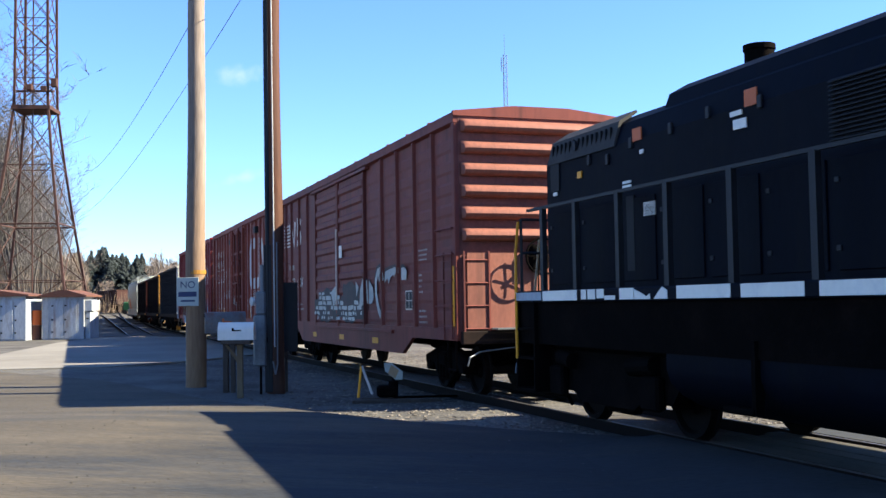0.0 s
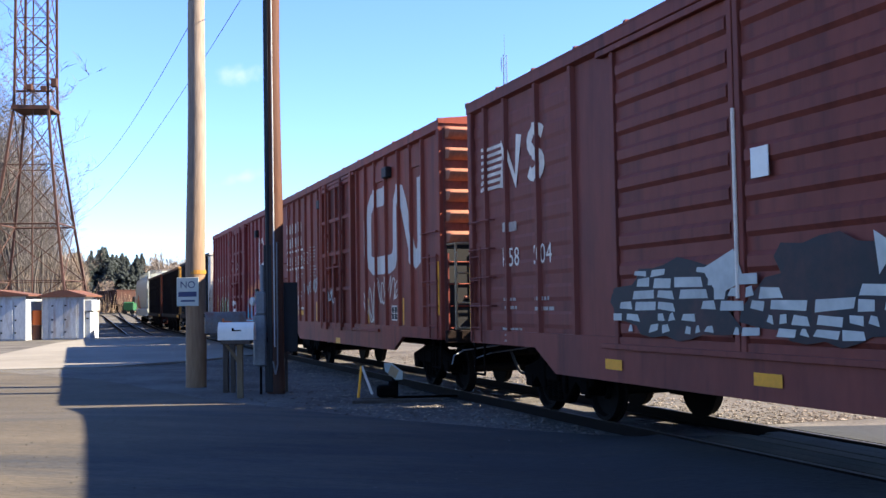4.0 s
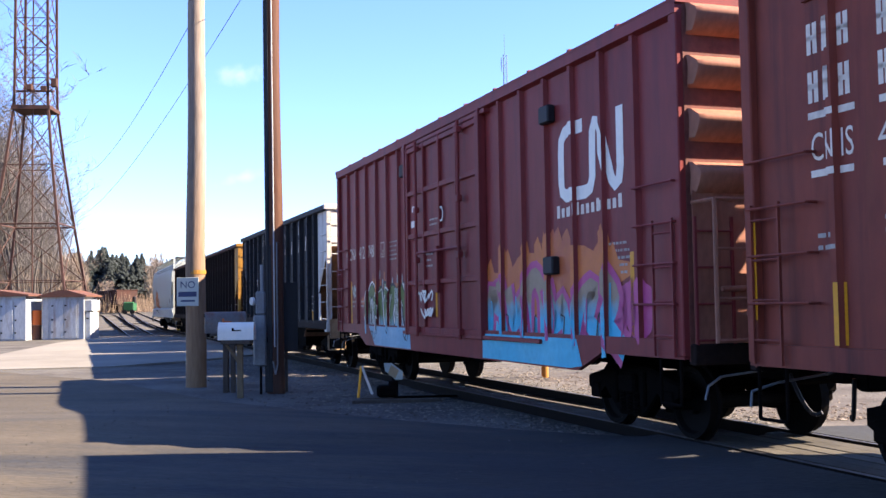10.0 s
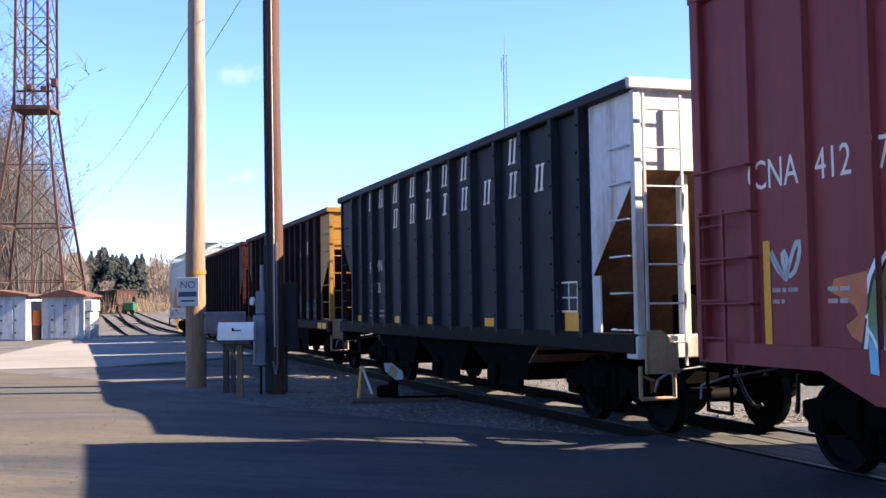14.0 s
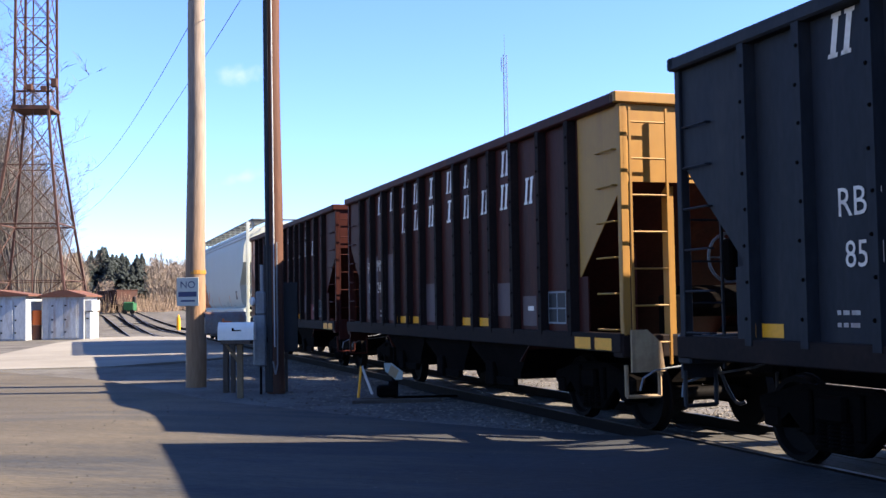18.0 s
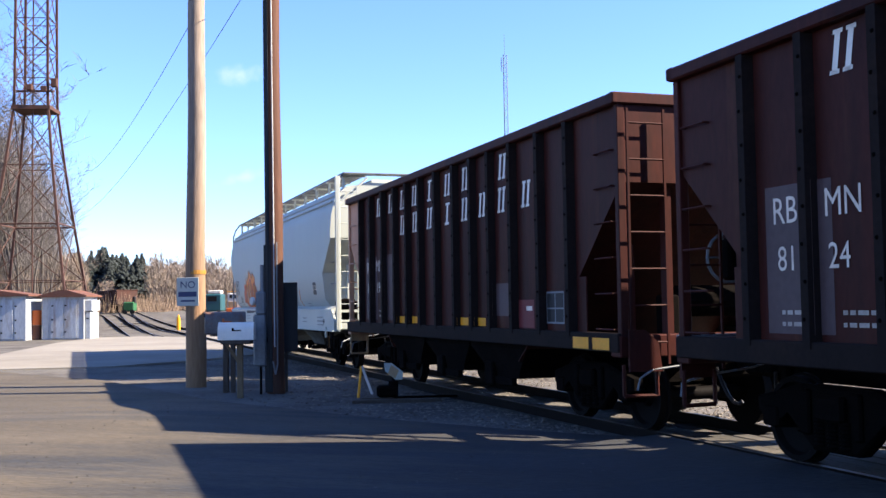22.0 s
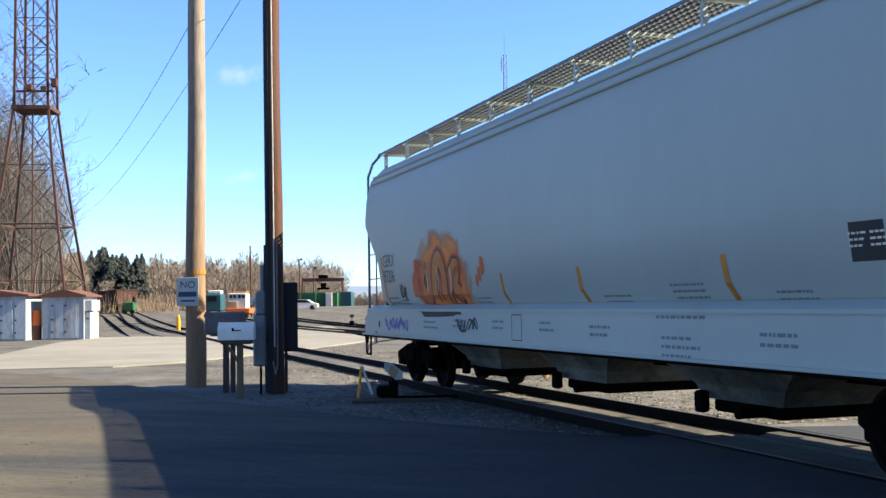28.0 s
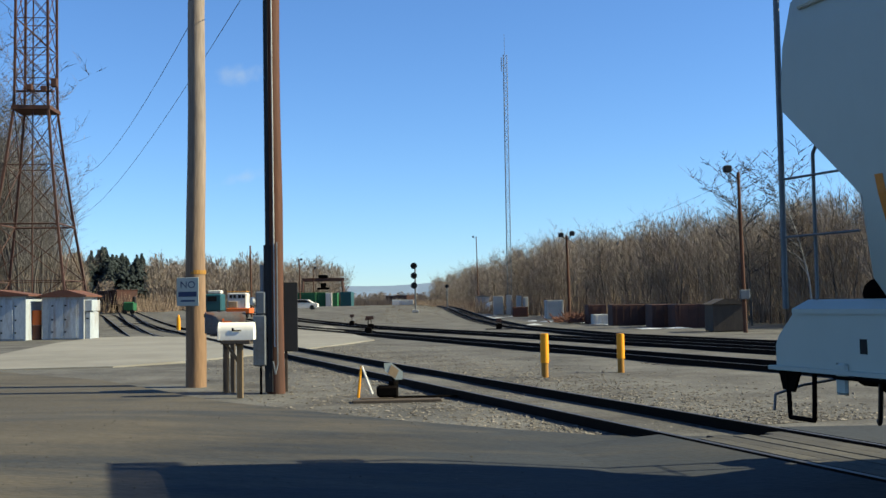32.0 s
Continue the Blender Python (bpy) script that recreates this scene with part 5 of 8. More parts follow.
bars(2.16, 1.45, 0.5, 0.06, 4, carA, B0, spA, seed=8)
reflectors(carA, (15.40,), 1.19, 2.2, spA, base=B0 + 0.075)
reflectors(carA, (0.08,), 1.22, 2.21, spA, base=B0 + 0.075)
for x, w in ((10.8, 0.4), (7.9, 0.42), (4.98, 0.46)):
    paint("reflector", rect(x - w / 2, x + w / 2, 0.80, 0.92), M_safety, carA, B0 + 0.062, (), gap=0.003)
part("placard", Mesh().box(7.78, 8.04, B0 + 0.08, B0 + 0.09, 2.70, 2.98), M_brightwhite, carA, "loose white paper placard", at=None)
part("door_lock_rod", Mesh().rod((8.3, B0 + 0.09, 1.6), (8.3, B0 + 0.09, 3.4), 0.02, n=7), M_whitepaint, carA)
rnd = random.Random(12)
DOORA = spA + [(5.85, 10.75)]
for k, (xa, za, ra, rb) in enumerate(((9.5, 1.58, 1.25, 0.40), (7.0, 1.62, 1.1, 0.46))):
    paint("graffiti_shadow", blob(xa, za, ra, rb, 400 + k, 30, 0.25), M_smoke, carA, B0, DOORA, gap=0.003, lift=0.07, label="dark smoky ground of the graffiti" if k == 0 else "")
for row, (z, hh, lo, hi) in enumerate(((1.26, 0.07, 6.0, 10.7), (1.37, 0.08, 6.1, 10.8), (1.49, 0.09, 6.1, 10.6), (1.61, 0.09, 6.3, 10.3), (1.73, 0.1, 8.3, 10.2), (1.86, 0.06, 8.7, 10.25))):
    x = hi
    while x > lo:
        w = rnd.uniform(0.12, 0.55) * (0.6 if row < 2 else 1.0)
        if rnd.random() < (0.45, 0.6, 0.85, 0.75, 0.8, 0.9)[row]:
            dz = rnd.uniform(-0.02, 0.02)
            paint("graffiti_letter", ([(x - w, z + dz), (x, z + rnd.uniform(-0.02, 0.02)), (x - rnd.uniform(0, 0.06), z + hh), (x - w + rnd.uniform(-0.03, 0.05), z + hh + dz)], [(0, 1, 2, 3)]), M_paleblue, carA, B0, DOORA, gap=0.007, lift=0.07)
        x -= w + rnd.uniform(0.03, 0.12)
lenses = (([(6.11, 1.92), (5.86, 2.17), (5.85, 1.6), (6.19, 1.51)], [(0, 1, 2, 3)]), ([(6.48, 2.12), (6.23, 1.98), (6.43, 1.77)], [(0, 1, 2)]), ([(8.89, 1.9), (8.35, 2.07), (8.19, 1.77), (8.63, 1.63)], [(0, 1, 2, 3)]))
for k, q in enumerate(lenses):
    paint("graffiti_letter", q, M_paleblue, carA, B0, DOORA, gap=0.009, lift=0.07)
loops = ((stroke([(5.75, 2.12), (5.71, 1.9), (5.68, 1.63)], 0.09)), ([(5.55, 2.11), (5.23, 1.95), (5.18, 1.74), (5.32, 1.63), (5.56, 1.61)], [(0, 1, 2, 3, 4)]), stroke([(4.65, 1.36), (4.80, 1.48), (4.9, 1.62), (5.0, 1.84), (5.0, 2.08), (4.86, 2.26), (4.62, 2.31), (4.52, 2.2), (4.48, 2.08)], 0.15), ([(4.35, 2.03), (4.28, 2.26), (3.92, 2.3), (3.92, 2.13), (4.06, 2.0), (4.14, 2.12)], [(0, 1, 2, 3, 4, 5)]), ([(3.92, 2.3), (3.40, 2.32), (3.37, 2.22), (3.46, 2.12), (3.6, 2.21), (3.91, 2.13)], [(0, 1, 2, 3, 4, 5)]), ([(3.17, 2.29), (3.0, 2.3), (2.82, 2.23), (2.85, 2.06), (3.17, 2.06)], [(0, 1, 2, 3, 4)]))
for k, (vs, fs) in enumerate(loops):
    paint("graffiti_shadow", ([(p[0] + 0.05, p[1] + 0.06) for p in vs], fs), M_smoke, carA, B0, spA, gap=0.025)
    paint("graffiti_letter", (vs, fs), M_paleblue, carA, B0, spA, gap=0.029, label="pale looping graffiti letter" if k == 2 else "")
tags(carA, ((2.98, 1.50, 0.4, 0.34),), B0, spA)
brake_wheel(carA, -0.30, 0.15, 2.35, 0.30)
for z in (1.75, 1.66, 1.57):
    part("stencil_bar", Mesh().box(-0.066, -0.0605, -1.0 + 0.1 * (z > 1.6), -0.35, z, z + 0.05), M_whitepaint, carA)
part("end_panel", Mesh().box(-0.06, -0.03, -1.40, 1.40, 1.15, 2.42), M_endbrown, carA, "faded flat lower end panel")

# second boxcar: the pale ribbon emblem
EM = [(3.45, 3.80), (4.35, 3.80), (4.62, 3.75), (4.82, 3.6), (4.86, 3.3), (4.86, 2.7), (4.80, 2.5), (4.55, 2.40), (3.3, 2.40), (3.02, 2.46), (2.88, 2.68), (2.86, 3.3), (2.84, 3.6), (2.70, 3.78), (2.5, 3.74), (2.32, 3.5), (1.95, 2.85), (1.78, 2.55), (1.58, 2.42), (1.36, 2.50), (1.28, 2.75), (1.28, 3.92)]
paint("emblem", stroke(EM, 0.37), M_greyplate, carB, B0, spB, label="large pale grey ribbon emblem")
for x0, x1, z0, z1 in ((3.62, 4.22, 4.12, 4.48), (1.18, 1.72, 4.12, 4.50), (13.6, 14.1, 4.15, 4.5)):
    part("patch_plate", Mesh().box(x0, x1, B0, B0 + 0.03, z0, z1, 0.006), M_boxred2, carB)
for x, z in ((3.3, 4.12), (9.4, 4.05)):
    part("roller_bracket", Mesh().box(x - 0.2, x + 0.12, B0, B0 + 0.13, z, z + 0.22, 0.02), M_black, carB)
reflectors(carB, (0.10, 14.82), 1.40, 2.32, spB, base=B0 + 0.075)
reflectors(carB, (4.94, 2.40, 13.71), 1.2, 1.72, spB)
reflectors(carB, (10.1,), 1.2, 1.7, spB)
paint("reflector", rect(11.78, 12.2, 1.35, 1.47), M_safety, carB, B0, spB, gap=0.006)
paint("reflector", rect(7.3, 7.75, 0.70, 0.83), M_safety, carB, B0 + 0.062, (), gap=0.003)
tags(carB, ((3.2, 1.29, 0.38, 0.27),), B0, spB)
for x0, x1, z in ((13.52, 14.1, 3.68), (12.69, 13.25, 3.66), (11.97, 12.4, 3.66), (13.52, 14.1, 3.26), (12.69, 13.25, 3.26), (11.98, 12.38, 3.26)):
    n = 3 if x1 - x0 > 0.5 else 2
    w = (x1 - x0) / n
    for k in range(n):
        a = x0 + k * w + 0.03
        paint("letter_block", join([rect(a, a + 0.055, z, z + 0.27), rect(a + w - 0.115, a + w - 0.06, z, z + 0.27), rect(a, a + w - 0.06, z + 0.12, z + 0.165)] + ([rect(a, a + w - 0.06, z + 0.225, z + 0.27)] if k % 2 else [])), M_whitepaint, carB, B0, spB)
for x0, x1, z in ((13.5, 14.08, 3.12), (12.64, 13.22, 3.12), (11.79, 12.4, 3.12), (13.53, 14.06, 2.62), (12.64, 13.2, 2.62), (11.76, 12.38, 2.62), (12.6, 13.17, 1.50), (11.76, 12.38, 1.50)):
    paint("rule_line", rect(x0, x1, z, z + 0.06), M_whitepaint, carB, B0, spB)
write("CNIS", 14.06, 2.76, 0.24, carB, B0, spB, squeeze=0.72)
write("413", 13.25, 2.74, 0.26, carB, B0, spB, squeeze=0.92)
write("229", 12.42, 2.74, 0.26, carB, B0, spB, squeeze=0.92)
paint("rule_line", rect(12.72, 12.78, 1.52, 2.62), M_whitepaint, carB, B0, spB)
paint("plate_mark", stroke([(11.15, 2.74), (11.39, 2.74), (11.39, 3.03), (11.15, 3.03)], 0.025, True), M_whitepaint, carB, B0, spB)
write("C", 11.335, 2.78, 0.12, carB, B0, spB)
bars(10.70, 3.12, 0.45, 0.05, 5, carB, B0, spB, seed=9)
bars(10.68, 2.62, 0.5, 0.05, 4, carB, B0, spB, seed=10)
bars(12.36, 2.46, 0.5, 0.05, 2, carB, B0, spB, seed=11)
bars(13.2, 2.2, 0.35, 0.06, 3, carB, B0, spB, seed=12)
bars(12.3, 1.95, 0.3, 0.08, 1, carB, B0, spB, seed=13)
bars(14.0, 2.1, 0.3, 0.06, 2, carB, B0, spB, seed=14)
bars(8.7, 3.1, 0.5, 0.06, 3, carB, B0, [(6.08, 9.04)], seed=15)
tag_scrawl(carB, 11.5, 1.85, 0.5, 0.45, M_paleblue, B0, spB, 3, 0.035, 3)
tag_scrawl(carB, 10.8, 1.85, 0.75, 0.52, M_paleblue, B0, spB, 9, 0.035, 4)
tag_scrawl(carB, 5.3, 1.0, 1.0, 1.2, M_whitepaint, B0, spB, 14, 0.04, 3)
tag_scrawl(carB, 4.3, 1.5, 1.6, 0.75, M_whitepaint, B0, spB, 18, 0.03, 5)
tag_scrawl(carB, 8.5, 1.6, 0.8, 0.5, M_paleblue, B0, [(6.08, 9.04)], 21, 0.04, 3, lift=0.115)
tag_scrawl(carB, 13.0, 1.5, 0.9, 0.5, M_whitepaint, B0, spB, 24, 0.03, 4)
# flat black sheet painted in for the shaded void; the wall behind is closed
part("end_recess", Mesh().box(-0.05, -0.036, -1.47, 1.47, 1.14, 2.6), M_black, carB, "black sheet as the shade of the open lower end behind the brake rigging")
part("end_recess", Mesh().box(-0.05, -0.036, -1.47, 1.47, 1.14, 2.72), M_endrust_sunlit, carD, "rust-stained flat lower end behind the platform")
for car in (carB, carD):
    rig = Mesh()
    rig.rod((-0.16, -0.9, 1.45), (-0.16, 0.9, 1.45), 0.05, n=8).rod((-0.16, -0.3, 1.9), (-0.16, 0.8, 1.95), 0.06, n=8)
    rig.box(-0.22, -0.06, 0.0, 0.3, 1.7, 2.05, 0.03).box(-0.2, -0.06, -0.7, -0.5, 1.3, 2.2, 0.02).rod((-0.14, -1.2, 1.75), (-0.14, 1.2, 1.7), 0.03, n=7)
    part("brake_rigging", rig, M_endrust_sunlit, car)
    rl = Mesh().path([(-0.42, 1.45, 1.16), (-0.42, 1.45, 2.6), (-0.42, 0.5, 2.6), (-0.42, 0.5, 1.16)], 0.024).path([(-0.42, 1.45, 2.1), (-0.42, -1.4, 2.1)], 0.018).path([(-0.42, 1.45, 2.6), (0, 1.45, 2.6)], 0.02).path([(-0.42, 1.45, 1.6), (-0.42, 0.5, 1.6)], 0.018).path([(-0.42, 1.45, 1.18), (-0.42, 0.5, 1.18)], 0.024)
    part("platform_rail", rl, M_tan if car is carB else M_endrust_sunlit, car)

# third boxcar
EM2 = [(1.38 + (x - 1.28) * 0.44, 2.95 + (z - 2.40) * 0.60) for x, z in EM]
paint("emblem", stroke(EM2, 0.17), M_brightwhite, carD, B0, spD, label="small white ribbon emblem")
for k in range(13):
    a = 3.1 - k * 0.138
    paint("letter_block", rect(a - 0.085, a, 2.68, 2.80 if k % 4 else 2.84), M_whitepaint, carD, B0, spD)
write("CNA", 14.2, 2.60, 0.27, carD, B0, spD, squeeze=0.8)
write("412", 13.32, 2.60, 0.27, carD, B0, spD, squeeze=0.8)
write("748", 12.57, 2.60, 0.27, carD, B0, spD, squeeze=0.8)
paint("plate_mark", stroke([(11.32, 2.57), (11.56, 2.57), (11.56, 2.86), (11.32, 2.86)], 0.025, True), M_whitepaint, carD, B0, spD)
write("C", 11.49, 2.60, 0.11, carD, B0, spD)
bars(10.93, 2.82, 0.5, 0.05, 5, carD, B0, spD, seed=20)
bars(1.74, 2.25, 0.55, 0.05, 5, carD, B0, spD, seed=21)
bars(8.6, 2.45, 0.5, 0.06, 3, carD, B0, [(5.72, 9.45)], seed=22)
bars(8.2, 3.05, 0.5, 0.05, 2, carD, B0, [(5.72, 9.45)], seed=23)
bars(13.95, 1.65, 0.25, 0.06, 2, carD, B0, spD, seed=24)
bars(13.2, 1.65, 0.3, 0.06, 2, carD, B0, spD, seed=25)
reflectors(carD, (14.02,), 1.13, 2.12, spD)
reflectors(carD, (1.15,), 1.2, 2.15, spD)
paint("reflector", rect(7.82, 7.92, 1.37, 1.89), M_safety, carD, B0, [(5.72, 9.45)], gap=0.006)
for x0, x1, z0, z1 in ((9.68, 9.94, 3.0, 3.13), (9.02, 9.2, 3.28, 3.39), (9.05, 9.25, 3.0, 3.12)):
    paint("paper_label", rect(x0, x1, z0, z1), M_brightwhite, carD, B0, [(5.72, 9.45)], gap=0.01)
paint("round_mark", stroke(arc(7.5, 3.12, 0.09, 0, 360, 16, 0.12), 0.035), M_brightwhite, carD, B0, [(5.72, 9.45)], gap=0.01, lift=0.085)
spDx = spD + [(5.72, 9.45)]
tag_scrawl(carD, 8.8, 1.6, 0.85, 0.26, M_brightwhite, B0, spDx, 31, 0.045, 4, lift=0.115)
tag_scrawl(carD, 8.6, 1.32, 0.65, 0.24, M_brightwhite, B0, spDx, 33, 0.045, 3, lift=0.115)
tag_scrawl(carD, 13.97, 1.65, 0.38, 0.5, M_paleblue, B0, spD, 35, 0.05, 2)
for x, z in ((3.3, 3.95), (9.75, 4.0), (3.25, 1.95)):
    part("roller_bracket", Mesh().box(x - 0.2, x + 0.1, B0, B0 + 0.12, z, z + 0.24, 0.02), M_black, carD)
# large colourful piece on the front half
rnd = random.Random(55)
fl = [blob(3.65, 1.72, 2.5, 0.56, 4, 40, 0.25)]
for k in range(26):
    x = 1.3 + 4.9 * rnd.random()
    h = 2.1 + 0.30 * rnd.random() + 0.25 * math.exp(-((x - 3.0) / 0.9) ** 2)
    w = rnd.uniform(0.08, 0.2)
    fl.append(([(x - w, 1.9), (x + w, 1.9), (x + w * 0.5 + 0.1, h), (x - 0.02 + 0.06, h + 0.1), (x - w * 0.6, h - 0.12)], [(0, 1, 2, 3, 4)]))
for k, f in enumerate(fl):
    paint("graffiti_flame", f, M_flame, carD, B0, spD, gap=0.0035 + 0.0001 * k, label="orange flame graffiti" if k == 0 else "")
M_cyansand = two_tone("turquoise_to_sand_spray", (0.035, 0.36, 0.50), (0.30, 0.20, 0.12), 1.36, 1.66)
paint("graffiti_base", ([(5.72, 1.13), (2.5, 1.13), (2.35, 0.80), (2.7, 0.76), (5.72, 0.76)], [(0, 1, 2, 3, 4)]), M_cyan, carD, B0 + 0.062, (), gap=0.004)
paint("graffiti_base", join([blob(5.3 - 0.42 * q, 1.16 + 0.05 * math.sin(q * 2.7), 0.34, 0.22 + 0.05 * math.sin(q * 1.9), 600 + q, 16) for q in range(9)]), M_cyan, carD, B0, spD, gap=0.0072, label="turquoise foot of the sprayed letters")
GLYPHS = [[(0.0, 0.0), (-0.08, 0.9), (-0.26, 0.42), (-0.36, 1.0), (-0.52, 0.05)], [(0.0, 0.08), (-0.05, 0.8), (-0.3, 1.0), (-0.5, 0.7), (-0.46, 0.0)],
          [(-0.5, 1.0), (-0.42, 0.3), (-0.14, 0.0), (0.0, 0.5), (-0.2, 0.78)], [(0.0, 0.95), (-0.3, 0.62), (-0.1, 0.3), (-0.52, 0.0)],
          [(0.0, 0.0), (-0.15, 0.62), (-0.5, 0.92), (-0.3, 0.32), (-0.55, 0.1)], [(0.0, 0.9), (-0.2, 0.1), (-0.36, 0.72), (-0.5, 0.0)]]


def wild_letters(car, x, z, w, h, order, fill, edge, under, base, posts, fat, seed):
    """Overlapping sprayed letters without a reading: fat strokes with a dark edge and a bright rim."""
    rnd = random.Random(seed)
    n = len(order)
    for k, g in enumerate(order):
        x0 = x - w * k / n
        tilt = rnd.uniform(-0.12, 0.12)
        pts = [(x0 + p[0] * w / n * 1.7 + tilt * p[1], z + h * (p[1] * rnd.uniform(0.9, 1.05)) + 0.05 * rnd.uniform(-1, 1)) for p in GLYPHS[g]]
        fine = []
        for a, b in zip(pts, pts[1:]):
            fine += [(a[0] + (b[0] - a[0]) * i / 4, a[1] + (b[1] - a[1]) * i / 4) for i in range(4)]
        fine.append(pts[-1])
        for q in range(2):
            fine = [fine[0]] + [((a[0] + 2 * b[0] + c[0]) / 4, (a[1] + 2 * b[1] + c[1]) / 4) for a, b, c in zip(fine, fine[1:], fine[2:])] + [fine[-1]]
        g0 = 0.008 + 0.004 * (k % 2)
        paint("graffiti_rim", stroke(fine, fat * 1.75), under, car, base, posts, gap=g0)
        paint("graffiti_outline", stroke(fine, fat * 1.32), edge, car, base, posts, gap=g0 + 0.0015)
        paint("graffiti_letter", stroke(fine, fat), fill, car, base, posts, gap=g0 + 0.003)


M_oliveblue = two_tone("olive_to_pale_blue_spray", (0.20, 0.42, 0.52), (0.125, 0.165, 0.04), 1.12, 1.42)
wild_letters(carD, 5.55, 1.06, 4.3, 0.92, (0, 5, 1, 5, 4, 3), M_cyansand, M_pink, M_pink, B0, spD, 0.27, 81)
for q in range(14):
    x = 5.45 - 0.31 * q
    paint("graffiti_highlight", stroke([(x, 1.12 + 0.1 * math.sin(q * 3.1)), (x - 0.05, 1.4), (x - 0.02 + 0.08 * math.sin(q), 1.62 + 0.2 * math.sin(q * 2.2))], 0.03), (M_cyan, M_pink, M_blackink)[q % 3], carD, B0, spD, gap=0.0185)
paint("graffiti_edge", join([blob(0.9 + 0.3 * k, 1.5 + 0.2 * math.sin(k * 3), 0.22, 0.34, 70 + k, 14) for k in range(4)]), M_pink, carD, B0, spD, gap=0.006)
# green piece on the rear half
fl = [blob(11.05, 1.45, 1.95, 0.55, 14, 40, 0.2)]
for k in range(16):
    x = 9.4 + 3.4 * rnd.random()
    w = rnd.uniform(0.06, 0.14)
    fl.append(([(x - w, 1.8), (x + w, 1.8), (x + 0.05, 2.0 + 0.3 * rnd.random())], [(0, 1, 2)]))
for k, f in enumerate(fl):
    paint("graffiti_flame", f, M_flame, carD, B0, spD, gap=0.0035 + 0.0001 * k, label="orange halo of the green graffiti" if k == 0 else "")
paint("graffiti_base", join([([(12.7, 1.25), (9.5, 1.25), (9.35, 0.80), (12.0, 0.80)], [(0, 1, 2, 3)])] + [blob(12.3 - 0.5 * k, 1.2, 0.3, 0.25, k, 14) for k in range(6)]), M_skyblue, carD, B0, spD, gap=0.007, label="pale blue lower band of graffiti")
paint("graffiti_base", ([(12.35, 1.15), (9.45, 1.15), (9.4, 0.76), (11.9, 0.76)], [(0, 1, 2, 3)]), M_skyblue, carD, B0 + 0.062, (), gap=0.004)
for k, (xa, xb, zt, zb, lean) in enumerate(((12.80, 11.76, 1.99, 1.02, -0.10), (11.76, 11.30, 1.94, 1.12, 0.03), (11.36, 10.98, 2.03, 1.04, 0.06), (11.06, 10.36, 1.97, 0.96, -0.04), (10.30, 9.66, 1.98, 1.0, 0.0), (9.74, 9.44, 1.93, 1.16, 0.05))):
    for nm, mt, e, gp in (("graffiti_outline", M_blackink, 0.055, 0.0085), ("graffiti_letter", M_oliveblue, 0.0, 0.0105)):
        cols = []
        for i in range(13):
            u = i / 12
            x = xa + e + (xb - xa - 2 * e) * u
            h = (zt + e - zb) * (1 - abs(2 * u - 1) ** 3.2) ** 0.45
            cols.append((x, zb - 0.06 * math.sin(3 * u + k), zb + h * (0.82 + 0.18 * math.sin(3.14 * (0.35 + 0.5 * u)))))
        vs = [p for x, a, b in cols for p in ((x, a), (x + lean * (b - a), b))]
        paint(nm, (vs, [(2 * i, 2 * i + 2, 2 * i + 3, 2 * i + 1) for i in range(12)]), mt, carD, B0, spD, gap=gp + 0.004 * (k % 2))
wild_letters(carD, 12.62, 1.0, 3.05, 0.92, (1, 0, 4, 2, 3), M_oliveblue, M_blackink, M_brightwhite, B0 + 0.006, spD, 0.21, 91)
for q, (pts, w) in enumerate((([(12.5, 1.62), (12.3, 1.4), (12.32, 1.2)], 0.09), ([(12.0, 1.75), (11.96, 1.5), (12.05, 1.3), (11.9, 1.22)], 0.07), ([(11.48, 1.5), (11.46, 1.3), (11.3, 1.1)], 0.09), ([(11.45, 1.05), (11.25, 0.95)], 0.2), ([(10.85, 1.7), (10.84, 1.4), (10.7, 1.2)], 0.1), ([(10.55, 1.5), (10.62, 1.2)], 0.07), ([(10.05, 1.55), (10.02, 1.3), (9.85, 1.12)], 0.1), ([(9.98, 1.0), (9.85, 0.9)], 0.2), ([(9.62, 1.72), (9.6, 1.4)], 0.1))):
    paint("graffiti_shadow", stroke(pts, w), M_blackink, carD, B0, spD, gap=0.0175)
for pts in ([(12.74, 1.45), (12.6, 1.28), (12.5, 1.1), (12.36, 0.95), (12.15, 0.82)], [(12.42, 1.76), (12.34, 1.6), (12.36, 1.45)], [(11.5, 1.55), (11.42, 1.3), (11.28, 1.15)], [(11.02, 2.0), (11.08, 1.75), (11.2, 1.45)], [(10.9, 1.8), (10.85, 1.6)], [(10.66, 1.4), (10.52, 1.2), (10.6, 1.08)], [(10.1, 1.5), (10.08, 1.32), (9.92, 1.1), (9.8, 1.0)], [(9.52, 1.8), (9.6, 1.5), (9.72, 1.3)], [(10.0, 1.98), (9.85, 1.97), (9.72, 1.86)]):
    paint("graffiti_highlight", stroke(pts, 0.028), M_brightwhite, carD, B0, spD, gap=0.019)
for k in range(12):
    paint("graffiti_splash", blob(12.0 - 0.25 * k + 0.1 * math.sin(k * 5), 2.12 + 0.1 * math.sin(k * 2.3), 0.035, 0.10, 300 + k, 10, 0.3), M_paleblue if k % 3 else M_flame, carD, B0, spD, gap=0.008)
tag_scrawl(carD, 9.9, 0.86, 0.3, 0.2, M_blackink, B0 + 0.062, (), 41, 0.025, 2)
tag_scrawl(carD, 12.2, 0.86, 0.3, 0.24, M_blackink, B0 + 0.062, (), 43, 0.02, 2)

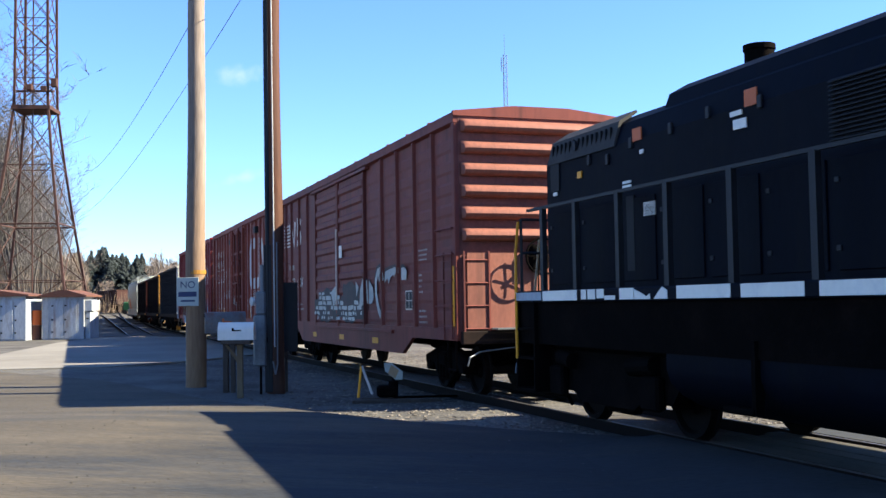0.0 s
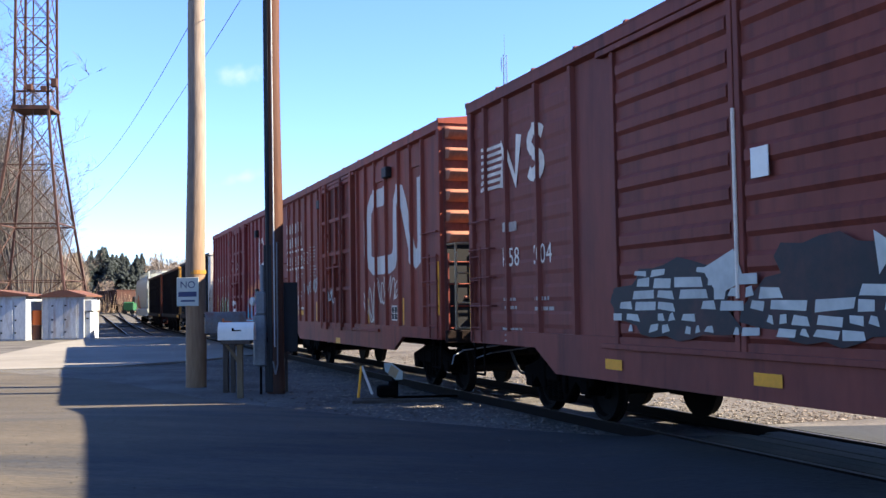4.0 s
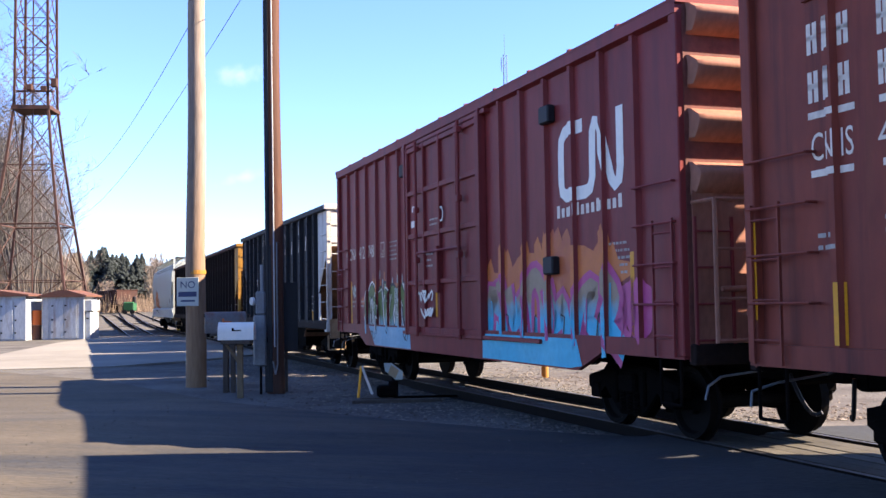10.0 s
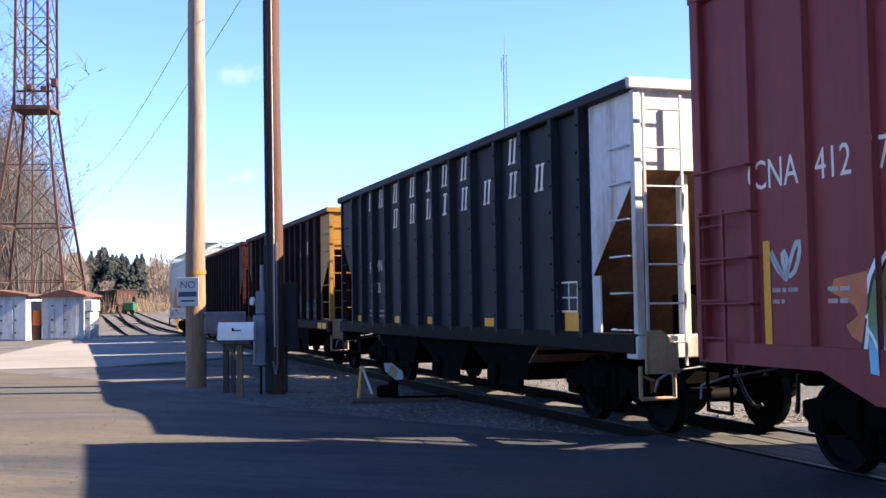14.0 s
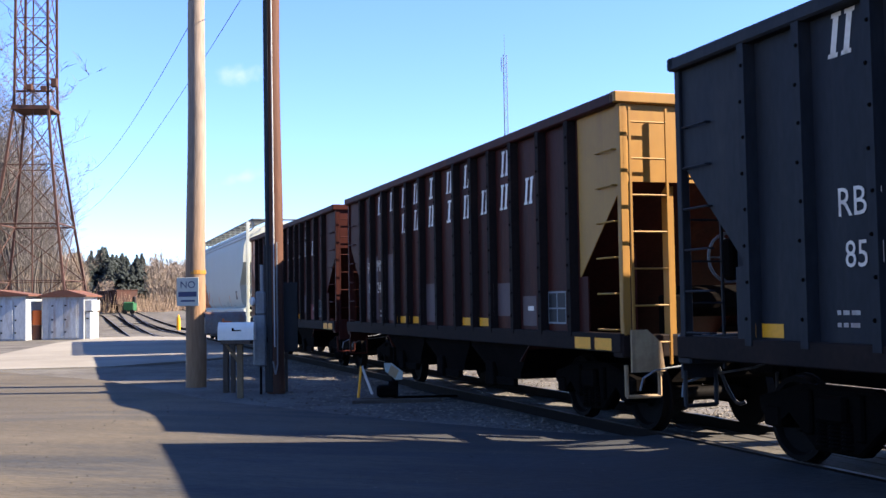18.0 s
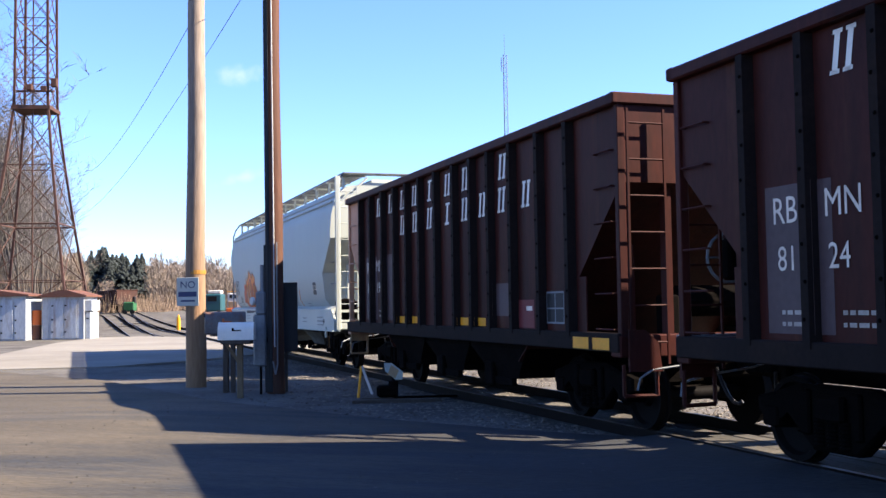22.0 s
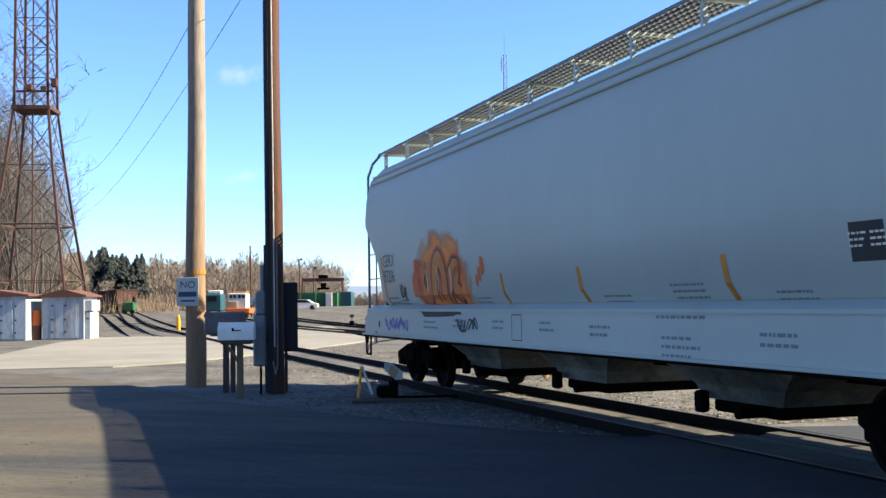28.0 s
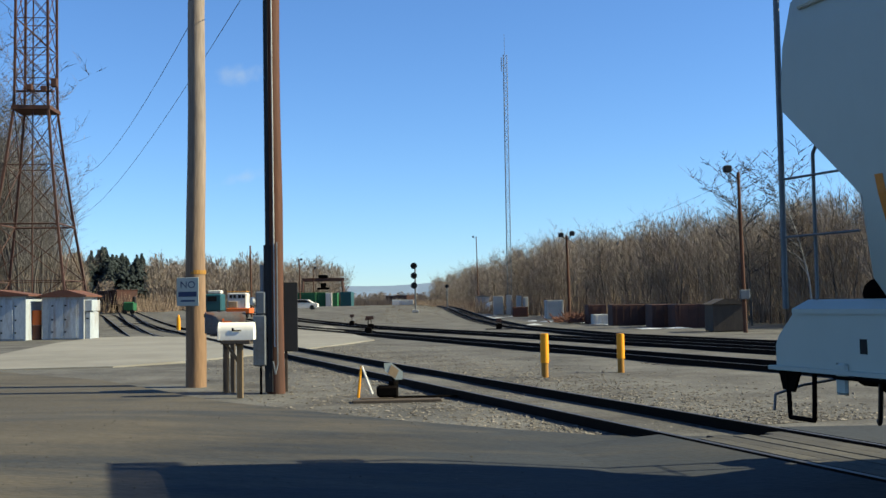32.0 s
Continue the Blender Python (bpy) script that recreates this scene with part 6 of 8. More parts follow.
# the three open hoppers: two rows of slanted marks, one per panel
HB = 1.50
ROW1 = [10.29, 9.41, 8.6, 7.85, 6.96, 6.0, 5.14, 3.55]
ROW2 = [8.62, 7.84, 6.98, 6.02, 5.18, 4.39, 3.6, 2.7]
ROW3 = [11.33, 10.53, 9.5, 8.4, 7.42, 6.55, 5.6, 3.58]
ROW4 = [9.5, 8.4, 7.42, 6.55, 5.6, 4.6, 3.58, 2.65]
for car, sp, r1, r2, dx, dz in ((carG, spG, ROW1, ROW2, 0.04, 0.0), (carH, spH, ROW1, ROW2, 0.09, -0.03), (carE, spE, ROW3, ROW4, 0.04, 0.14)):
    for k, x in enumerate(r1):
        paint("letter_block", slab_mark(x + dx, 3.45 + dz, 0.37, 0.27, k != 4), M_whitepaint if car is carE else M_brightwhite, car, HB, sp)
    for k, x in enumerate(r2):
        paint("letter_block", slab_mark(x + dx, 2.96 + dz, 0.37, 0.27, k != 3), M_whitepaint if car is carE else M_brightwhite, car, HB, sp)
for car, sp, ys in ((carG, spG, (8.75, 7.98, 5.26, 4.5)), (carH, spH, (8.8, 8.0, 5.32, 4.56)), (carE, spE, (12.4, 9.45, 7.4, 4.6))):
    for x in ys:
        paint("reflector", rect(x - 0.19, x + 0.19, 1.24, 1.365), M_safety, car, HB, sp, gap=0.006)
for car in (carG, carH):
    for x in (0.95, 0.42):
        paint("reflector", rect(x - 0.21, x + 0.21, 1.02, 1.16), M_safety, car, HB + 0.10, (), gap=0.004)
paint("reflector", rect(1.52, 1.95, 1.22, 1.46), M_safety, carE, HB, spE, gap=0.006)
for car, sp in ((carG, spG), (carH, spH)):
    for x0, x1, z0, z1 in ((3.35, 3.95, 1.40, 1.88), (9.36, 9.9, 1.28, 2.6), (10.5, 11.4, 1.28, 2.6)):
        paint("paint_patch", rect(x0, x1, z0, z1), M_patch, car, HB, sp, gap=0.003, label="plain repainted patch")
    tags(car, ((2.12, 1.32, 0.52, 0.40),), HB, sp, M_greyink)
paint("paint_patch", rect(6.85, 7.35, 1.28, 1.95), M_patch, carG, HB, spG, gap=0.003)
paint("placard", rect(2.52, 2.98, 1.27, 1.68), M_patch, carG, HB, spG, gap=0.005)
paint("placard", rect(2.54, 3.08, 1.24, 1.63), M_redplate, carH, HB, spH, gap=0.005, label="dull red placard")
for car, sp in ((carG, spG), (carH, spH)):
    paint("placard_mark", rect(2.6, 2.8, 1.48, 1.54), M_whitepaint, car, HB, sp, gap=0.008)
tags(carE, ((2.06, 1.47, 0.48, 0.37),), HB, spE)
for car, sp, num, lead in ((carG, spG, "24", "81"), (carH, spH, "19", "8"), (carE, spE, "06", "85")):
    write("MN", 10.6 if car is not carE else 10.96, 2.28, 0.24, car, HB, sp, squeeze=0.9, gap=0.008)
    write(num, 10.56 if car is not carE else 10.90, 1.84, 0.22, car, HB, sp, squeeze=0.9, gap=0.008)
    write("RB", 11.30 if car is not carE else 11.46, 2.26, 0.24, car, HB, sp, squeeze=0.9, gap=0.008)
    write(lead, 11.24 if car is not carE else 11.38, 1.84, 0.22, car, HB, sp, squeeze=0.9, gap=0.008)
    bars(11.2 if car is not carE else 11.5, 1.45, 0.3, 0.06, 2, car, HB, sp, seed=31)
    bars(10.4 if car is not carE else 10.8, 1.45, 0.5, 0.06, 2, car, HB, sp, seed=32)
# faded panels of the end bays catch light: rivet rows on the white ends
rv = Mesh().rod((0, 0, 0), (0, 0.012, 0), 0.022, 0.014, 8).data("rivet", M_offwhite)
for k in range(17):
    part("rivet", rv, None, carE, at=pose(1.12, HB + 0.012, 1.95 + 0.12 * k))

# covered hopper
M_haloI = sprayed("orange_spray_cloud", (1.15, 0.24, 0.03), (1.3, 0.42, 0.05), 12.72, 1.86, 1.30, 0.92)
paint("graffiti_halo", ([(10.9, 1.52), (14.5, 1.52), (14.5, 2.9), (10.9, 2.9)], [(0, 1, 2, 3)]), M_haloI, carI, skin, (), gap=0.004, label="soft orange sprayed cloud")
wild_letters(carI, 13.75, 1.62, 2.0, 0.76, (2, 1, 4), M_amber, M_blackink, M_redspray, skin, (), 0.26, 15)
paint("graffiti_outline", stroke([(13.75, 1.56), (13.0, 1.53), (12.0, 1.55), (11.75, 1.66)], 0.10), M_blackink, carI, skin, (), gap=0.007)
for k, x in enumerate((13.45, 12.85, 12.2)):
    paint("graffiti_highlight", stroke([(x, 1.8), (x - 0.04, 2.0), (x - 0.02, 2.2)], 0.025), M_brightwhite, carI, skin, (), gap=0.018)
paint("graffiti_letter", join([blob(14.12, 1.93, 0.2, 0.22, 5, 18, 0.1), blob(13.98, 2.24, 0.14, 0.18, 6, 18, 0.1), stroke([(13.88, 2.28), (13.78, 1.9), (13.86, 1.55)], 0.16)]), M_redspray, carI, skin, (), gap=0.012, label="red bulb shapes of the graffiti")
for k, (x, z, r) in enumerate(((10.72, 2.18, 0.09), (10.86, 2.05, 0.075), (10.99, 1.95, 0.06))):
    paint("graffiti_dot", blob(x, z, r, r * 1.6, k, 16, 0.05), M_redspray, carI, skin, (), gap=0.006)
write("GBRX", 16.16, 2.34, 0.25, carI, skin, (), M_blackink, 0.88)
write("97206", 16.16, 2.03, 0.25, carI, skin, (), M_blackink, 0.80)
bars(16.0, 1.70, 0.75, 0.055, 2, carI, skin, (), M_greyink, 51)
for x in (16.08, 9.94, 7.41, 4.26):
    h, lean = (2.55, 0.2) if x > 16 else (2.03, 0.06)
    paint("reflector", ([(x - 0.045, 1.58), (x + 0.045, 1.58), (x + 0.045 + lean, h), (x - 0.045 + lean, h)], [(0, 1, 2, 3)]), M_strip, carI, skin, (), gap=0.004, label="faded orange reflective strip")
for x, z, w, n, s in ((5.35, 1.74, 0.75, 3, 1), (6.96, 1.64, 0.6, 2, 2), (3.62, 1.64, 0.6, 2, 3), (11.2, 1.66, 0.7, 2, 5), (15.3, 1.66, 0.6, 2, 6)):
    bars(x, z, w, 0.04, n, carI, skin, (), M_greyink, 60 + s)
SB = 1.56
for x, z, w, n, s in ((5.55, 1.40, 1.0, 1, 1), (5.45, 1.18, 0.8, 3, 2), (7.12, 1.27, 0.6, 2, 3), (3.72, 1.25, 0.6, 2, 4), (1.9, 1.28, 0.8, 3, 5), (12.05, 1.3, 0.6, 2, 6), (8.6, 1.3, 0.5, 2, 7), (13.6, 1.26, 0.8, 2, 8), (10.3, 1.3, 0.5, 2, 9)):
    bars(x, z, w, 0.055, n, carI, SB, (), M_greyink, 80 + s)
paint("graffiti_shadow", blob(12.75, 1.43, 1.05, 0.065, 500, 30, 0.2), M_smoke, carI, SB, (), gap=0.004)
tag_scrawl(carI, 16.15, 1.08, 1.55, 0.28, M_violet, SB, (), 71, 0.06, 7)
tag_scrawl(carI, 11.9, 1.1, 0.95, 0.3, M_blackink, SB, (), 73, 0.035, 5)
tag_scrawl(carI, 15.2, 1.6, 0.4, 0.45, M_blackink, skin, (), 75, 0.03, 3)
paint("stencil_outline", stroke([(9.2, 1.06), (9.55, 1.06), (9.55, 1.42), (9.2, 1.42)], 0.02, True), M_blackink, carI, SB, ())
for x in (2.05,):
    paint("stencil_panel", rect(x + 0.06, x + 0.46, 1.88, 2.2), M_blackink, carI, skin, (), gap=0.004, label="black stencil panel with white print")
    bars(x + 0.47, 2.1, 0.2, 0.03, 3, carI, lambda z: skin(z) + 0.004, (), M_whitepaint, 91)
    bars(x + 0.22, 2.1, 0.2, 0.03, 3, carI, lambda z: skin(z) + 0.004, (), M_whitepaint, 92)
part("train_pipe", Mesh().path([(0.9, 1.645, 0.945), (5.0, 1.645, 0.95), (12.0, 1.645, 0.94), (16.8, 1.645, 0.945)], 0.016, 6), M_steel, carI)


# ---- ground ----
def smooth(a):
    a = max(0.0, min(1.0, a))
    return a * a * (3 - 2 * a)


def ground_z(x, y):
    far = 1.55 * smooth((y - 75) / 110) * smooth((6 - x) / 12)
    if y > 30:
        far += 3.6 * smooth((x - (30 - 0.155 * (y - 60))) / 22)
    return far + (0.035 * noise.noise(Vector((x * 0.22, y * 0.22, 0))) - 0.03 if 8 < y < 120 else 0)


def sheet(name, xs, ys, height, material):
    mb = Mesh()
    nx = len(xs)
    mb.v = [(x, y, height(x, y)) for y in ys for x in xs]
    mb.f = [(j * nx + i, j * nx + i + 1, (j + 1) * nx + i + 1, (j + 1) * nx + i) for j in range(len(ys) - 1) for i in range(nx - 1)]
    return part(name, mb, material, smooth=True)


gx = [-2500, -900, -400, -200, -120, -80] + [-60 + 2.0 * i for i in range(51)] + [50, 70, 100, 160, 300, 700, 2500]
gy = [-800, -200, -60, -20, -5] + [0.8 * i for i in range(60)] + [49 + 3 * i for i in range(30)] + [142, 155, 170, 190, 215, 250, 300, 380, 500, 800, 1500, 3500]
tagged(sheet("ground", gx, gy, ground_z, M_gravel), "grey-brown gravel yard ground", "ground", kind="structure")


def lot_z(x, y):
    """The paved lot climbs gently away from the rails, towards the camera's side."""
    return min(0.32, 0.05 * max(0.0, 2.0 - x)) * smooth((20 - y) / 7) + 0.03 * smooth((13.5 - y) / 5) * smooth((3.5 - x) / 3) + 0.012 * noise.noise(Vector((x * 0.35, y * 0.35, 3)))


def slab(name, poly, z, material, label, shape=None, thick=0.08):
    """A paved area; cut finely where it follows the shape of the ground."""
    bm = bmesh.new()
    bm.faces.new([bm.verts.new((x, y, 0)) for x, y in poly])
    if shape:
        for k in range(-16, 15):
            bmesh.ops.bisect_plane(bm, geom=bm.verts[:] + bm.edges[:] + bm.faces[:], plane_co=(k, 0, 0), plane_no=(1, 0, 0))
        for k in range(3, 32):
            bmesh.ops.bisect_plane(bm, geom=bm.verts[:] + bm.edges[:] + bm.faces[:], plane_co=(0, k, 0), plane_no=(0, 1, 0))
    for v in bm.verts:
        v.co.z = z + (shape(v.co.x, v.co.y) if shape else 0)
    low = bmesh.ops.extrude_face_region(bm, geom=bm.faces[:])
    for v in low["geom"]:
        if isinstance(v, bmesh.types.BMVert):
            v.co.z -= thick
    bmesh.ops.recalc_face_normals(bm, faces=bm.faces[:])
    me = bpy.data.meshes.new(name)
    bm.to_mesh(me)
    bm.free()
    me.materials.append(material)
    return tagged(part(name, me, None), label, "road", kind="structure")


slab("road_lot", [(-60, -30), (30, -30), (30, 8), (14.0, 10.3), (5.2, 13.1), (2.5, 13.45), (0.8, 14.0), (-0.7, 14.75), (-1.9, 16.0), (-4.4, 19.8), (-6.2, 22.6), (-8.2, 25.6), (-12.3, 29.6), (-20, 34), (-60, 50)],
     0.014, M_lot, "dusty tan asphalt lot with worn wheel tracks", lot_z)
slab("road_lane", [(-60, 51), (-20.0, 36.0), (-12.9, 31.0), (-9.8, 31.6), (-8.2, 34.2), (-6.0, 40.0), (-3.4, 52.0), (-5.2, 62), (-6.4, 69), (-9.3, 88), (-12.0, 86.0), (-13.5, 72), (-15.0, 62.0), (-18.5, 65.0), (-20.9, 63.5), (-19.8, 54.5), (-17.3, 41.6), (-60, 60)],
     0.022, M_road, "pale grey dusty paved lane")


# ---- tracks ----
def rail_mesh(name, pts, lat, material, w, z0, z1):
    """A bar along a polyline, offset sideways by lat."""
    mb = Mesh()
    rings = []
    for i, p in enumerate(pts):
        a, b = pts[max(i - 1, 0)], pts[min(i + 1, len(pts) - 1)]
        d = Vector((b[0] - a[0], b[1] - a[1])).normalized()
        k = Vector((d.y, -d.x))
        c = Vector((p[0], p[1])) + k * lat
        zz = p[2]
        ring = [(-w, z0), (w, z0), (w, z1), (-w, z1)]
        rings.append([(c.x + k.x * u, c.y + k.y * u, zz + z) for u, z in ring])
    mb.loft(rings)
    return mb


def track(name, pts, label, tie_parts=(0, 0), buried=False):
    top = new(name)
    tagged(top, label, "railway track", kind="structure")
    for lat in (-0.7525, 0.7525):
        r = part("rail", rail_mesh("rail", pts, lat, M_rail, 0.012, -0.05, 0.085), M_rail, top)
        part("rail_foot", rail_mesh("rail_foot", pts, lat, M_rail, 0.07, -0.06, -0.035), M_rail, r)
        part("rail_side", rail_mesh("rail_side", pts, lat, M_rail, 0.036, 0.075, 0.1175), M_rail, r)
        part("rail_head", rail_mesh("rail_head", pts, lat, M_head, 0.033, 0.112, 0.12), M_head, r, "polished steel running surface")
    # ties: single ones in the near stretch, one joined row beyond it
    tm = Mesh().box(-0.115, 0.115, -1.3, 1.3, -0.15, -0.045, 0.012)
    td = tm.data("tie", M_tie)
    rest = Mesh()
    rnd = random.Random(name)
    run = 0.0
    for (a, b) in zip(pts, pts[1:]):
        va, vb = Vector(a), Vector(b)
        ln = (vb - va).length
        ang = math.degrees(math.atan2(vb.y - va.y, vb.x - va.x))
        k = 0.0
        while k < ln:
            p = va.lerp(vb, k / ln)
            m = pose(p.x, p.y, p.z + rnd.uniform(-0.008, 0.008), 0, 0, ang + rnd.uniform(-1.2, 1.2))
            if tie_parts[0] <= run + k <= tie_parts[1]:
                part("tie", td, None, top, at=m)
            elif run + k < 160:
                q = Mesh().box(-0.115, 0.115, -1.3, 1.3, -0.15, -0.045).move(m)
                rest.add(q.v, q.f)
            k += 0.53 if not buried else 999
        run += ln
    if rest.v:
        tagged(part("tie_row", rest, M_tie, top), kind="stuff")
    return top


def line(lat, s0, s1, step=8.0):
    n = int((s1 - s0) / step)
    out = []
    for i in range(n + 1):
        x, y, _ = on_track(s0 + (s1 - s0) * i / n, lat)
        far = 1.55 * smooth((y - 75) / 110) * smooth((6 - x) / 12)
        out.append((x, y, far))
    return out


track("track_main", line(0, -40, 420), "main railway track with polished rails on dark ties", (36, 100))
def track_bed(name, pts, label):
    tagged(part(name, rail_mesh(name, pts, 0.0, M_bed, 1.35, -0.14, -0.075), M_bed), label, "track bed", kind="structure")


track_bed("trackbed_second", line(8.9, -30, 330), "dark oily ballast under the second track")
track_bed("trackbed_third", line(13.8, -30, 330), "dark oily ballast under the third track")
track("track_second", line(8.9, -30, 330), "second yard track beside the main line")
track("track_third", line(13.8, -30, 330), "third yard track with dark rails")
curve_pts = [(30, 10), (21, 24), (13.6, 36), (8.2, 52), (5.2, 73), (3.7, 105), (2.0, 160), (0, 215), (-5, 300)]
track("track_curved", [(x, y, 1.2 * smooth((y - 75) / 140)) for x, y in curve_pts], "curving yard track leading to the distant woods")
track_bed("trackbed_curved", [(x, y, 1.2 * smooth((y - 75) / 140)) for x, y in curve_pts], "dark oily ballast under the curving track")
track("track_left", [(-13.9, 54.5, -0.13), (-18.3, 65, -0.12), (-28.5, 95, 0.20), (-40, 128, 0.75), (-52, 160, 1.18)], "yard siding behind the sheds", (999, 999), True)
track("track_left_inner", [(-13.4, 58, -0.13), (-16.7, 66, -0.12), (-21.6, 79, -0.10), (-29.8, 103, 0.33), (-43, 144, 1.05), (-54, 178, 1.38)], "yard siding in dirty gravel", (999, 999), True)

# crossing planks beside the rails
for lat in (-0.52, -0.26, 0.0, 0.26, 0.52):
    px, py, _ = on_track(6.7 + 0.15 * math.sin(lat * 17), lat)
    pl = part("crossing_plank", Mesh().box(-4.2, 4.2, -0.122, 0.122, -0.1, 0.105 + 0.004 * math.sin(lat * 9), 0.012), M_plank, at=pose(px, py, 0, 0, 0, TURN))
    tagged(pl, "weathered tan timber crossing plank between the rails", "crossing plank", "planks of the level crossing", "structure")
for lat0, lat1, zz in ((-3.6, -0.86, 1), (0.86, 4.0, -1)):
    mb = Mesh()
    a0, a1 = 2.6, 11.3
    lo, hi = (-0.02, 0.10) if zz > 0 else (0.10, -0.02)
    c = [on_track(a0, lat0, lo), on_track(a1, lat0, lo), on_track(a1, lat1, hi), on_track(a0, lat1, hi)]
    mb.loft([[(p[0], p[1], -0.08) for p in c], [(p[0], p[1], p[2] + 0.012) for p in c]])
    tagged(part("road_ramp", mb, M_lot), "tan dusty asphalt ramp up to the rails", "road", kind="structure")

# ballast stones along the near track
rnd = random.Random(11)
stones = Mesh()
oct_v = [(1, 0, 0), (0, 1, 0), (-1, 0, 0), (0, -1, 0), (0, 0, 1), (0, 0, -1)]
oct_f = [(0, 1, 4), (1, 2, 4), (2, 3, 4), (3, 0, 4), (1, 0, 5), (2, 1, 5), (3, 2, 5), (0, 3, 5)]
for k in range(30000):
    s = 12.6 + 48 * rnd.random() ** 1.6
    lat = rnd.gauss(0, 1) * 2.4 + 0.4
    if lat < -4.6:
        continue
    if abs(abs(lat) - 0.7525) < 0.1:
        continue
    r = 0.011 + 0.034 * rnd.random() ** 3
    x, y, _ = on_track(s, lat)
    a = rnd.uniform(0, 6.28)
    ca, sa = math.cos(a), math.sin(a)
    hx, hy, hz = r * rnd.uniform(0.7, 1.4), r * rnd.uniform(0.7, 1.3), r * rnd.uniform(0.35, 0.6)
    z = (-0.045 if abs(lat) < 0.7 else ground_z(x, y)) + hz * 0.35
    stones.add([(x + hx * p[0] * ca - hy * p[1] * sa, y + hx * p[0] * sa + hy * p[1] * ca, z + hz * p[2]) for p in oct_v], oct_f)
tagged(part("ballast", stones, M_ballast), "loose grey ballast stones beside the rails", "gravel", kind="stuff")


grit = Mesh()
for k in range(2600):
    y = 6.5 + 17 * rnd.random()
    x = -0.42 * y + (0.42 * y + 3.2) * rnd.random()
    if (x * 0.944 + y * 0.328 - 7.49) > -1.2 or y > 15.0 - 1.1 * x:
        continue
    r = 0.003 + 0.012 * rnd.random() ** 4
    z = lot_z(x, y) + 0.014 + r * 0.2
    a = rnd.uniform(0, 6.28)
    ca, sa = math.cos(a), math.sin(a)
    hx, hy, hz = r * rnd.uniform(0.8, 1.5), r, r * rnd.uniform(0.4, 0.7)
    grit.add([(x + hx * p[0] * ca - hy * p[1] * sa, y + hx * p[0] * sa + hy * p[1] * ca, z + hz * p[2]) for p in oct_v], oct_f)
tagged(part("grit", grit, M_gravel), "scattered grit and pebbles on the asphalt", "gravel", kind="stuff")


# ---- poles and posts beside the track ----
def utility_pole(x, y, h, r0, r1, mat, label, lean=0.0):
    top = thing("utility_pole", pose(x, y, 0, 0, lean, 0), label, "utility pole")
    mb = Mesh()
    rings = []
    n, m = 20, 12
    rnd = random.Random(int(x * 10))
    for k in range(m + 1):
        z = -0.3 + (h + 0.3) * k / m
        r = r0 + (r1 - r0) * k / m
        ox, oy = 0.012 * math.sin(k * 1.3 + x), 0.012 * math.cos(k * 0.9)
        rings.append([(ox + r * (1 + rnd.uniform(-0.015, 0.015)) * math.cos(2 * math.pi * i / n), oy + r * math.sin(2 * math.pi * i / n), z) for i in range(n)])
    mb.loft(rings)
    part("shaft", mb, mat, top, smooth=True)
    return top


p1 = utility_pole(-5.45, 23.4, 12.5, 0.225, 0.165, M_pole1, "tall pale round wooden utility pole in gravel", 0.35)
part("tag_band", Mesh().rod((0, 0, 2.44), (0, 0, 2.53), 0.221, 0.221, 20), M_yellow, p1, "faded yellow tag band")
p2 = utility_pole(-3.40, 21.55, 12.0, 0.185, 0.15, M_pole2, "dark creosoted wooden utility pole with conduits", -0.35)
# thick black rod added as the dark band of the pole's shaded left side
cd = Mesh()
cd.path([(-0.11, -0.145, 0.3), (-0.11, -0.145, 3.0), (-0.09, -0.120, 12)], 0.05, 8)
part("conduit", cd, M_black, p2, "black rod as the shaded left side of the pole")
cd = Mesh().path([(0.015, -0.192, 0.9), (0.02, -0.19, 3.1), (0.03, -0.165, 12)], 0.014, 8)
part("conduit", cd, M_concrete, p2, "pale plastic conduit")
cd = Mesh().path([(-0.02, -0.215, 0.62), (0.03, -0.24, 0.36), (0.07, -0.2, 0.55), (0.08, -0.2, 3.0)], 0.016, 6)
part("service_cable", cd, M_galv, p2, "grey looping cable")
part("guard_board", Mesh().box(-0.19, -0.03, -0.185, -0.12, 0.0, 2.95, 0.01), M_black, p2, "black cable guard")
mt = thing("meter_cabinet", pose(-3.66, 21.42, 0), "blue-grey electric meter cabinet strapped to the pole", "electric meter")
part("cabinet_body", Mesh().box(-0.16, 0.10, -0.1, 0.1, 0.52, 1.55, 0.03), M_galv, mt)
part("meter_base", Mesh().box(-0.11, 0.09, -0.09, 0.09, 1.55, 2.02, 0.03), M_galv, mt)
part("meter_glass", Mesh().rod((-0.16, -0.02, 1.82), (-0.2, -0.05, 1.82), 0.09, 0.08, 14), M_concrete, mt)
part("riser_pipe", Mesh().rod((0.02, 0, 2.0), (0.02, 0, 2.55), 0.05, n=10), M_galv, mt)
part("ground_pipe", Mesh().rod((-0.02, 0, -0.1), (-0.02, 0, 0.53), 0.025, n=8), M_steel, mt)
part("hinge", Mesh().box(0.10, 0.13, -0.06, 0.06, 1.0, 1.1), M_steel, mt)
pn = thing("notice_board", pose(-3.16, 21.95, 0, 0, 0, 8), "black sheet board fixed behind the dark pole", "board")
part("board_sheet", Mesh().box(-0.16, 0.15, -0.02, 0.02, 0.78, 2.2, 0.008), M_black, pn)
part("board_post", Mesh().box(-0.12, -0.06, 0.02, 0.08, -0.1, 2.1, 0.005), M_darkwood, pn)

sg = thing("warning_sign", pose(-5.56, 23.195, 0, 0, 0, -3), "small pale blue-white no trespassing sign on the pole", "sign")
part("sign_plate", Mesh().box(-0.25, 0.235, -0.012, 0.0, 1.75, 2.37, 0.004), M_covwhite, sg)


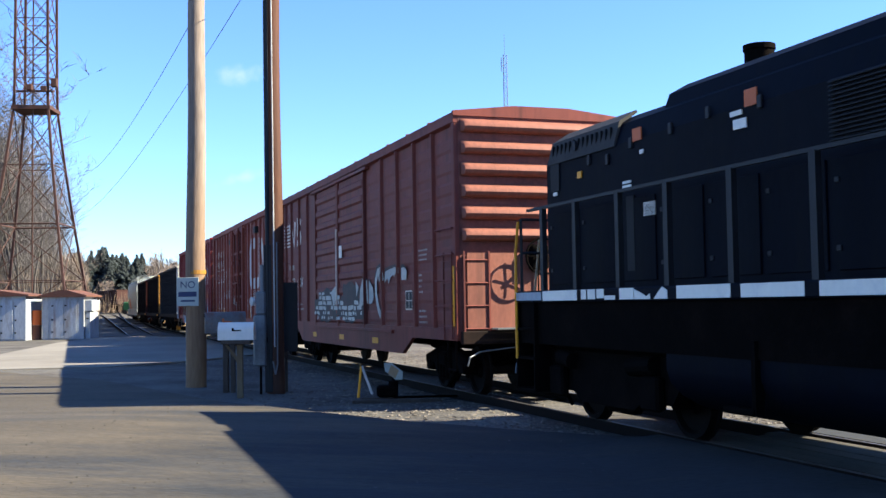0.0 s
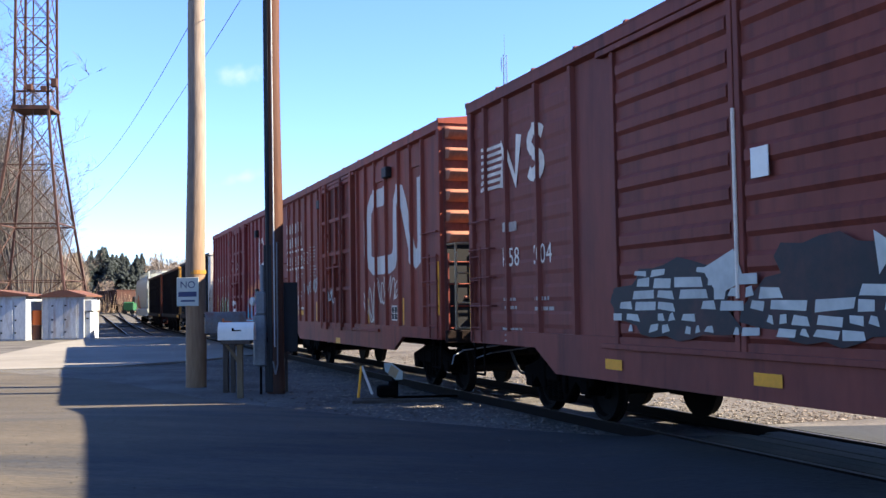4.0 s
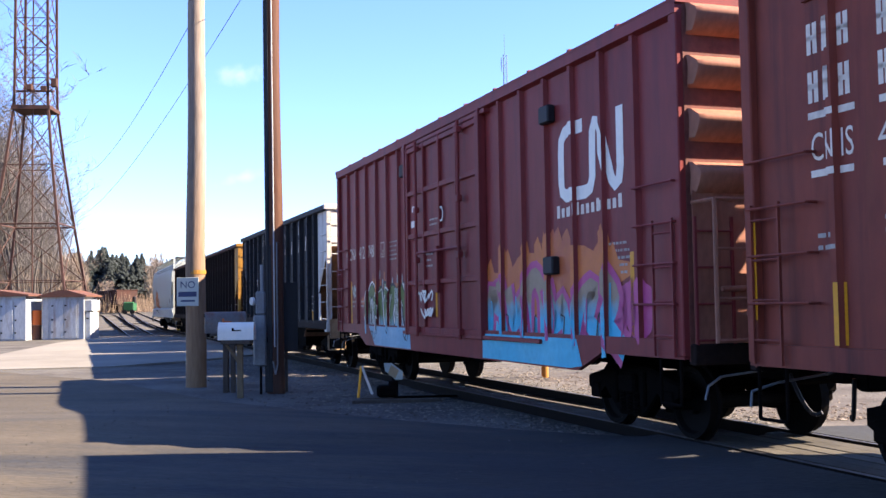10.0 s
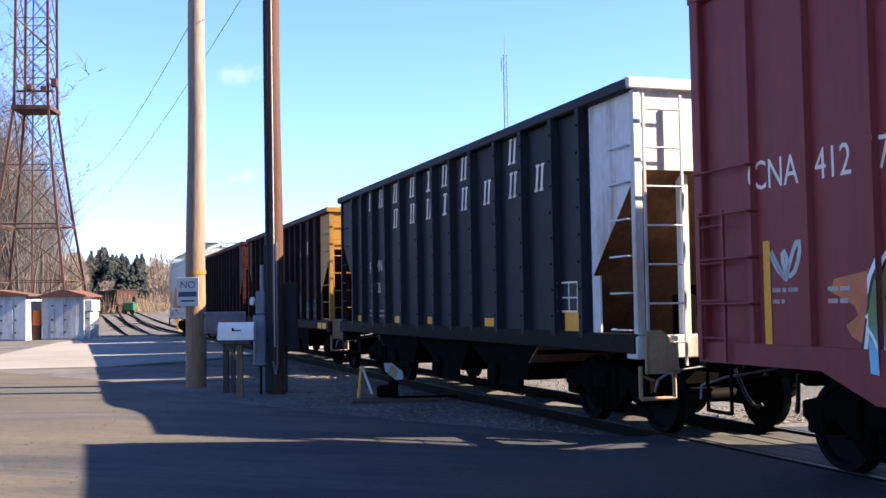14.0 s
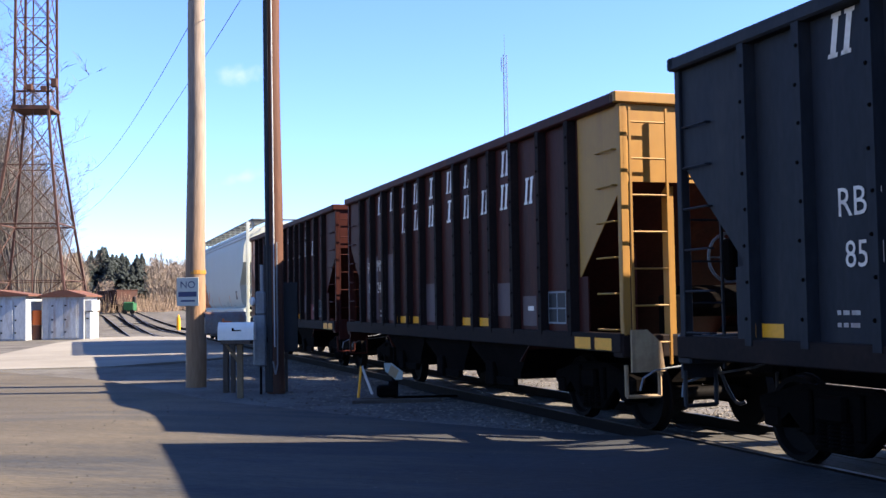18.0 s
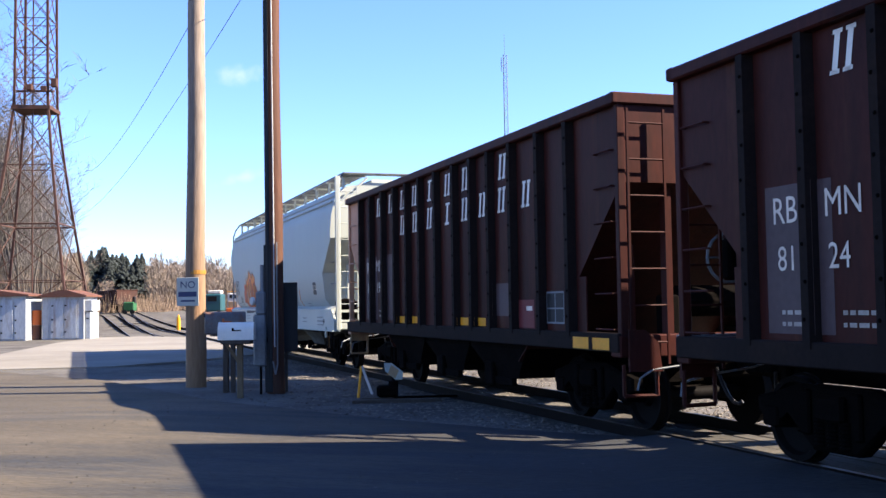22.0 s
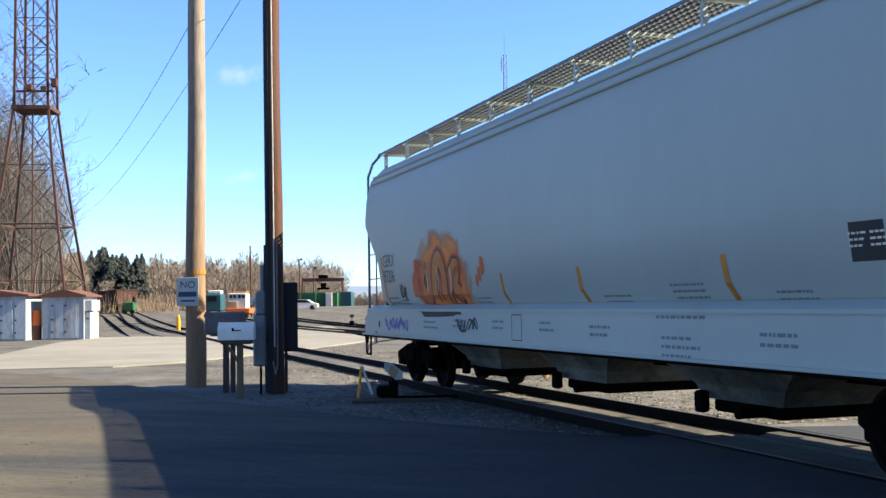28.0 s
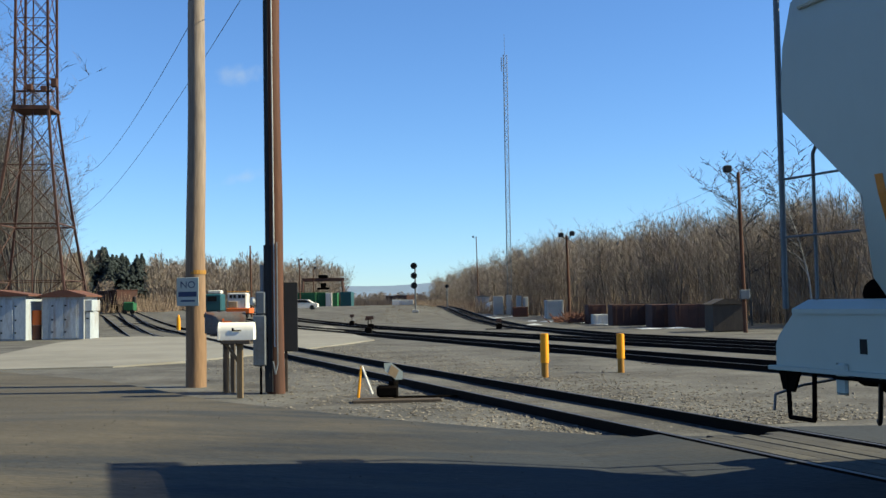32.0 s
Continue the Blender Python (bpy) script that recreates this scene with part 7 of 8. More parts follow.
def flat_text(text, x, z, size, parent, mat, y):
    pts, faces = lettering_mesh(text, size)
    w = max(p[0] for p in pts)
    mb = Mesh().add([(x + p[0] - w / 2, y, z + p[1]) for p in pts], faces)
    return part("lettering", mb, mat, parent)


M_ink = surf("navy_ink", (0.05, 0.07, 0.16), 0.1, 3, 0.6, bump=0)
flat_text("NO", -0.01, 2.14, 0.15, sg, M_ink, -0.016)
part("text_bar", Mesh().box(-0.21, 0.19, -0.016, -0.0125, 1.95, 2.06), M_ink, sg)
part("text_bar", Mesh().box(-0.16, 0.15, -0.016, -0.0125, 1.84, 1.88), M_ink, sg)


def mailbox(x, y, turn, mat, label, length=0.62, w=0.2, h=0.30, z=1.08):
    mb = Mesh()
    prof = [(-w / 2, 0), (w / 2, 0), (w / 2, h - w / 2)] + [(w / 2 * math.cos(radians(a)), h - w / 2 + w / 2 * math.sin(radians(a))) for a in range(20, 180, 20)] + [(-w / 2, h - w / 2)]
    top = thing("mailbox", pose(x, y, z, 0, 0, turn), label, "mailbox")
    part("box_shell", mb.prism([(p[0], p[1]) for p in prof], 'x', -length / 2, length / 2), mat, top, smooth=True)
    part("box_door", Mesh().prism([(p[0] * 1.04, p[1] * 1.02) for p in prof], 'x', -length / 2 - 0.02, -length / 2 + 0.01), mat, top)
    part("latch", Mesh().box(-length / 2 - 0.04, -length / 2 - 0.02, -0.02, 0.02, h * 0.75, h * 0.9), M_steel, top)
    part("flag", Mesh().box(-0.06, 0.10, -w / 2 - 0.012, -w / 2 - 0.004, h * 0.5, h * 0.56).box(-0.08, -0.04, -w / 2 - 0.012, -w / 2 - 0.004, h * 0.5, h * 0.68), M_orange if mat is not M_brightwhite else M_steel, top)
    return top


mailbox(-3.99, 20.6, 2, M_brightwhite, "white metal mailbox with a rounded top on a wooden post", 0.66, 0.34, 0.34)
mailbox(-4.50, 22.0, 14, M_oldbox, "dark weathered metal mailbox behind the white one", 0.80, 0.36, 0.44, 1.18)
bx = thing("mailbox_post", pose(-3.93, 20.55, 0), "weathered wooden mailbox post with a diagonal brace", "post")
part("post", Mesh().box(-0.055, 0.055, -0.055, 0.055, -0.2, 1.0, 0.008), M_wood, bx)
part("shelf", Mesh().box(-0.34, 0.22, -0.17, 0.17, 1.0, 1.075, 0.008), M_darkwood, bx)
part("brace", Mesh().prism([(-0.30, 1.0), (-0.24, 1.0), (-0.02, 0.70), (-0.06, 0.66)], 'y', -0.03, 0.03), M_wood, bx)
bx = thing("mailbox_post", pose(-4.42, 21.9, 0), "dark wooden post carrying the weathered mailbox", "post")
part("post", Mesh().box(-0.11, 0.0, -0.06, 0.06, -0.2, 1.14, 0.008).box(0.04, 0.13, -0.05, 0.05, -0.2, 1.1, 0.008), M_darkwood, bx)
part("shelf", Mesh().box(-0.35, 0.35, -0.16, 0.16, 1.12, 1.175, 0.008), M_darkwood, bx)

for x, y, h in ((2.30, 24.6, 0.99), (4.28, 26.0, 0.92)):
    b = thing("bollard", pose(x, y, 0), "yellow painted post in the gravel between the tracks", "bollard", "yellow posts between the tracks")
    part("post", Mesh().rod((0, 0, -0.2), (0, 0, 0.34), 0.082, n=14), M_yellow, b, "worn dirty yellow lower post", True)
    part("sleeve", Mesh().rod((0, 0, 0.32), (0, 0, h), 0.098, 0.094, 16), M_safety, b, "bright yellow sleeve", True)

# switch stand
sw = thing("switch_stand", pose(-1.12, 19.2, 0, 0, 0, 6), "low railway switch stand with a white and orange target", "switch stand")
part("base_tie", Mesh().box(-0.55, 1.05, -0.18, 0.04, -0.12, 0.025, 0.015), M_darkwood, sw)
part("base_tie", Mesh().box(-0.4, 1.05, 0.35, 0.57, -0.12, 0.02, 0.015), M_darkwood, sw)
part("gear_case", Mesh().box(-0.1, 0.28, -0.05, 0.3, 0.05, 0.26, 0.04).rod((0.2, 0.1, 0.2), (0.2, 0.1, 0.34), 0.09, n=12), M_steel, sw)
part("lever_arm", Mesh().rod((-0.44, -0.05, 0.06), (-0.38, -0.03, 0.62), 0.028, 0.022, 8), M_safety, sw, "yellow throw lever")
part("lever_arm", Mesh().rod((-0.19, -0.05, 0.12), (-0.37, -0.03, 0.62), 0.026, 0.022, 8), M_offwhite, sw, "worn white throw lever")
part("spindle", Mesh().rod((0.2, 0.1, 0.3), (0.2, 0.1, 0.46), 0.02, n=8), M_steel, sw)
tg = Mesh()
tg.prism([(-0.15, 0.52), (-0.17, 0.66), (-0.03, 0.66), (0.17, 0.50), (0.16, 0.36), (0.04, 0.36)], 'y', -0.008, 0.008)
part("target_plate", tg, M_covwhite, sw, "white switch target", at=pose(0.2, 0.06, 0))
part("target_centre", Mesh().prism([(-0.10, 0.47), (-0.04, 0.63), (0.10, 0.53), (0.03, 0.38)], 'y', -0.014, -0.009), M_tan, sw, "orange-brown target centre", at=pose(0.2, 0.06, 0))
part("throw_rod", Mesh().rod((0.2, 0.1, 0.05), (1.6, 0.55, 0.0), 0.02, n=7), M_steel, sw)


for x, y, tall in ((-4.55, 64.0, 0.95), (-5.2, 76.0, 0.85), (-7.6, 88.0, 0.8), (3.6, 70.0, 0.6)):
    st = thing("switch_stand", pose(x, y, ground_z(x, y)), "small dark iron switch stand between the yard tracks", "switch stand", "switch stands in the yard")
    part("base_tie", Mesh().box(-0.9, 0.9, -0.12, 0.12, -0.06, 0.07, 0.015), M_tie, st)
    part("gear_case", Mesh().box(-0.2, 0.2, -0.15, 0.15, 0.06, 0.4, 0.04), M_steel, st)
    part("spindle", Mesh().rod((0, 0, 0.35), (0, 0, tall), 0.03, n=7), M_steel, st)
    part("target_plate", Mesh().prism([(-0.2, tall - 0.12), (0.2, tall - 0.12), (0.14, tall + 0.12), (-0.14, tall + 0.12)], 'y', -0.01, 0.01), M_rustcar, st)
    part("lever_arm", Mesh().rod((0.05, -0.1, 0.25), (0.55, -0.2, 0.12), 0.025, 0.02, 7), M_steel, st)


# ---- sheds and tower ----
def shed(x, y, w, d, h, label, doors, turn=0.0, mat=None):
    mat = mat or M_shed
    top = thing("shed", pose(x, y, 0, 0, 0, turn), label, "shed", "painted metal sheds by the lane")
    t = 0.08
    part("wall", Mesh().box(0, w, 0, t, 0, h), mat, top)
    part("wall", Mesh().box(0, w, d - t, d, 0, h), mat, top)
    part("wall", Mesh().box(0, t, t, d - t, 0, h), mat, top)
    part("wall", Mesh().box(w - t, w, t, d - t, 0, h), mat, top)
    part("roof", Mesh().prism([(-0.22, h - 0.05), (w + 0.22, h - 0.05), (w + 0.22, h + 0.04), (w * 0.6, h + 0.36), (w * 0.4, h + 0.36), (-0.22, h + 0.04)], 'y', -0.2, d + 0.2), M_rustroof, top)
    n = int(w / 0.3)
    for i in range(n + 1):
        part("wall_rib", Mesh().box(w * i / n - 0.02, w * i / n + 0.02, -0.025, 0.0, 0.05, h - 0.06), mat, top)
    for a, b in doors:
        dr = part("door", Mesh().box(a, b, -0.05, -0.026, 0.08, h - 0.25, 0.006), mat, top)
        for z in (0.4, 1.1, 1.9):
            part("hinge", Mesh().box(a + 0.02, a + 0.12, -0.07, -0.05, z, z + 0.08), M_steel, dr)
    return top


shed(-23.05, 61.3, 2.35, 2.4, 2.48, "pale blue-white painted metal shed with rusty roof", ((0.5, 1.2), (1.25, 1.95)))
shed(-28.4, 60.4, 4.72, 2.4, 2.55, "longer pale blue-white painted shed with orange-rust roof", ((3.3, 4.0), (4.1, 4.75)))
an = thing("cabinet", pose(-20.68, 61.5, 0), "white metal cabinet against the shed", "cabinet")
part("body", Mesh().box(0, 0.30, 0, 1.5, 0.0, 1.55, 0.02), M_shed, an)
part("upper_box", Mesh().box(-0.1, 0.42, -0.05, 1.4, 1.6, 2.25, 0.03), M_shed, an)
part("vent", Mesh().box(0.06, 0.24, -0.03, 0.0, 1.15, 1.22), M_steel, an)
ob = thing("drum_stack", pose(-23.55, 61.6, 0), "bright orange stacked drums between the sheds", "drum")
part("drum", Mesh().rod((0, 0, 0.85), (0, 0, 1.7), 0.3, n=16), M_orange, ob, smooth=True)
part("drum", Mesh().rod((0, 0, 0.0), (0, 0, 0.83), 0.3, n=16), M_rustroof, ob, smooth=True)


def lattice_tower(x, y):
    top = thing("lattice_tower", pose(x, y, 0, 0, 0, 4), "rusty red-brown steel lattice tower", "tower")
    levels = [(-0.3, 3.05), (3.6, 2.5), (7.3, 1.98), (11.2, 1.5), (15.0, 1.1), (17.0, 1.06), (19.0, 1.05), (21.0, 1.04), (23.5, 1.03), (26.0, 1.02)]
    corners = ((-1, -1), (1, -1), (1, 1), (-1, 1))
    for cx, cy in corners:
        w = 0.075
        part("leg", Mesh().loft([[(cx * r + u * w, cy * r + v * w, z) for u, v in ((-1, -1), (1, -1), (1, 1), (-1, 1))] for z, r in levels]), M_tower, top)
    for k, ((za, ra), (zb, rb)) in enumerate(zip(levels, levels[1:])):
        for i in range(4):
            a, b = corners[i], corners[(i + 1) % 4]
            br = Mesh()
            br.rod((a[0] * ra, a[1] * ra, za), (b[0] * rb, b[1] * rb, zb), 0.032, n=5)
            br.rod((b[0] * ra, b[1] * ra, za), (a[0] * rb, a[1] * rb, zb), 0.032, n=5)
            br.rod((a[0] * rb, a[1] * rb, zb), (b[0] * rb, b[1] * rb, zb), 0.06 if zb in (7.3, 15.0) else 0.034, n=5)
            part("brace", br, M_tower, top)
    part("platform", Mesh().box(-1.25, 1.25, -1.25, 1.25, 14.9, 15.15), M_tower, top)
    lp = Mesh().box(-0.9, 1.5, -1.3, -1.15, 16.0, 16.12)
    lp.box(-0.2, 0.15, -1.45, -1.15, 16.1, 16.5, 0.04).box(0.7, 1.1, -1.45, -1.15, 16.0, 16.4, 0.04).box(1.35, 1.75, -1.45, -1.1, 16.3, 16.9, 0.04)
    part("floodlight_rack", lp, M_tower, top)
    lad = Mesh().rod((0.1, -1.0, 0), (0.1, -1.0, 24), 0.05, n=5)
    part("climbing_rail", lad, M_tower, top)
    return top


lattice_tower(-27.0, 70.5)


# ---- signal, mast, far poles ----
sgn = thing("railway_signal", pose(-3.45, 130, ground_z(-3.45, 130)), "tall railway signal mast with three round black heads", "railway signal")
part("mast", Mesh().rod((0, 0, 0), (0, 0, 6.0), 0.12, 0.09, 10), M_galv, sgn)
part("base", Mesh().box(-0.4, 0.4, -0.4, 0.4, 0, 0.35, 0.04), M_concrete, sgn)
for z in (5.7, 4.5, 3.3):
    h = part("signal_head", Mesh().rod((-0.15, -0.22, z), (-0.15, -0.12, z), 0.40, 0.40, 20), M_black, sgn)
    part("hood", Mesh().rod((-0.15, -0.55, z + 0.02), (-0.15, -0.2, z + 0.02), 0.14, 0.14, 12, cap=False), M_black, h)
sg2 = thing("railway_signal", pose(0.6, 190, 0.6), "small distant railway signal on a pale mast", "railway signal")
part("mast", Mesh().rod((0, 0, 0), (0, 0, 4.6), 0.12, 0.1, 8), M_galv, sg2)
part("signal_head", Mesh().rod((0, -0.2, 4.2), (0, -0.1, 4.2), 0.35, 0.35, 14), M_black, sg2)

mast = thing("radio_mast", pose(9.45, 154.5, 0), "tall slender grey guyed lattice radio mast", "radio mast")
seg = 34
for i in range(3):
    a = 2.094 * i
    mb = Mesh().rod((0.42 * math.cos(a), 0.42 * math.sin(a), 0), (0.34 * math.cos(a), 0.34 * math.sin(a), 38.0), 0.05, n=5)
    part("leg", mb, M_galv, mast)
for k in range(seg * 2):
    z = 38.0 * k / (seg * 2)
    r = 0.42 - 0.08 * z / 38
    for i in range(3):
        a, b = 2.094 * i, 2.094 * (i + 1)
        if k % 2:
            a, b = b, a
        part("brace", Mesh().rod((r * math.cos(a), r * math.sin(a), z), (r * math.cos(b), r * math.sin(b), z + 38.0 / seg / 2), 0.028, n=4), M_galv, mast)
part("aerial", Mesh().rod((0, 0, 38), (0, 0, 41.0), 0.03, n=5).rod((-0.5, -0.3, 35.5), (-0.5, -0.3, 37.6), 0.06, n=6).path([(0, 0, 36.2), (-0.5, -0.3, 36.5)], 0.03), M_galv, mast)


def lamp_pole(x, y, h, label, arms=((-0.9, 0.0),), z=0.0):
    top = thing("yard_lamp_pole", pose(x, y, z, 0, -1.0, 0), label, "lamp pole", "wooden yard lamp poles")
    part("shaft", Mesh().rod((0, 0, -0.2), (0, 0, h), 0.12, 0.085, 10), M_pole2, top, smooth=True)
    for dx, dz in arms:
        a = part("arm", Mesh().rod((0, 0, h - 0.4), (dx, 0, h - 0.15 + dz), 0.03, n=6), M_steel, top)
        part("lamp_head", Mesh().box(dx - 0.2, dx + 0.2, -0.2, 0.2, h - 0.25 + dz, h + 0.12 + dz, 0.05), M_black, a)
    return top


lp1 = lamp_pole(15.65, 55.5, 8.35, "dark wooden yard lamp pole with a floodlight", ((-0.55, 0.25),))
part("box", Mesh().box(-0.25, 0.25, -0.3, -0.1, 1.7, 2.2, 0.03), M_galv, lp1)
lamp_pole(10.15, 86.2, 7.1, "wooden yard lamp pole with two floodlights", ((-0.45, 0.1), (0.45, 0.2)))
lamp_pole(7.0, 215, 15.2, "distant wooden yard lamp pole", ((-0.6, 0),))
lamp_pole(-21.6, 120, 8.6, "slim wooden pole in front of the woods", ())
lamp_pole(-26.9, 200, 9.0, "distant thin pole beside the gantry", ((0.4, 0),), 1.5)
lamp_pole(-24.9, 205, 7.6, "distant thin pole beside the gantry", ((0.4, 0),), 1.5)

# overhead wires
def wire(a, b, sag, label):
    a, b = Vector(a), Vector(b)
    pts = []
    for k in range(25):
        u = k / 24
        p = a.lerp(b, u)
        p.z -= sag * 4 * u * (1 - u)
        pts.append(p)
    tagged(part("overhead_wire", Mesh().path(pts, 0.008, 5), M_cable), label, "wire", "overhead wires")


wire((-3.4, 21.4, 9.0), (-26.0, 76.0, 8.3), 0.9, "thin black overhead wire sagging from the dark pole")
wire((-5.5, 23.4, 8.1), (-26.0, 76.0, 11.3), 0.9, "thin black overhead wire sagging from the pale pole")
wire((15.65, 55.5, 8.2), (10.15, 86.2, 7.0), 0.6, "thin black wire between the yard lamp poles")


# ---- distant yard things ----
def crate(name, x0, x1, y0, y1, z0, z1, mat, label, category, ribs=0, roof=None):
    top = thing(name, pose((x0 + x1) / 2, y0, z0), label, category)
    w, d, h = (x1 - x0) / 2, y1 - y0, z1 - z0
    part("body", Mesh().box(-w, w, 0, d, 0, h, 0.03), mat, top)
    if ribs:
        rb = Mesh().box(-0.05, 0.05, -0.05, 0.0, 0.06, h - 0.06).data("rib", mat)
        for k in range(ribs):
            part("rib", rb, None, top, at=pose(-w + 2 * w * (k + 0.5) / ribs, 0, 0))
    if roof:
        part("roof", Mesh().prism([(-w - 0.1, h), (w + 0.1, h), (w * 0.3, h + 0.3), (-w * 0.3, h + 0.3)], 'y', -0.1, d + 0.1), roof, top)
    return top


for x0, x1, y, h in ((-28.2, -24.0, 200, 2.7), (-23.9, -22.2, 200.4, 2.7), (-20.9, -20.0, 200.2, 2.6)):
    crate("container", x0, x1, y, y + 5, 1.5, 1.5 + h, M_green, "bright green steel freight container in the yard", "container", 8)
crate("container", -22.15, -20.95, 199.8, 204, 1.5, 4.1, M_offwhite, "cream end of a parked freight container", "container", 3)
crate("container", -19.7, -17.6, 203, 209, 1.5, 4.3, M_teal, "dark green freight container in the yard", "container", 4)
cr = thing("gantry_crane", pose(-23.9, 212, 1.5), "rusty brown gantry crane over the containers", "crane")
part("beam", Mesh().box(-4.2, 4.2, -0.4, 0.4, 5.0, 5.7, 0.05), M_rustcar, cr)
for x in (-4.0, 3.8):
    for y in (-0.3, 0.3):
        part("leg", Mesh().rod((x + (0.5 if x > 0 else -0.2), y * 6, 0), (x, y, 5.1), 0.22, n=6), M_rustcar, cr)
part("trolley", Mesh().box(-0.9, 0.9, -0.7, 0.7, 5.7, 6.3, 0.08), M_steel, cr)
part("spreader", Mesh().box(-1.2, 1.2, -0.5, 0.5, 3.4, 3.8, 0.06).box(-0.5, 0.6, -0.4, 0.4, 3.8, 4.7, 0.06), M_steel, cr)
c = thing("parked_car", pose(-19.8, 150, ground_z(-19.8, 150)), "white parked car seen from the side", "car")
part("body", Mesh().prism([(-2.1, 0.3), (2.1, 0.3), (2.15, 0.8), (1.5, 0.95), (0.7, 1.42), (-0.9, 1.45), (-1.7, 1.0), (-2.15, 0.9)], 'y', -0.85, 0.85), M_brightwhite, c)
part("window", Mesh().prism([(-1.35, 1.0), (1.15, 0.98), (0.62, 1.36), (-0.85, 1.39)], 'y', -0.87, 0.87), M_grille, c)
for x in (-1.3, 1.35):
    for y in (-0.8, 0.8):
        part("wheel", Mesh().rod((x, y - 0.1, 0.32), (x, y + 0.1, 0.32), 0.32, n=16), M_black, c)
c = thing("work_truck", pose(-21.6, 112, ground_z(-21.6, 112) + 0.2), "white and orange work truck parked in the yard", "truck")
part("cab", Mesh().box(-1.15, 0.9, 0, 1.9, 0.9, 2.6, 0.12), M_offwhite, c)
part("bumper_deck", Mesh().box(-1.2, 1.25, -0.3, 2.4, 0.45, 1.0, 0.05), M_orange, c)
for x in (-0.9, -0.5, 0.0, 0.4):
    part("window", Mesh().box(x, x + 0.3, -0.02, 0.0, 2.05, 2.4), M_grille, c)
part("tool_locker", Mesh().box(-1.0, -0.1, -0.12, 0.0, 1.05, 1.7, 0.02), M_tan, c)
part("roof_rail", Mesh().path([(-1.1, 0.0, 2.75), (0.85, 0.0, 2.75), (0.85, 1.8, 2.75)], 0.03, 5), M_safety, c)
for x in (-0.85, 0.85):
    part("wheel", Mesh().rod((x - 0.14, 0.3, 0.4), (x + 0.14, 0.3, 0.4), 0.42, n=16), M_black, c)
c = thing("dump_truck", pose(-25.2, 116, ground_z(-25.2, 116) + 0.2), "dark teal truck with a pale roof", "truck")
part("cab", Mesh().box(-0.9, 1.0, 0, 2.2, 0.6, 2.5, 0.12), M_teal, c)
part("roof_box", Mesh().box(-0.5, 0.9, 0.2, 1.6, 2.5, 2.9, 0.08), M_offwhite, c)
part("windscreen", Mesh().box(-0.55, 0.5, -0.02, 0.0, 1.7, 2.25), M_grille, c)
for x in (-0.7, 0.7):
    part("wheel", Mesh().rod((x - 0.14, 0.3, 0.42), (x + 0.14, 0.3, 0.42), 0.44, n=16), M_black, c)


def gondola(x, y, turn, w, label, z=0.0, h=1.9):
    top = thing("gondola_car", pose(x, y, z, 0, 0, turn), label, "freight car")
    part("body", Mesh().box(-w, w, -1.4, 1.4, 1.0, 1.0 + h, 0.03), M_rustcar, top)
    part("rim", Mesh().box(-w - 0.05, w + 0.05, -1.48, 1.48, 0.95 + h, 1.08 + h, 0.02), M_rustcar, top)
    n = int(w * 2 / 1.2)
    rb = Mesh().box(-0.06, 0.06, -1.5, -1.4, 1.0, 1.0 + h).data("side_post", M_rustcar)
    for k in range(n):
        part("side_post", rb, None, top, at=pose(-w + (k + 0.5) * 2 * w / n, 0, 0))
    for x2 in (-w + 1.4, w - 1.4):
        for dx in (-0.8, 0.8):
            part("wheel", Mesh().rod((x2 + dx, -0.8, 0.42), (x2 + dx, 0.8, 0.42), 0.42, n=16), M_wheel, top)
    return top


gondola(-46.0, 150, -60, 6, "rust-brown gondola car on a siding in the yard", 1.3)
gondola(-13.5, 330, -60, 7, "dark distant freight car in the yard", 1.5)
mc = thing("yard_machine", pose(-41.2, 140, ground_z(-41.2, 140)), "small bright green yard machine", "machine")
part("body", Mesh().box(-0.75, 0.7, -0.6, 0.8, 0.4, 1.6, 0.12), M_green, mc)
part("seat_post", Mesh().box(0.4, 0.75, -0.3, 0.3, 1.4, 2.3, 0.05), M_black, mc)
for x in (-0.5, 0.5):
    part("wheel", Mesh().rod((x, -0.65, 0.3), (x, -0.5, 0.3), 0.3, n=12), M_black, mc)
hy = thing("hydrant_post", pose(-19.9, 80, 0.05), "small yellow marker post beside the lane", "post")
part("post", Mesh().rod((0, 0, 0), (0, 0, 0.95), 0.16, 0.14, 10), M_safety, hy)
part("cap", Mesh().rod((0, 0, 0.95), (0, 0, 1.15), 0.1, 0.06, 10), M_safety, hy)

crate("equipment_hut", 5.6, 8.1, 188, 191, 0.0, 2.8, M_concrete, "pale grey equipment hut by the curving track", "hut", 0, M_galv)
crate("equipment_hut", 7.3, 8.7, 156, 158, 0.0, 2.7, M_concrete, "grey equipment cabinet at the foot of the mast", "hut")
crate("equipment_hut", 9.0, 9.8, 153, 154, 0.0, 2.8, M_concrete, "tall narrow grey cabinet at the mast base", "cabinet")
tk = thing("storage_tank", pose(8.0, 178, 0), "white rounded storage tank", "tank")
tb = Mesh()
tb.loft([[(1.1 * math.cos(a) * math.sin(b + 0.01), 1.0 * math.sin(a) * math.sin(b + 0.01), 1.0 - 0.95 * math.cos(b)) for a in [k * 0.5236 for k in range(12)]] for b in [k * 0.35 for k in range(9)]])
part("shell", tb, M_brightwhite, tk, smooth=True)
crate("equipment_hut", 10.4, 12.1, 108, 110.5, 0.0, 1.9, M_concrete, "pale grey box trailer among snow patches", "hut", 5)
crate("equipment_hut", 14.4, 16.1, 57.2, 59, 0.0, 1.45, M_darkwood, "dark weathered hut beside the lamp pole", "hut", 0, M_darkwood)
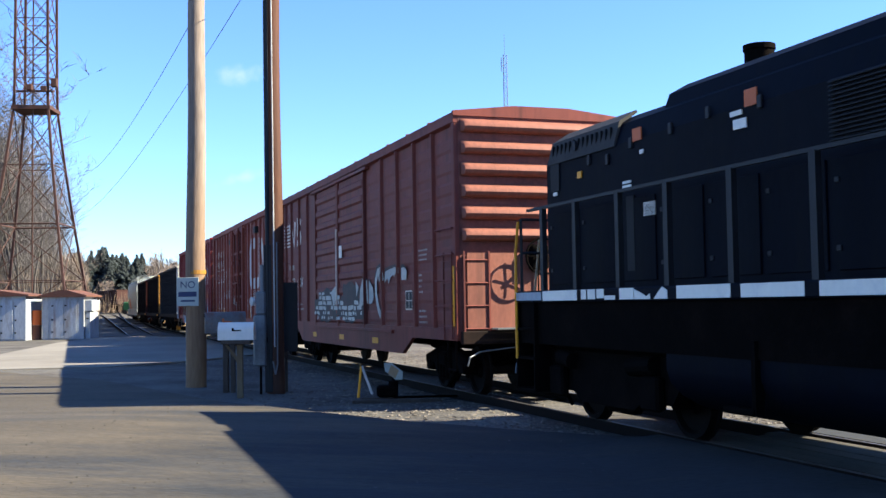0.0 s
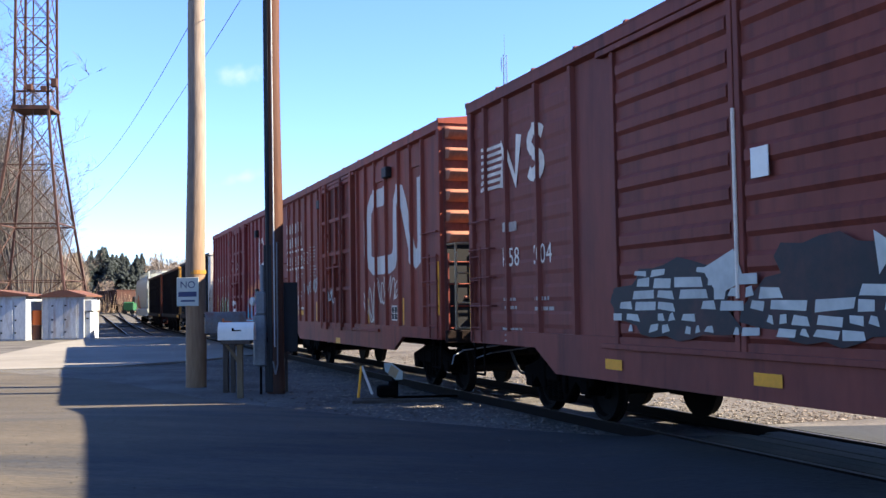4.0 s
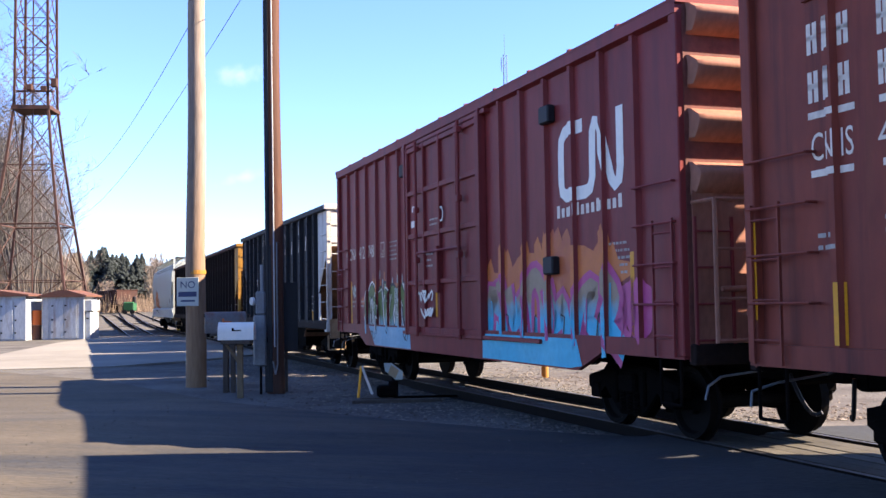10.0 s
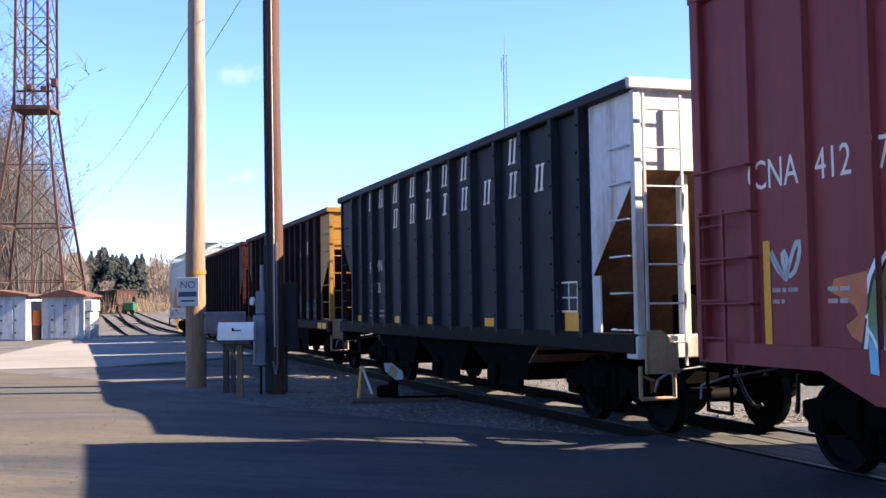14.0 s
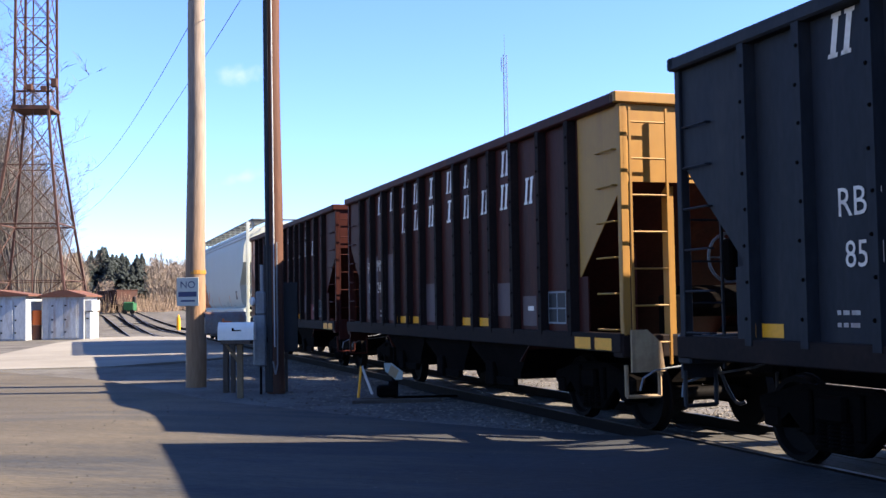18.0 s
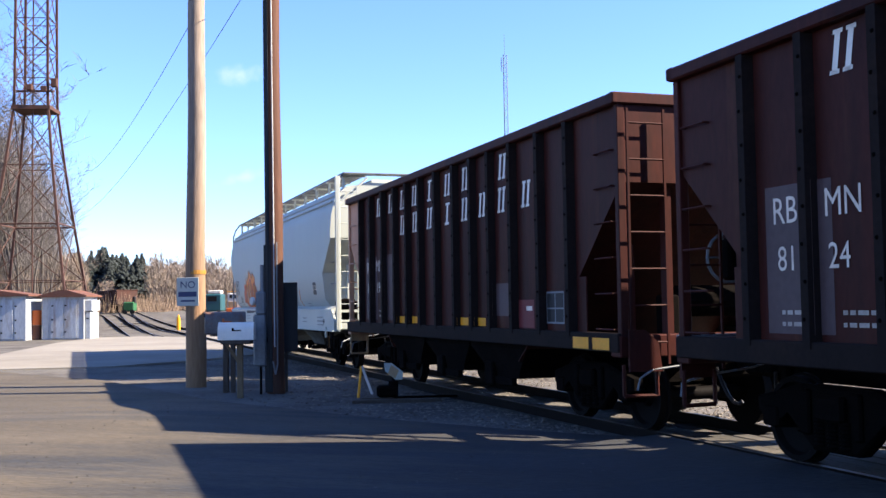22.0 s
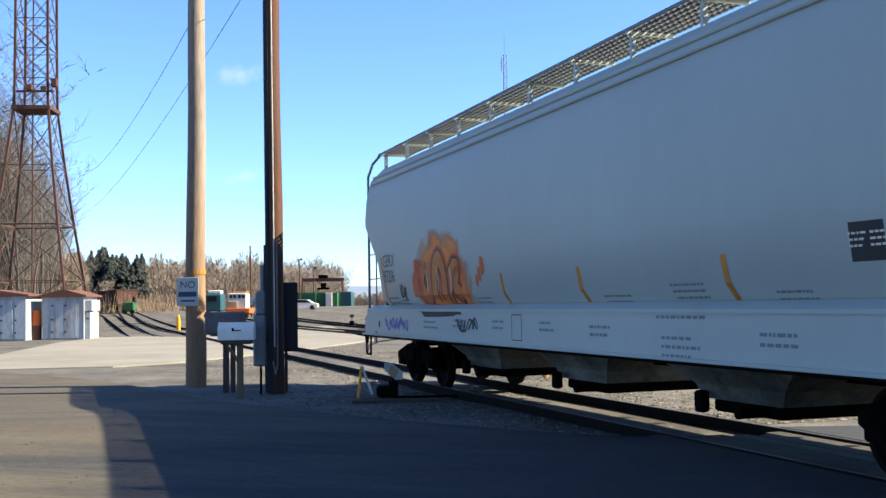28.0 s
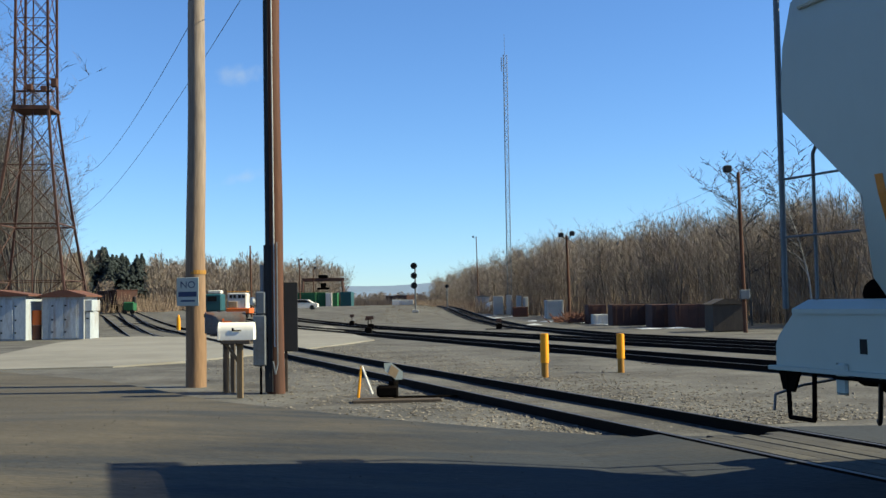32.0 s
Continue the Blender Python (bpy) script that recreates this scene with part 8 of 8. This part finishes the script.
for k, (x, y, w) in enumerate(((13.3, 76, 1.3), (15.2, 74.5, 0.9), (14.0, 69, 0.55), (15.6, 66.5, 1.2), (11.8, 82, 0.7))):
    crate("scrap_bin", x - w, x + w, y, y + 2.2, -0.05, 1.45, M_rustcar, "rusty dark steel bin in a row near the woods", "bin", int(w * 4))
for x, y, w, h, mt, lb, ct in ((11.9, 80.5, 0.65, 0.75, M_offwhite, "white slatted crate by the brush pile", "crate"), (9.2, 128, 0.9, 1.2, M_rustroof, "small rusty red box near the mast", "crate"), (12.6, 120, 0.8, 1.7, M_concrete, "pale cabinet in front of the woods", "cabinet"), (9.9, 140, 0.3, 2.6, M_concrete, "narrow pale grey cabinet near the mast", "cabinet"), (10.6, 138, 0.3, 2.4, M_concrete, "narrow pale grey cabinet near the mast", "cabinet"), (5.2, 196, 0.7, 1.7, M_rustcar, "dark rusty box beside the track", "crate"), (-8.4, 240, 1.6, 1.2, M_offwhite, "pale low vehicle far down the yard", "vehicle"), (-11.0, 250, 1.1, 1.3, M_brightwhite, "white low vehicle far down the yard", "vehicle")):
    crate("crate" if ct == "crate" else "equipment_cabinet" if ct == "cabinet" else "distant_vehicle", x - w, x + w, y, y + 1.4, ground_z(x, y) - 0.05, ground_z(x, y) + h, mt, lb, ct, int(w * 5))
rnd = random.Random(3)
br = Mesh()
for k in range(260):
    a = Vector((10.9 + rnd.gauss(0, 1.0), 85 + rnd.gauss(0, 1.0), 0.1))
    b = a + Vector((rnd.uniform(-1, 1), rnd.uniform(-0.6, 0.6), rnd.uniform(0.1, 0.9)))
    br.rod(a, b, 0.05, 0.02, 4)
tagged(part("brush_pile", br, M_rustroof), "brown pile of cut brush and scrap wood", "brush pile", kind="stuff")
sn = Mesh()
for k in range(46):
    y = rnd.uniform(60, 200)
    x = 9.0 + (100 - y) * 0.05 + rnd.uniform(-3, 6)
    if y > 130:
        x = rnd.uniform(2, 9)
    bl, bf = blob(x, y, rnd.uniform(0.3, 1.0), rnd.uniform(0.3, 1.2), k, 14)
    h = rnd.uniform(0.03, 0.10)
    sn.add([(p[0], p[1], ground_z(p[0], p[1]) + (h if i == 0 else 0.005)) for i, p in enumerate(bl)], bf)
tagged(part("snow_patch", sn, M_snow), "leftover patches of old white snow", "snow", kind="stuff")
gr = Mesh()
for k in range(3200):
    y = 95 + 130 * rnd.random()
    x = -6.5 + rnd.gauss(0, 3.5) + (y - 95) * 0.02
    z = ground_z(x, y)
    a = rnd.uniform(0, 3.14)
    w, h = 0.03, rnd.uniform(0.04, 0.11)
    gr.add([(x - w * math.cos(a), y - w * math.sin(a), z), (x + w * math.cos(a), y + w * math.sin(a), z), (x + rnd.uniform(-0.1, 0.1), y, z + h)], [(0, 1, 2)])
tagged(part("dry_grass", gr, M_grass), "strip of dry yellow-brown grass between the tracks", "grass", kind="stuff")

# ---- trees ----
def grow(rnd, h, kids=6, r=0.16, wide=0.6, last=3):
    """Stems of a bare tree as (a, b, ra, rb, level); level 2 and 3 are twigs."""
    out = []

    def limb(a, d, ln, ra, lv):
        n = (6, 3, 2, 1)[lv]
        p, dd = a.copy(), d.copy()
        for i in range(n):
            q = p + dd * ln / n
            r1, r2 = ra * (1 - 0.85 * i / n), ra * (1 - 0.85 * (i + 1) / n)
            out.append((p, q, r1, r2, lv))
            if lv < 3 and (i > 1 or lv > 0):
                for k in range((kids, 3, last)[lv]):
                    az = rnd.uniform(0, 6.28)
                    e = (dd * rnd.uniform(0.7, 1.1) + Vector((math.cos(az), math.sin(az), rnd.uniform(0.0, 0.5))) * wide).normalized()
                    limb(p.lerp(q, rnd.random()), e, ln * (0.34 if lv == 0 else 0.45) * rnd.uniform(0.6, 1.1), r2 * 0.6, lv + 1)
            p = q
            dd = (dd + Vector((rnd.uniform(-1, 1), rnd.uniform(-1, 1), rnd.uniform(0, 0.6))) * 0.13).normalized()

    limb(Vector((0, 0, 0)), Vector((rnd.uniform(-0.05, 0.05), rnd.uniform(-0.05, 0.05), 1)).normalized(), h * 0.86, r, 0)
    return out


def stems_mesh(stems, keep, rnd, flat_r):
    """Rods for the thick stems, thin flat blades for the twigs."""
    mb = Mesh()
    for a, b, ra, rb, lv in stems:
        if not keep(lv):
            continue
        if lv < 2:
            mb.rod(a, b, ra, rb, 6 if lv == 0 else 3, cap=False)
        else:
            d = (b - a).normalized()
            sd = d.cross(Vector((rnd.uniform(-1, 1), rnd.uniform(-1, 1), 0.2))).normalized() * flat_r * (1.0 if lv == 2 else 0.7)
            mb.add([tuple(a - sd), tuple(a + sd), tuple(b)], [(0, 1, 2)])
    return mb


def bare_tree(k, x, y, h, turn, label, mat, z=0.0, rr=0.0062):
    """One bare tree: trunk with limbs, and a crown of twigs."""
    top = thing("bare_tree", pose(x, y, z - 0.2, 0, 0, turn), label, "tree", "bare winter trees by the tower")
    rnd = random.Random(100 + k)
    st = grow(rnd, h, 5, rr * h, 1.25)
    part("trunk", stems_mesh(st, lambda lv: lv < 2, rnd, 0), mat, top, smooth=True)
    part("crown", stems_mesh(st, lambda lv: lv > 1, rnd, 0.026), M_bark, top)
    return top


rnd = random.Random(77)
for k in range(15):
    y = 74 + 2.6 * k
    x = -0.366 * y - rnd.uniform(5.2, 11)
    bare_tree(k, x, y, rnd.uniform(17, 25), 37 * k, "tall bare grey-brown winter tree behind the tower", M_bark)
bare_tree(50, 19.6, 68, 11.5, 20, "bare winter tree at the edge of the woods", M_bark)
bare_tree(51, 22.5, 65, 11.0, 80, "bare winter tree at the edge of the woods", M_birch)

KINDS = []
for k in range(12):
    rnd = random.Random(40 + k)
    st = grow(rnd, 1.0, 5, 0.009, 0.75) if k < 7 else grow(rnd, 1.0, 4, 0.009, 1.0, 2)
    KINDS.append([(np.array(q.v), q.f) for q in (stems_mesh(st, lambda lv: lv < 2, rnd, 0), stems_mesh(st, lambda lv: lv > 1, rnd, 0.0012))])


def forest(name, places, label, trunkmat, twigmat, seed, kinds=(0, 7)):
    """Far woods: many bare trees joined into trunks and twigs."""
    rnd = random.Random(seed)
    sets = [([], [], []), ([], [], [])]
    count = [0, 0]
    for x, y, z, h in places:
        b = KINDS[rnd.randrange(*kinds)]
        a = rnd.uniform(0, 6.28)
        c, s = math.cos(a), math.sin(a)
        w = h * rnd.uniform(0.8, 1.1)
        rot = np.array([[c * w, -s * w, 0], [s * w, c * w, 0], [0, 0, h]])
        for j in (0, 1):
            v, f = b[j]
            sets[j][0].append(v @ rot.T + np.array([x, y, z]))
            sets[j][1].append(np.array(f) + count[j])
            count[j] += len(v)
    top = None
    for j, (nm, mt) in enumerate(((name, trunkmat), ("twigs", twigmat))):
        v = np.concatenate(sets[j][0])
        f = np.concatenate(sets[j][1])
        me = bpy.data.meshes.new(nm)
        k = f.shape[1]
        me.vertices.add(len(v))
        me.vertices.foreach_set("co", v.astype(np.float32).ravel())
        me.loops.add(f.size)
        me.loops.foreach_set("vertex_index", f.astype(np.int32).ravel())
        me.polygons.add(len(f))
        me.polygons.foreach_set("loop_start", np.arange(0, f.size, k, dtype=np.int32))
        me.update(calc_edges=True)
        me.materials.append(mt)
        ob = new(nm, me)
        tagged(ob, label if j == 0 else "", "woods" if j == 0 else "", kind="stuff")
        if top is None:
            top = ob
        else:
            ob.parent = top
    return top


def crown_haze(parent, places, per, lo, width, material, seed):
    """The finest twigs of far woods: thin upright slivers that fill the crowns."""
    rg = np.random.default_rng(seed)
    p = np.repeat(np.array(places), per, axis=0)
    n = len(p)
    u = lo + (1 - lo) * rg.random(n)
    a = rg.random(n) * 6.283
    r = p[:, 3] * 0.17 * np.sqrt(rg.random(n)) * np.sin(np.clip((u - lo * 0.5) / (1.02 - lo * 0.5), 0, 1) * 3.0) + 0.15
    base = np.stack([p[:, 0] + r * np.cos(a), p[:, 1] + r * np.sin(a), p[:, 2] + p[:, 3] * u * 0.95], 1)
    ln = p[:, 3] * (0.05 + 0.08 * rg.random(n))
    tip = base + np.stack([np.cos(a) * ln * 0.25 + (rg.random(n) - 0.5) * ln * 0.4, np.sin(a) * ln * 0.25, ln * (0.5 + 0.5 * rg.random(n))], 1)
    w = width * (0.6 + 0.8 * rg.random(n))
    b = rg.random(n) * 6.283
    side = np.stack([np.cos(b) * w, np.sin(b) * w * 0.4, np.zeros(n)], 1)
    v = np.stack([base - side, base + side, tip], 1).reshape(-1, 3)
    me = bpy.data.meshes.new("fine_twigs")
    me.vertices.add(len(v))
    me.vertices.foreach_set("co", v.astype(np.float32).ravel())
    me.loops.add(len(v))
    me.loops.foreach_set("vertex_index", np.arange(len(v), dtype=np.int32))
    me.polygons.add(n)
    me.polygons.foreach_set("loop_start", np.arange(0, 3 * n, 3, dtype=np.int32))
    me.update(calc_edges=True)
    me.materials.append(material)
    ob = new("fine_twigs", me)
    tagged(ob, kind="stuff")
    ob.parent = parent
    return ob


rnd = random.Random(8)
edge = [(25, 60), (20.5, 82), (15.8, 120), (11.5, 170), (5.5, 250), (-4, 360)]
places = []
for k in range(760):
    u = rnd.random() ** 0.8 * (len(edge) - 1)
    i = min(int(u), len(edge) - 2)
    p = Vector(edge[i]).lerp(Vector(edge[i + 1]), u - i)
    deep = rnd.random() ** 1.5 * (10 + 0.12 * p.y)
    places.append((p.x + deep * 0.9 + rnd.uniform(-0.6, 0.6), p.y + deep * 0.35, 0, rnd.uniform(7.8, 10.8) * (0.80 + 0.20 * smooth((p.y - 60) / 110))))
wr = forest("woods_right", places, "brown leafless woods along the yard", M_bark, M_twig, 2)
crown_haze(wr, places, 560, 0.08, 0.017, M_twig, 31)
crown_haze(wr, places, 200, 0.0, 0.022, M_brush, 32)
forest("birches_right", [(p[0], p[1], 0, p[3] * 0.9) for p in places[::16]], "pale birch trunks among the brown woods", M_birch, M_twig, 3)
places = []
for k in range(240):
    x = rnd.uniform(-75, -26)
    y = rnd.uniform(235, 290)
    places.append((x, y, 1.5, rnd.uniform(7.5, 11.5)))
for k in range(330):
    places.append((rnd.uniform(-95, 1), rnd.uniform(330, 430), 1.5, rnd.uniform(3.0, 4.6)))
for k in range(26):
    places.append((rnd.uniform(-62, -48), rnd.uniform(135, 165), 1.2, rnd.uniform(3, 5)))
for k in range(90):
    y = rnd.uniform(112, 135)
    places.append(((rnd.uniform(48, 140) - 784) / 1885 * y, y, 0.9, rnd.uniform(5.5, 7.6)))
for k in range(150):
    y = rnd.uniform(165, 235)
    places.append(((rnd.uniform(268, 470) - 784) / 1885 * y, y, 1.4, rnd.uniform(5.8, 9.4)))
wl = forest("woods_left", places, "distant brown leafless woods behind the yard", M_bark, M_twig, 4, (7, 12))
crown_haze(wl, places, 170, 0.1, 0.06, M_twig, 33)
crown_haze(wl, places, 90, 0.0, 0.08, M_brush, 34)
places = []
for k in range(240):
    y = rnd.uniform(84, 150)
    places.append((-0.366 * y - rnd.uniform(0.2, 16), y, 0.3, rnd.uniform(11, 20)))
wt = forest("woods_behind_tower", places, "dense bare grey woods behind the tower", M_bark, M_greytwig, 6, (7, 12))
crown_haze(wt, places, 300, 0.12, 0.013, M_greytwig, 35)
crown_haze(wt, [(p[0], p[1], p[2], 5.0) for p in places], 160, 0.0, 0.02, M_brush, 36)


def conifer(x, y, h, k):
    top = thing("conifer", pose(x, y, 1.4), "dark green conifer in a distant row", "tree", "dark conifers behind the sidings")
    rnd = random.Random(200 + k)
    part("trunk", Mesh().rod((0, 0, -0.3), (0, 0, h * 0.95), 0.25, 0.04, 7), M_bark, top)
    mb = Mesh()
    n = 1000
    for i in range(n):
        u = rnd.random() ** 0.8
        z = h * (0.08 + 0.92 * u)
        r = (1 - u) ** 0.9 * h * 0.38 * (0.75 + 0.35 * math.sin(11 * u + k) + 0.25 * math.sin(23 * u + 2 * k)) + 0.10
        a = rnd.uniform(0, 6.28)
        d = Vector((math.cos(a), math.sin(a), -0.25))
        p = Vector((0, 0, z)) + d * r * rnd.uniform(0.25, 0.8)
        q = p + (d + Vector((0, 0, rnd.uniform(-0.6, 0.3)))) * r * rnd.uniform(0.3, 0.7)
        sd = Vector((-d.y, d.x, rnd.uniform(-0.8, 0.8))) * rnd.uniform(0.10, 0.34)
        mb.add([tuple(p + Vector((0, 0, 0.2))), tuple(p.lerp(q, 0.6) + sd), tuple(q), tuple(p.lerp(q, 0.6) - sd)], [(0, 1, 2), (0, 2, 3)])
    part("crown", mb, M_conifer, top)
    return top


for k in range(46):
    conifer(-66.5 + k * 0.25 + 0.6 * math.sin(k * 2.1), 200 + 9 * math.sin(k * 1.7), 10.4 - 0.05 * k + 1.4 * math.sin(k * 2.9) + 0.8 * math.sin(k * 5.3), k)

# low brush and a far ridge
bs = Mesh()
rnd = random.Random(21)
for k in range(15000):
    if k % 4 == 0:
        x, y, z = rnd.uniform(-60, -38), rnd.uniform(140, 200), 1.2
    else:
        u = rnd.random()
        y = 60 + 260 * u
        x = 22 - 0.16 * (y - 60) + rnd.uniform(0, 5) + (2 if k % 4 < 3 else rnd.uniform(5, 25))
        z = 0
    a = rnd.uniform(0, 6.28)
    h = rnd.uniform(0.6, 2.8)
    b = (x + 0.5 * math.cos(a), y + 0.5 * math.sin(a), z + h)
    bs.rod((x, y, z), b, 0.03, 0.01, 3, cap=False)
tagged(part("undergrowth", bs, M_brush), "dry brown undergrowth at the foot of the woods", "brush", kind="stuff")
fb = Mesh()
for k in range(9000):
    x, y = rnd.uniform(-105, 3), rnd.uniform(300, 420)
    h = rnd.uniform(0.8, 3.4)
    a = rnd.uniform(0, 6.28)
    w = rnd.uniform(0.05, 0.12)
    q = (x + 0.8 * math.cos(a), y, 1.4 + h)
    fb.add([(x - w, y, 1.4), (x + w, y, 1.4), q], [(0, 1, 2)])
tagged(part("far_thicket", fb, M_brush), "brown thicket far behind the yard", "brush", kind="stuff")
# ridge strip; distance haze is in its colour
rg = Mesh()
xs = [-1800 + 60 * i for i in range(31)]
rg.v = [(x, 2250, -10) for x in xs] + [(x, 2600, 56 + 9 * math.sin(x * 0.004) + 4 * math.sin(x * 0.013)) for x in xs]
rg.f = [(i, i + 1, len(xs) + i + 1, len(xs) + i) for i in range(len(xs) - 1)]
tagged(part("backdrop_ridge", rg, M_hill), "far ridge in painted pale blue haze", "hill", kind="structure")


# ---- movement ----
def motions():
    steps = [0.5 * k for k in range(65)]
    for car, s0 in MOVERS:
        walk(car, [(t, track_pose(s0 - ride(t))) for t in steps])
    fine = [32.0 * k / 224 for k in range(225)]
    for wheel, dx in ROLLERS:
        walk(wheel, [(t, pose(dx, 0, WHEEL_R, 0, -math.degrees(ride(t) / WHEEL_R), 0)) for t in fine])


motions()
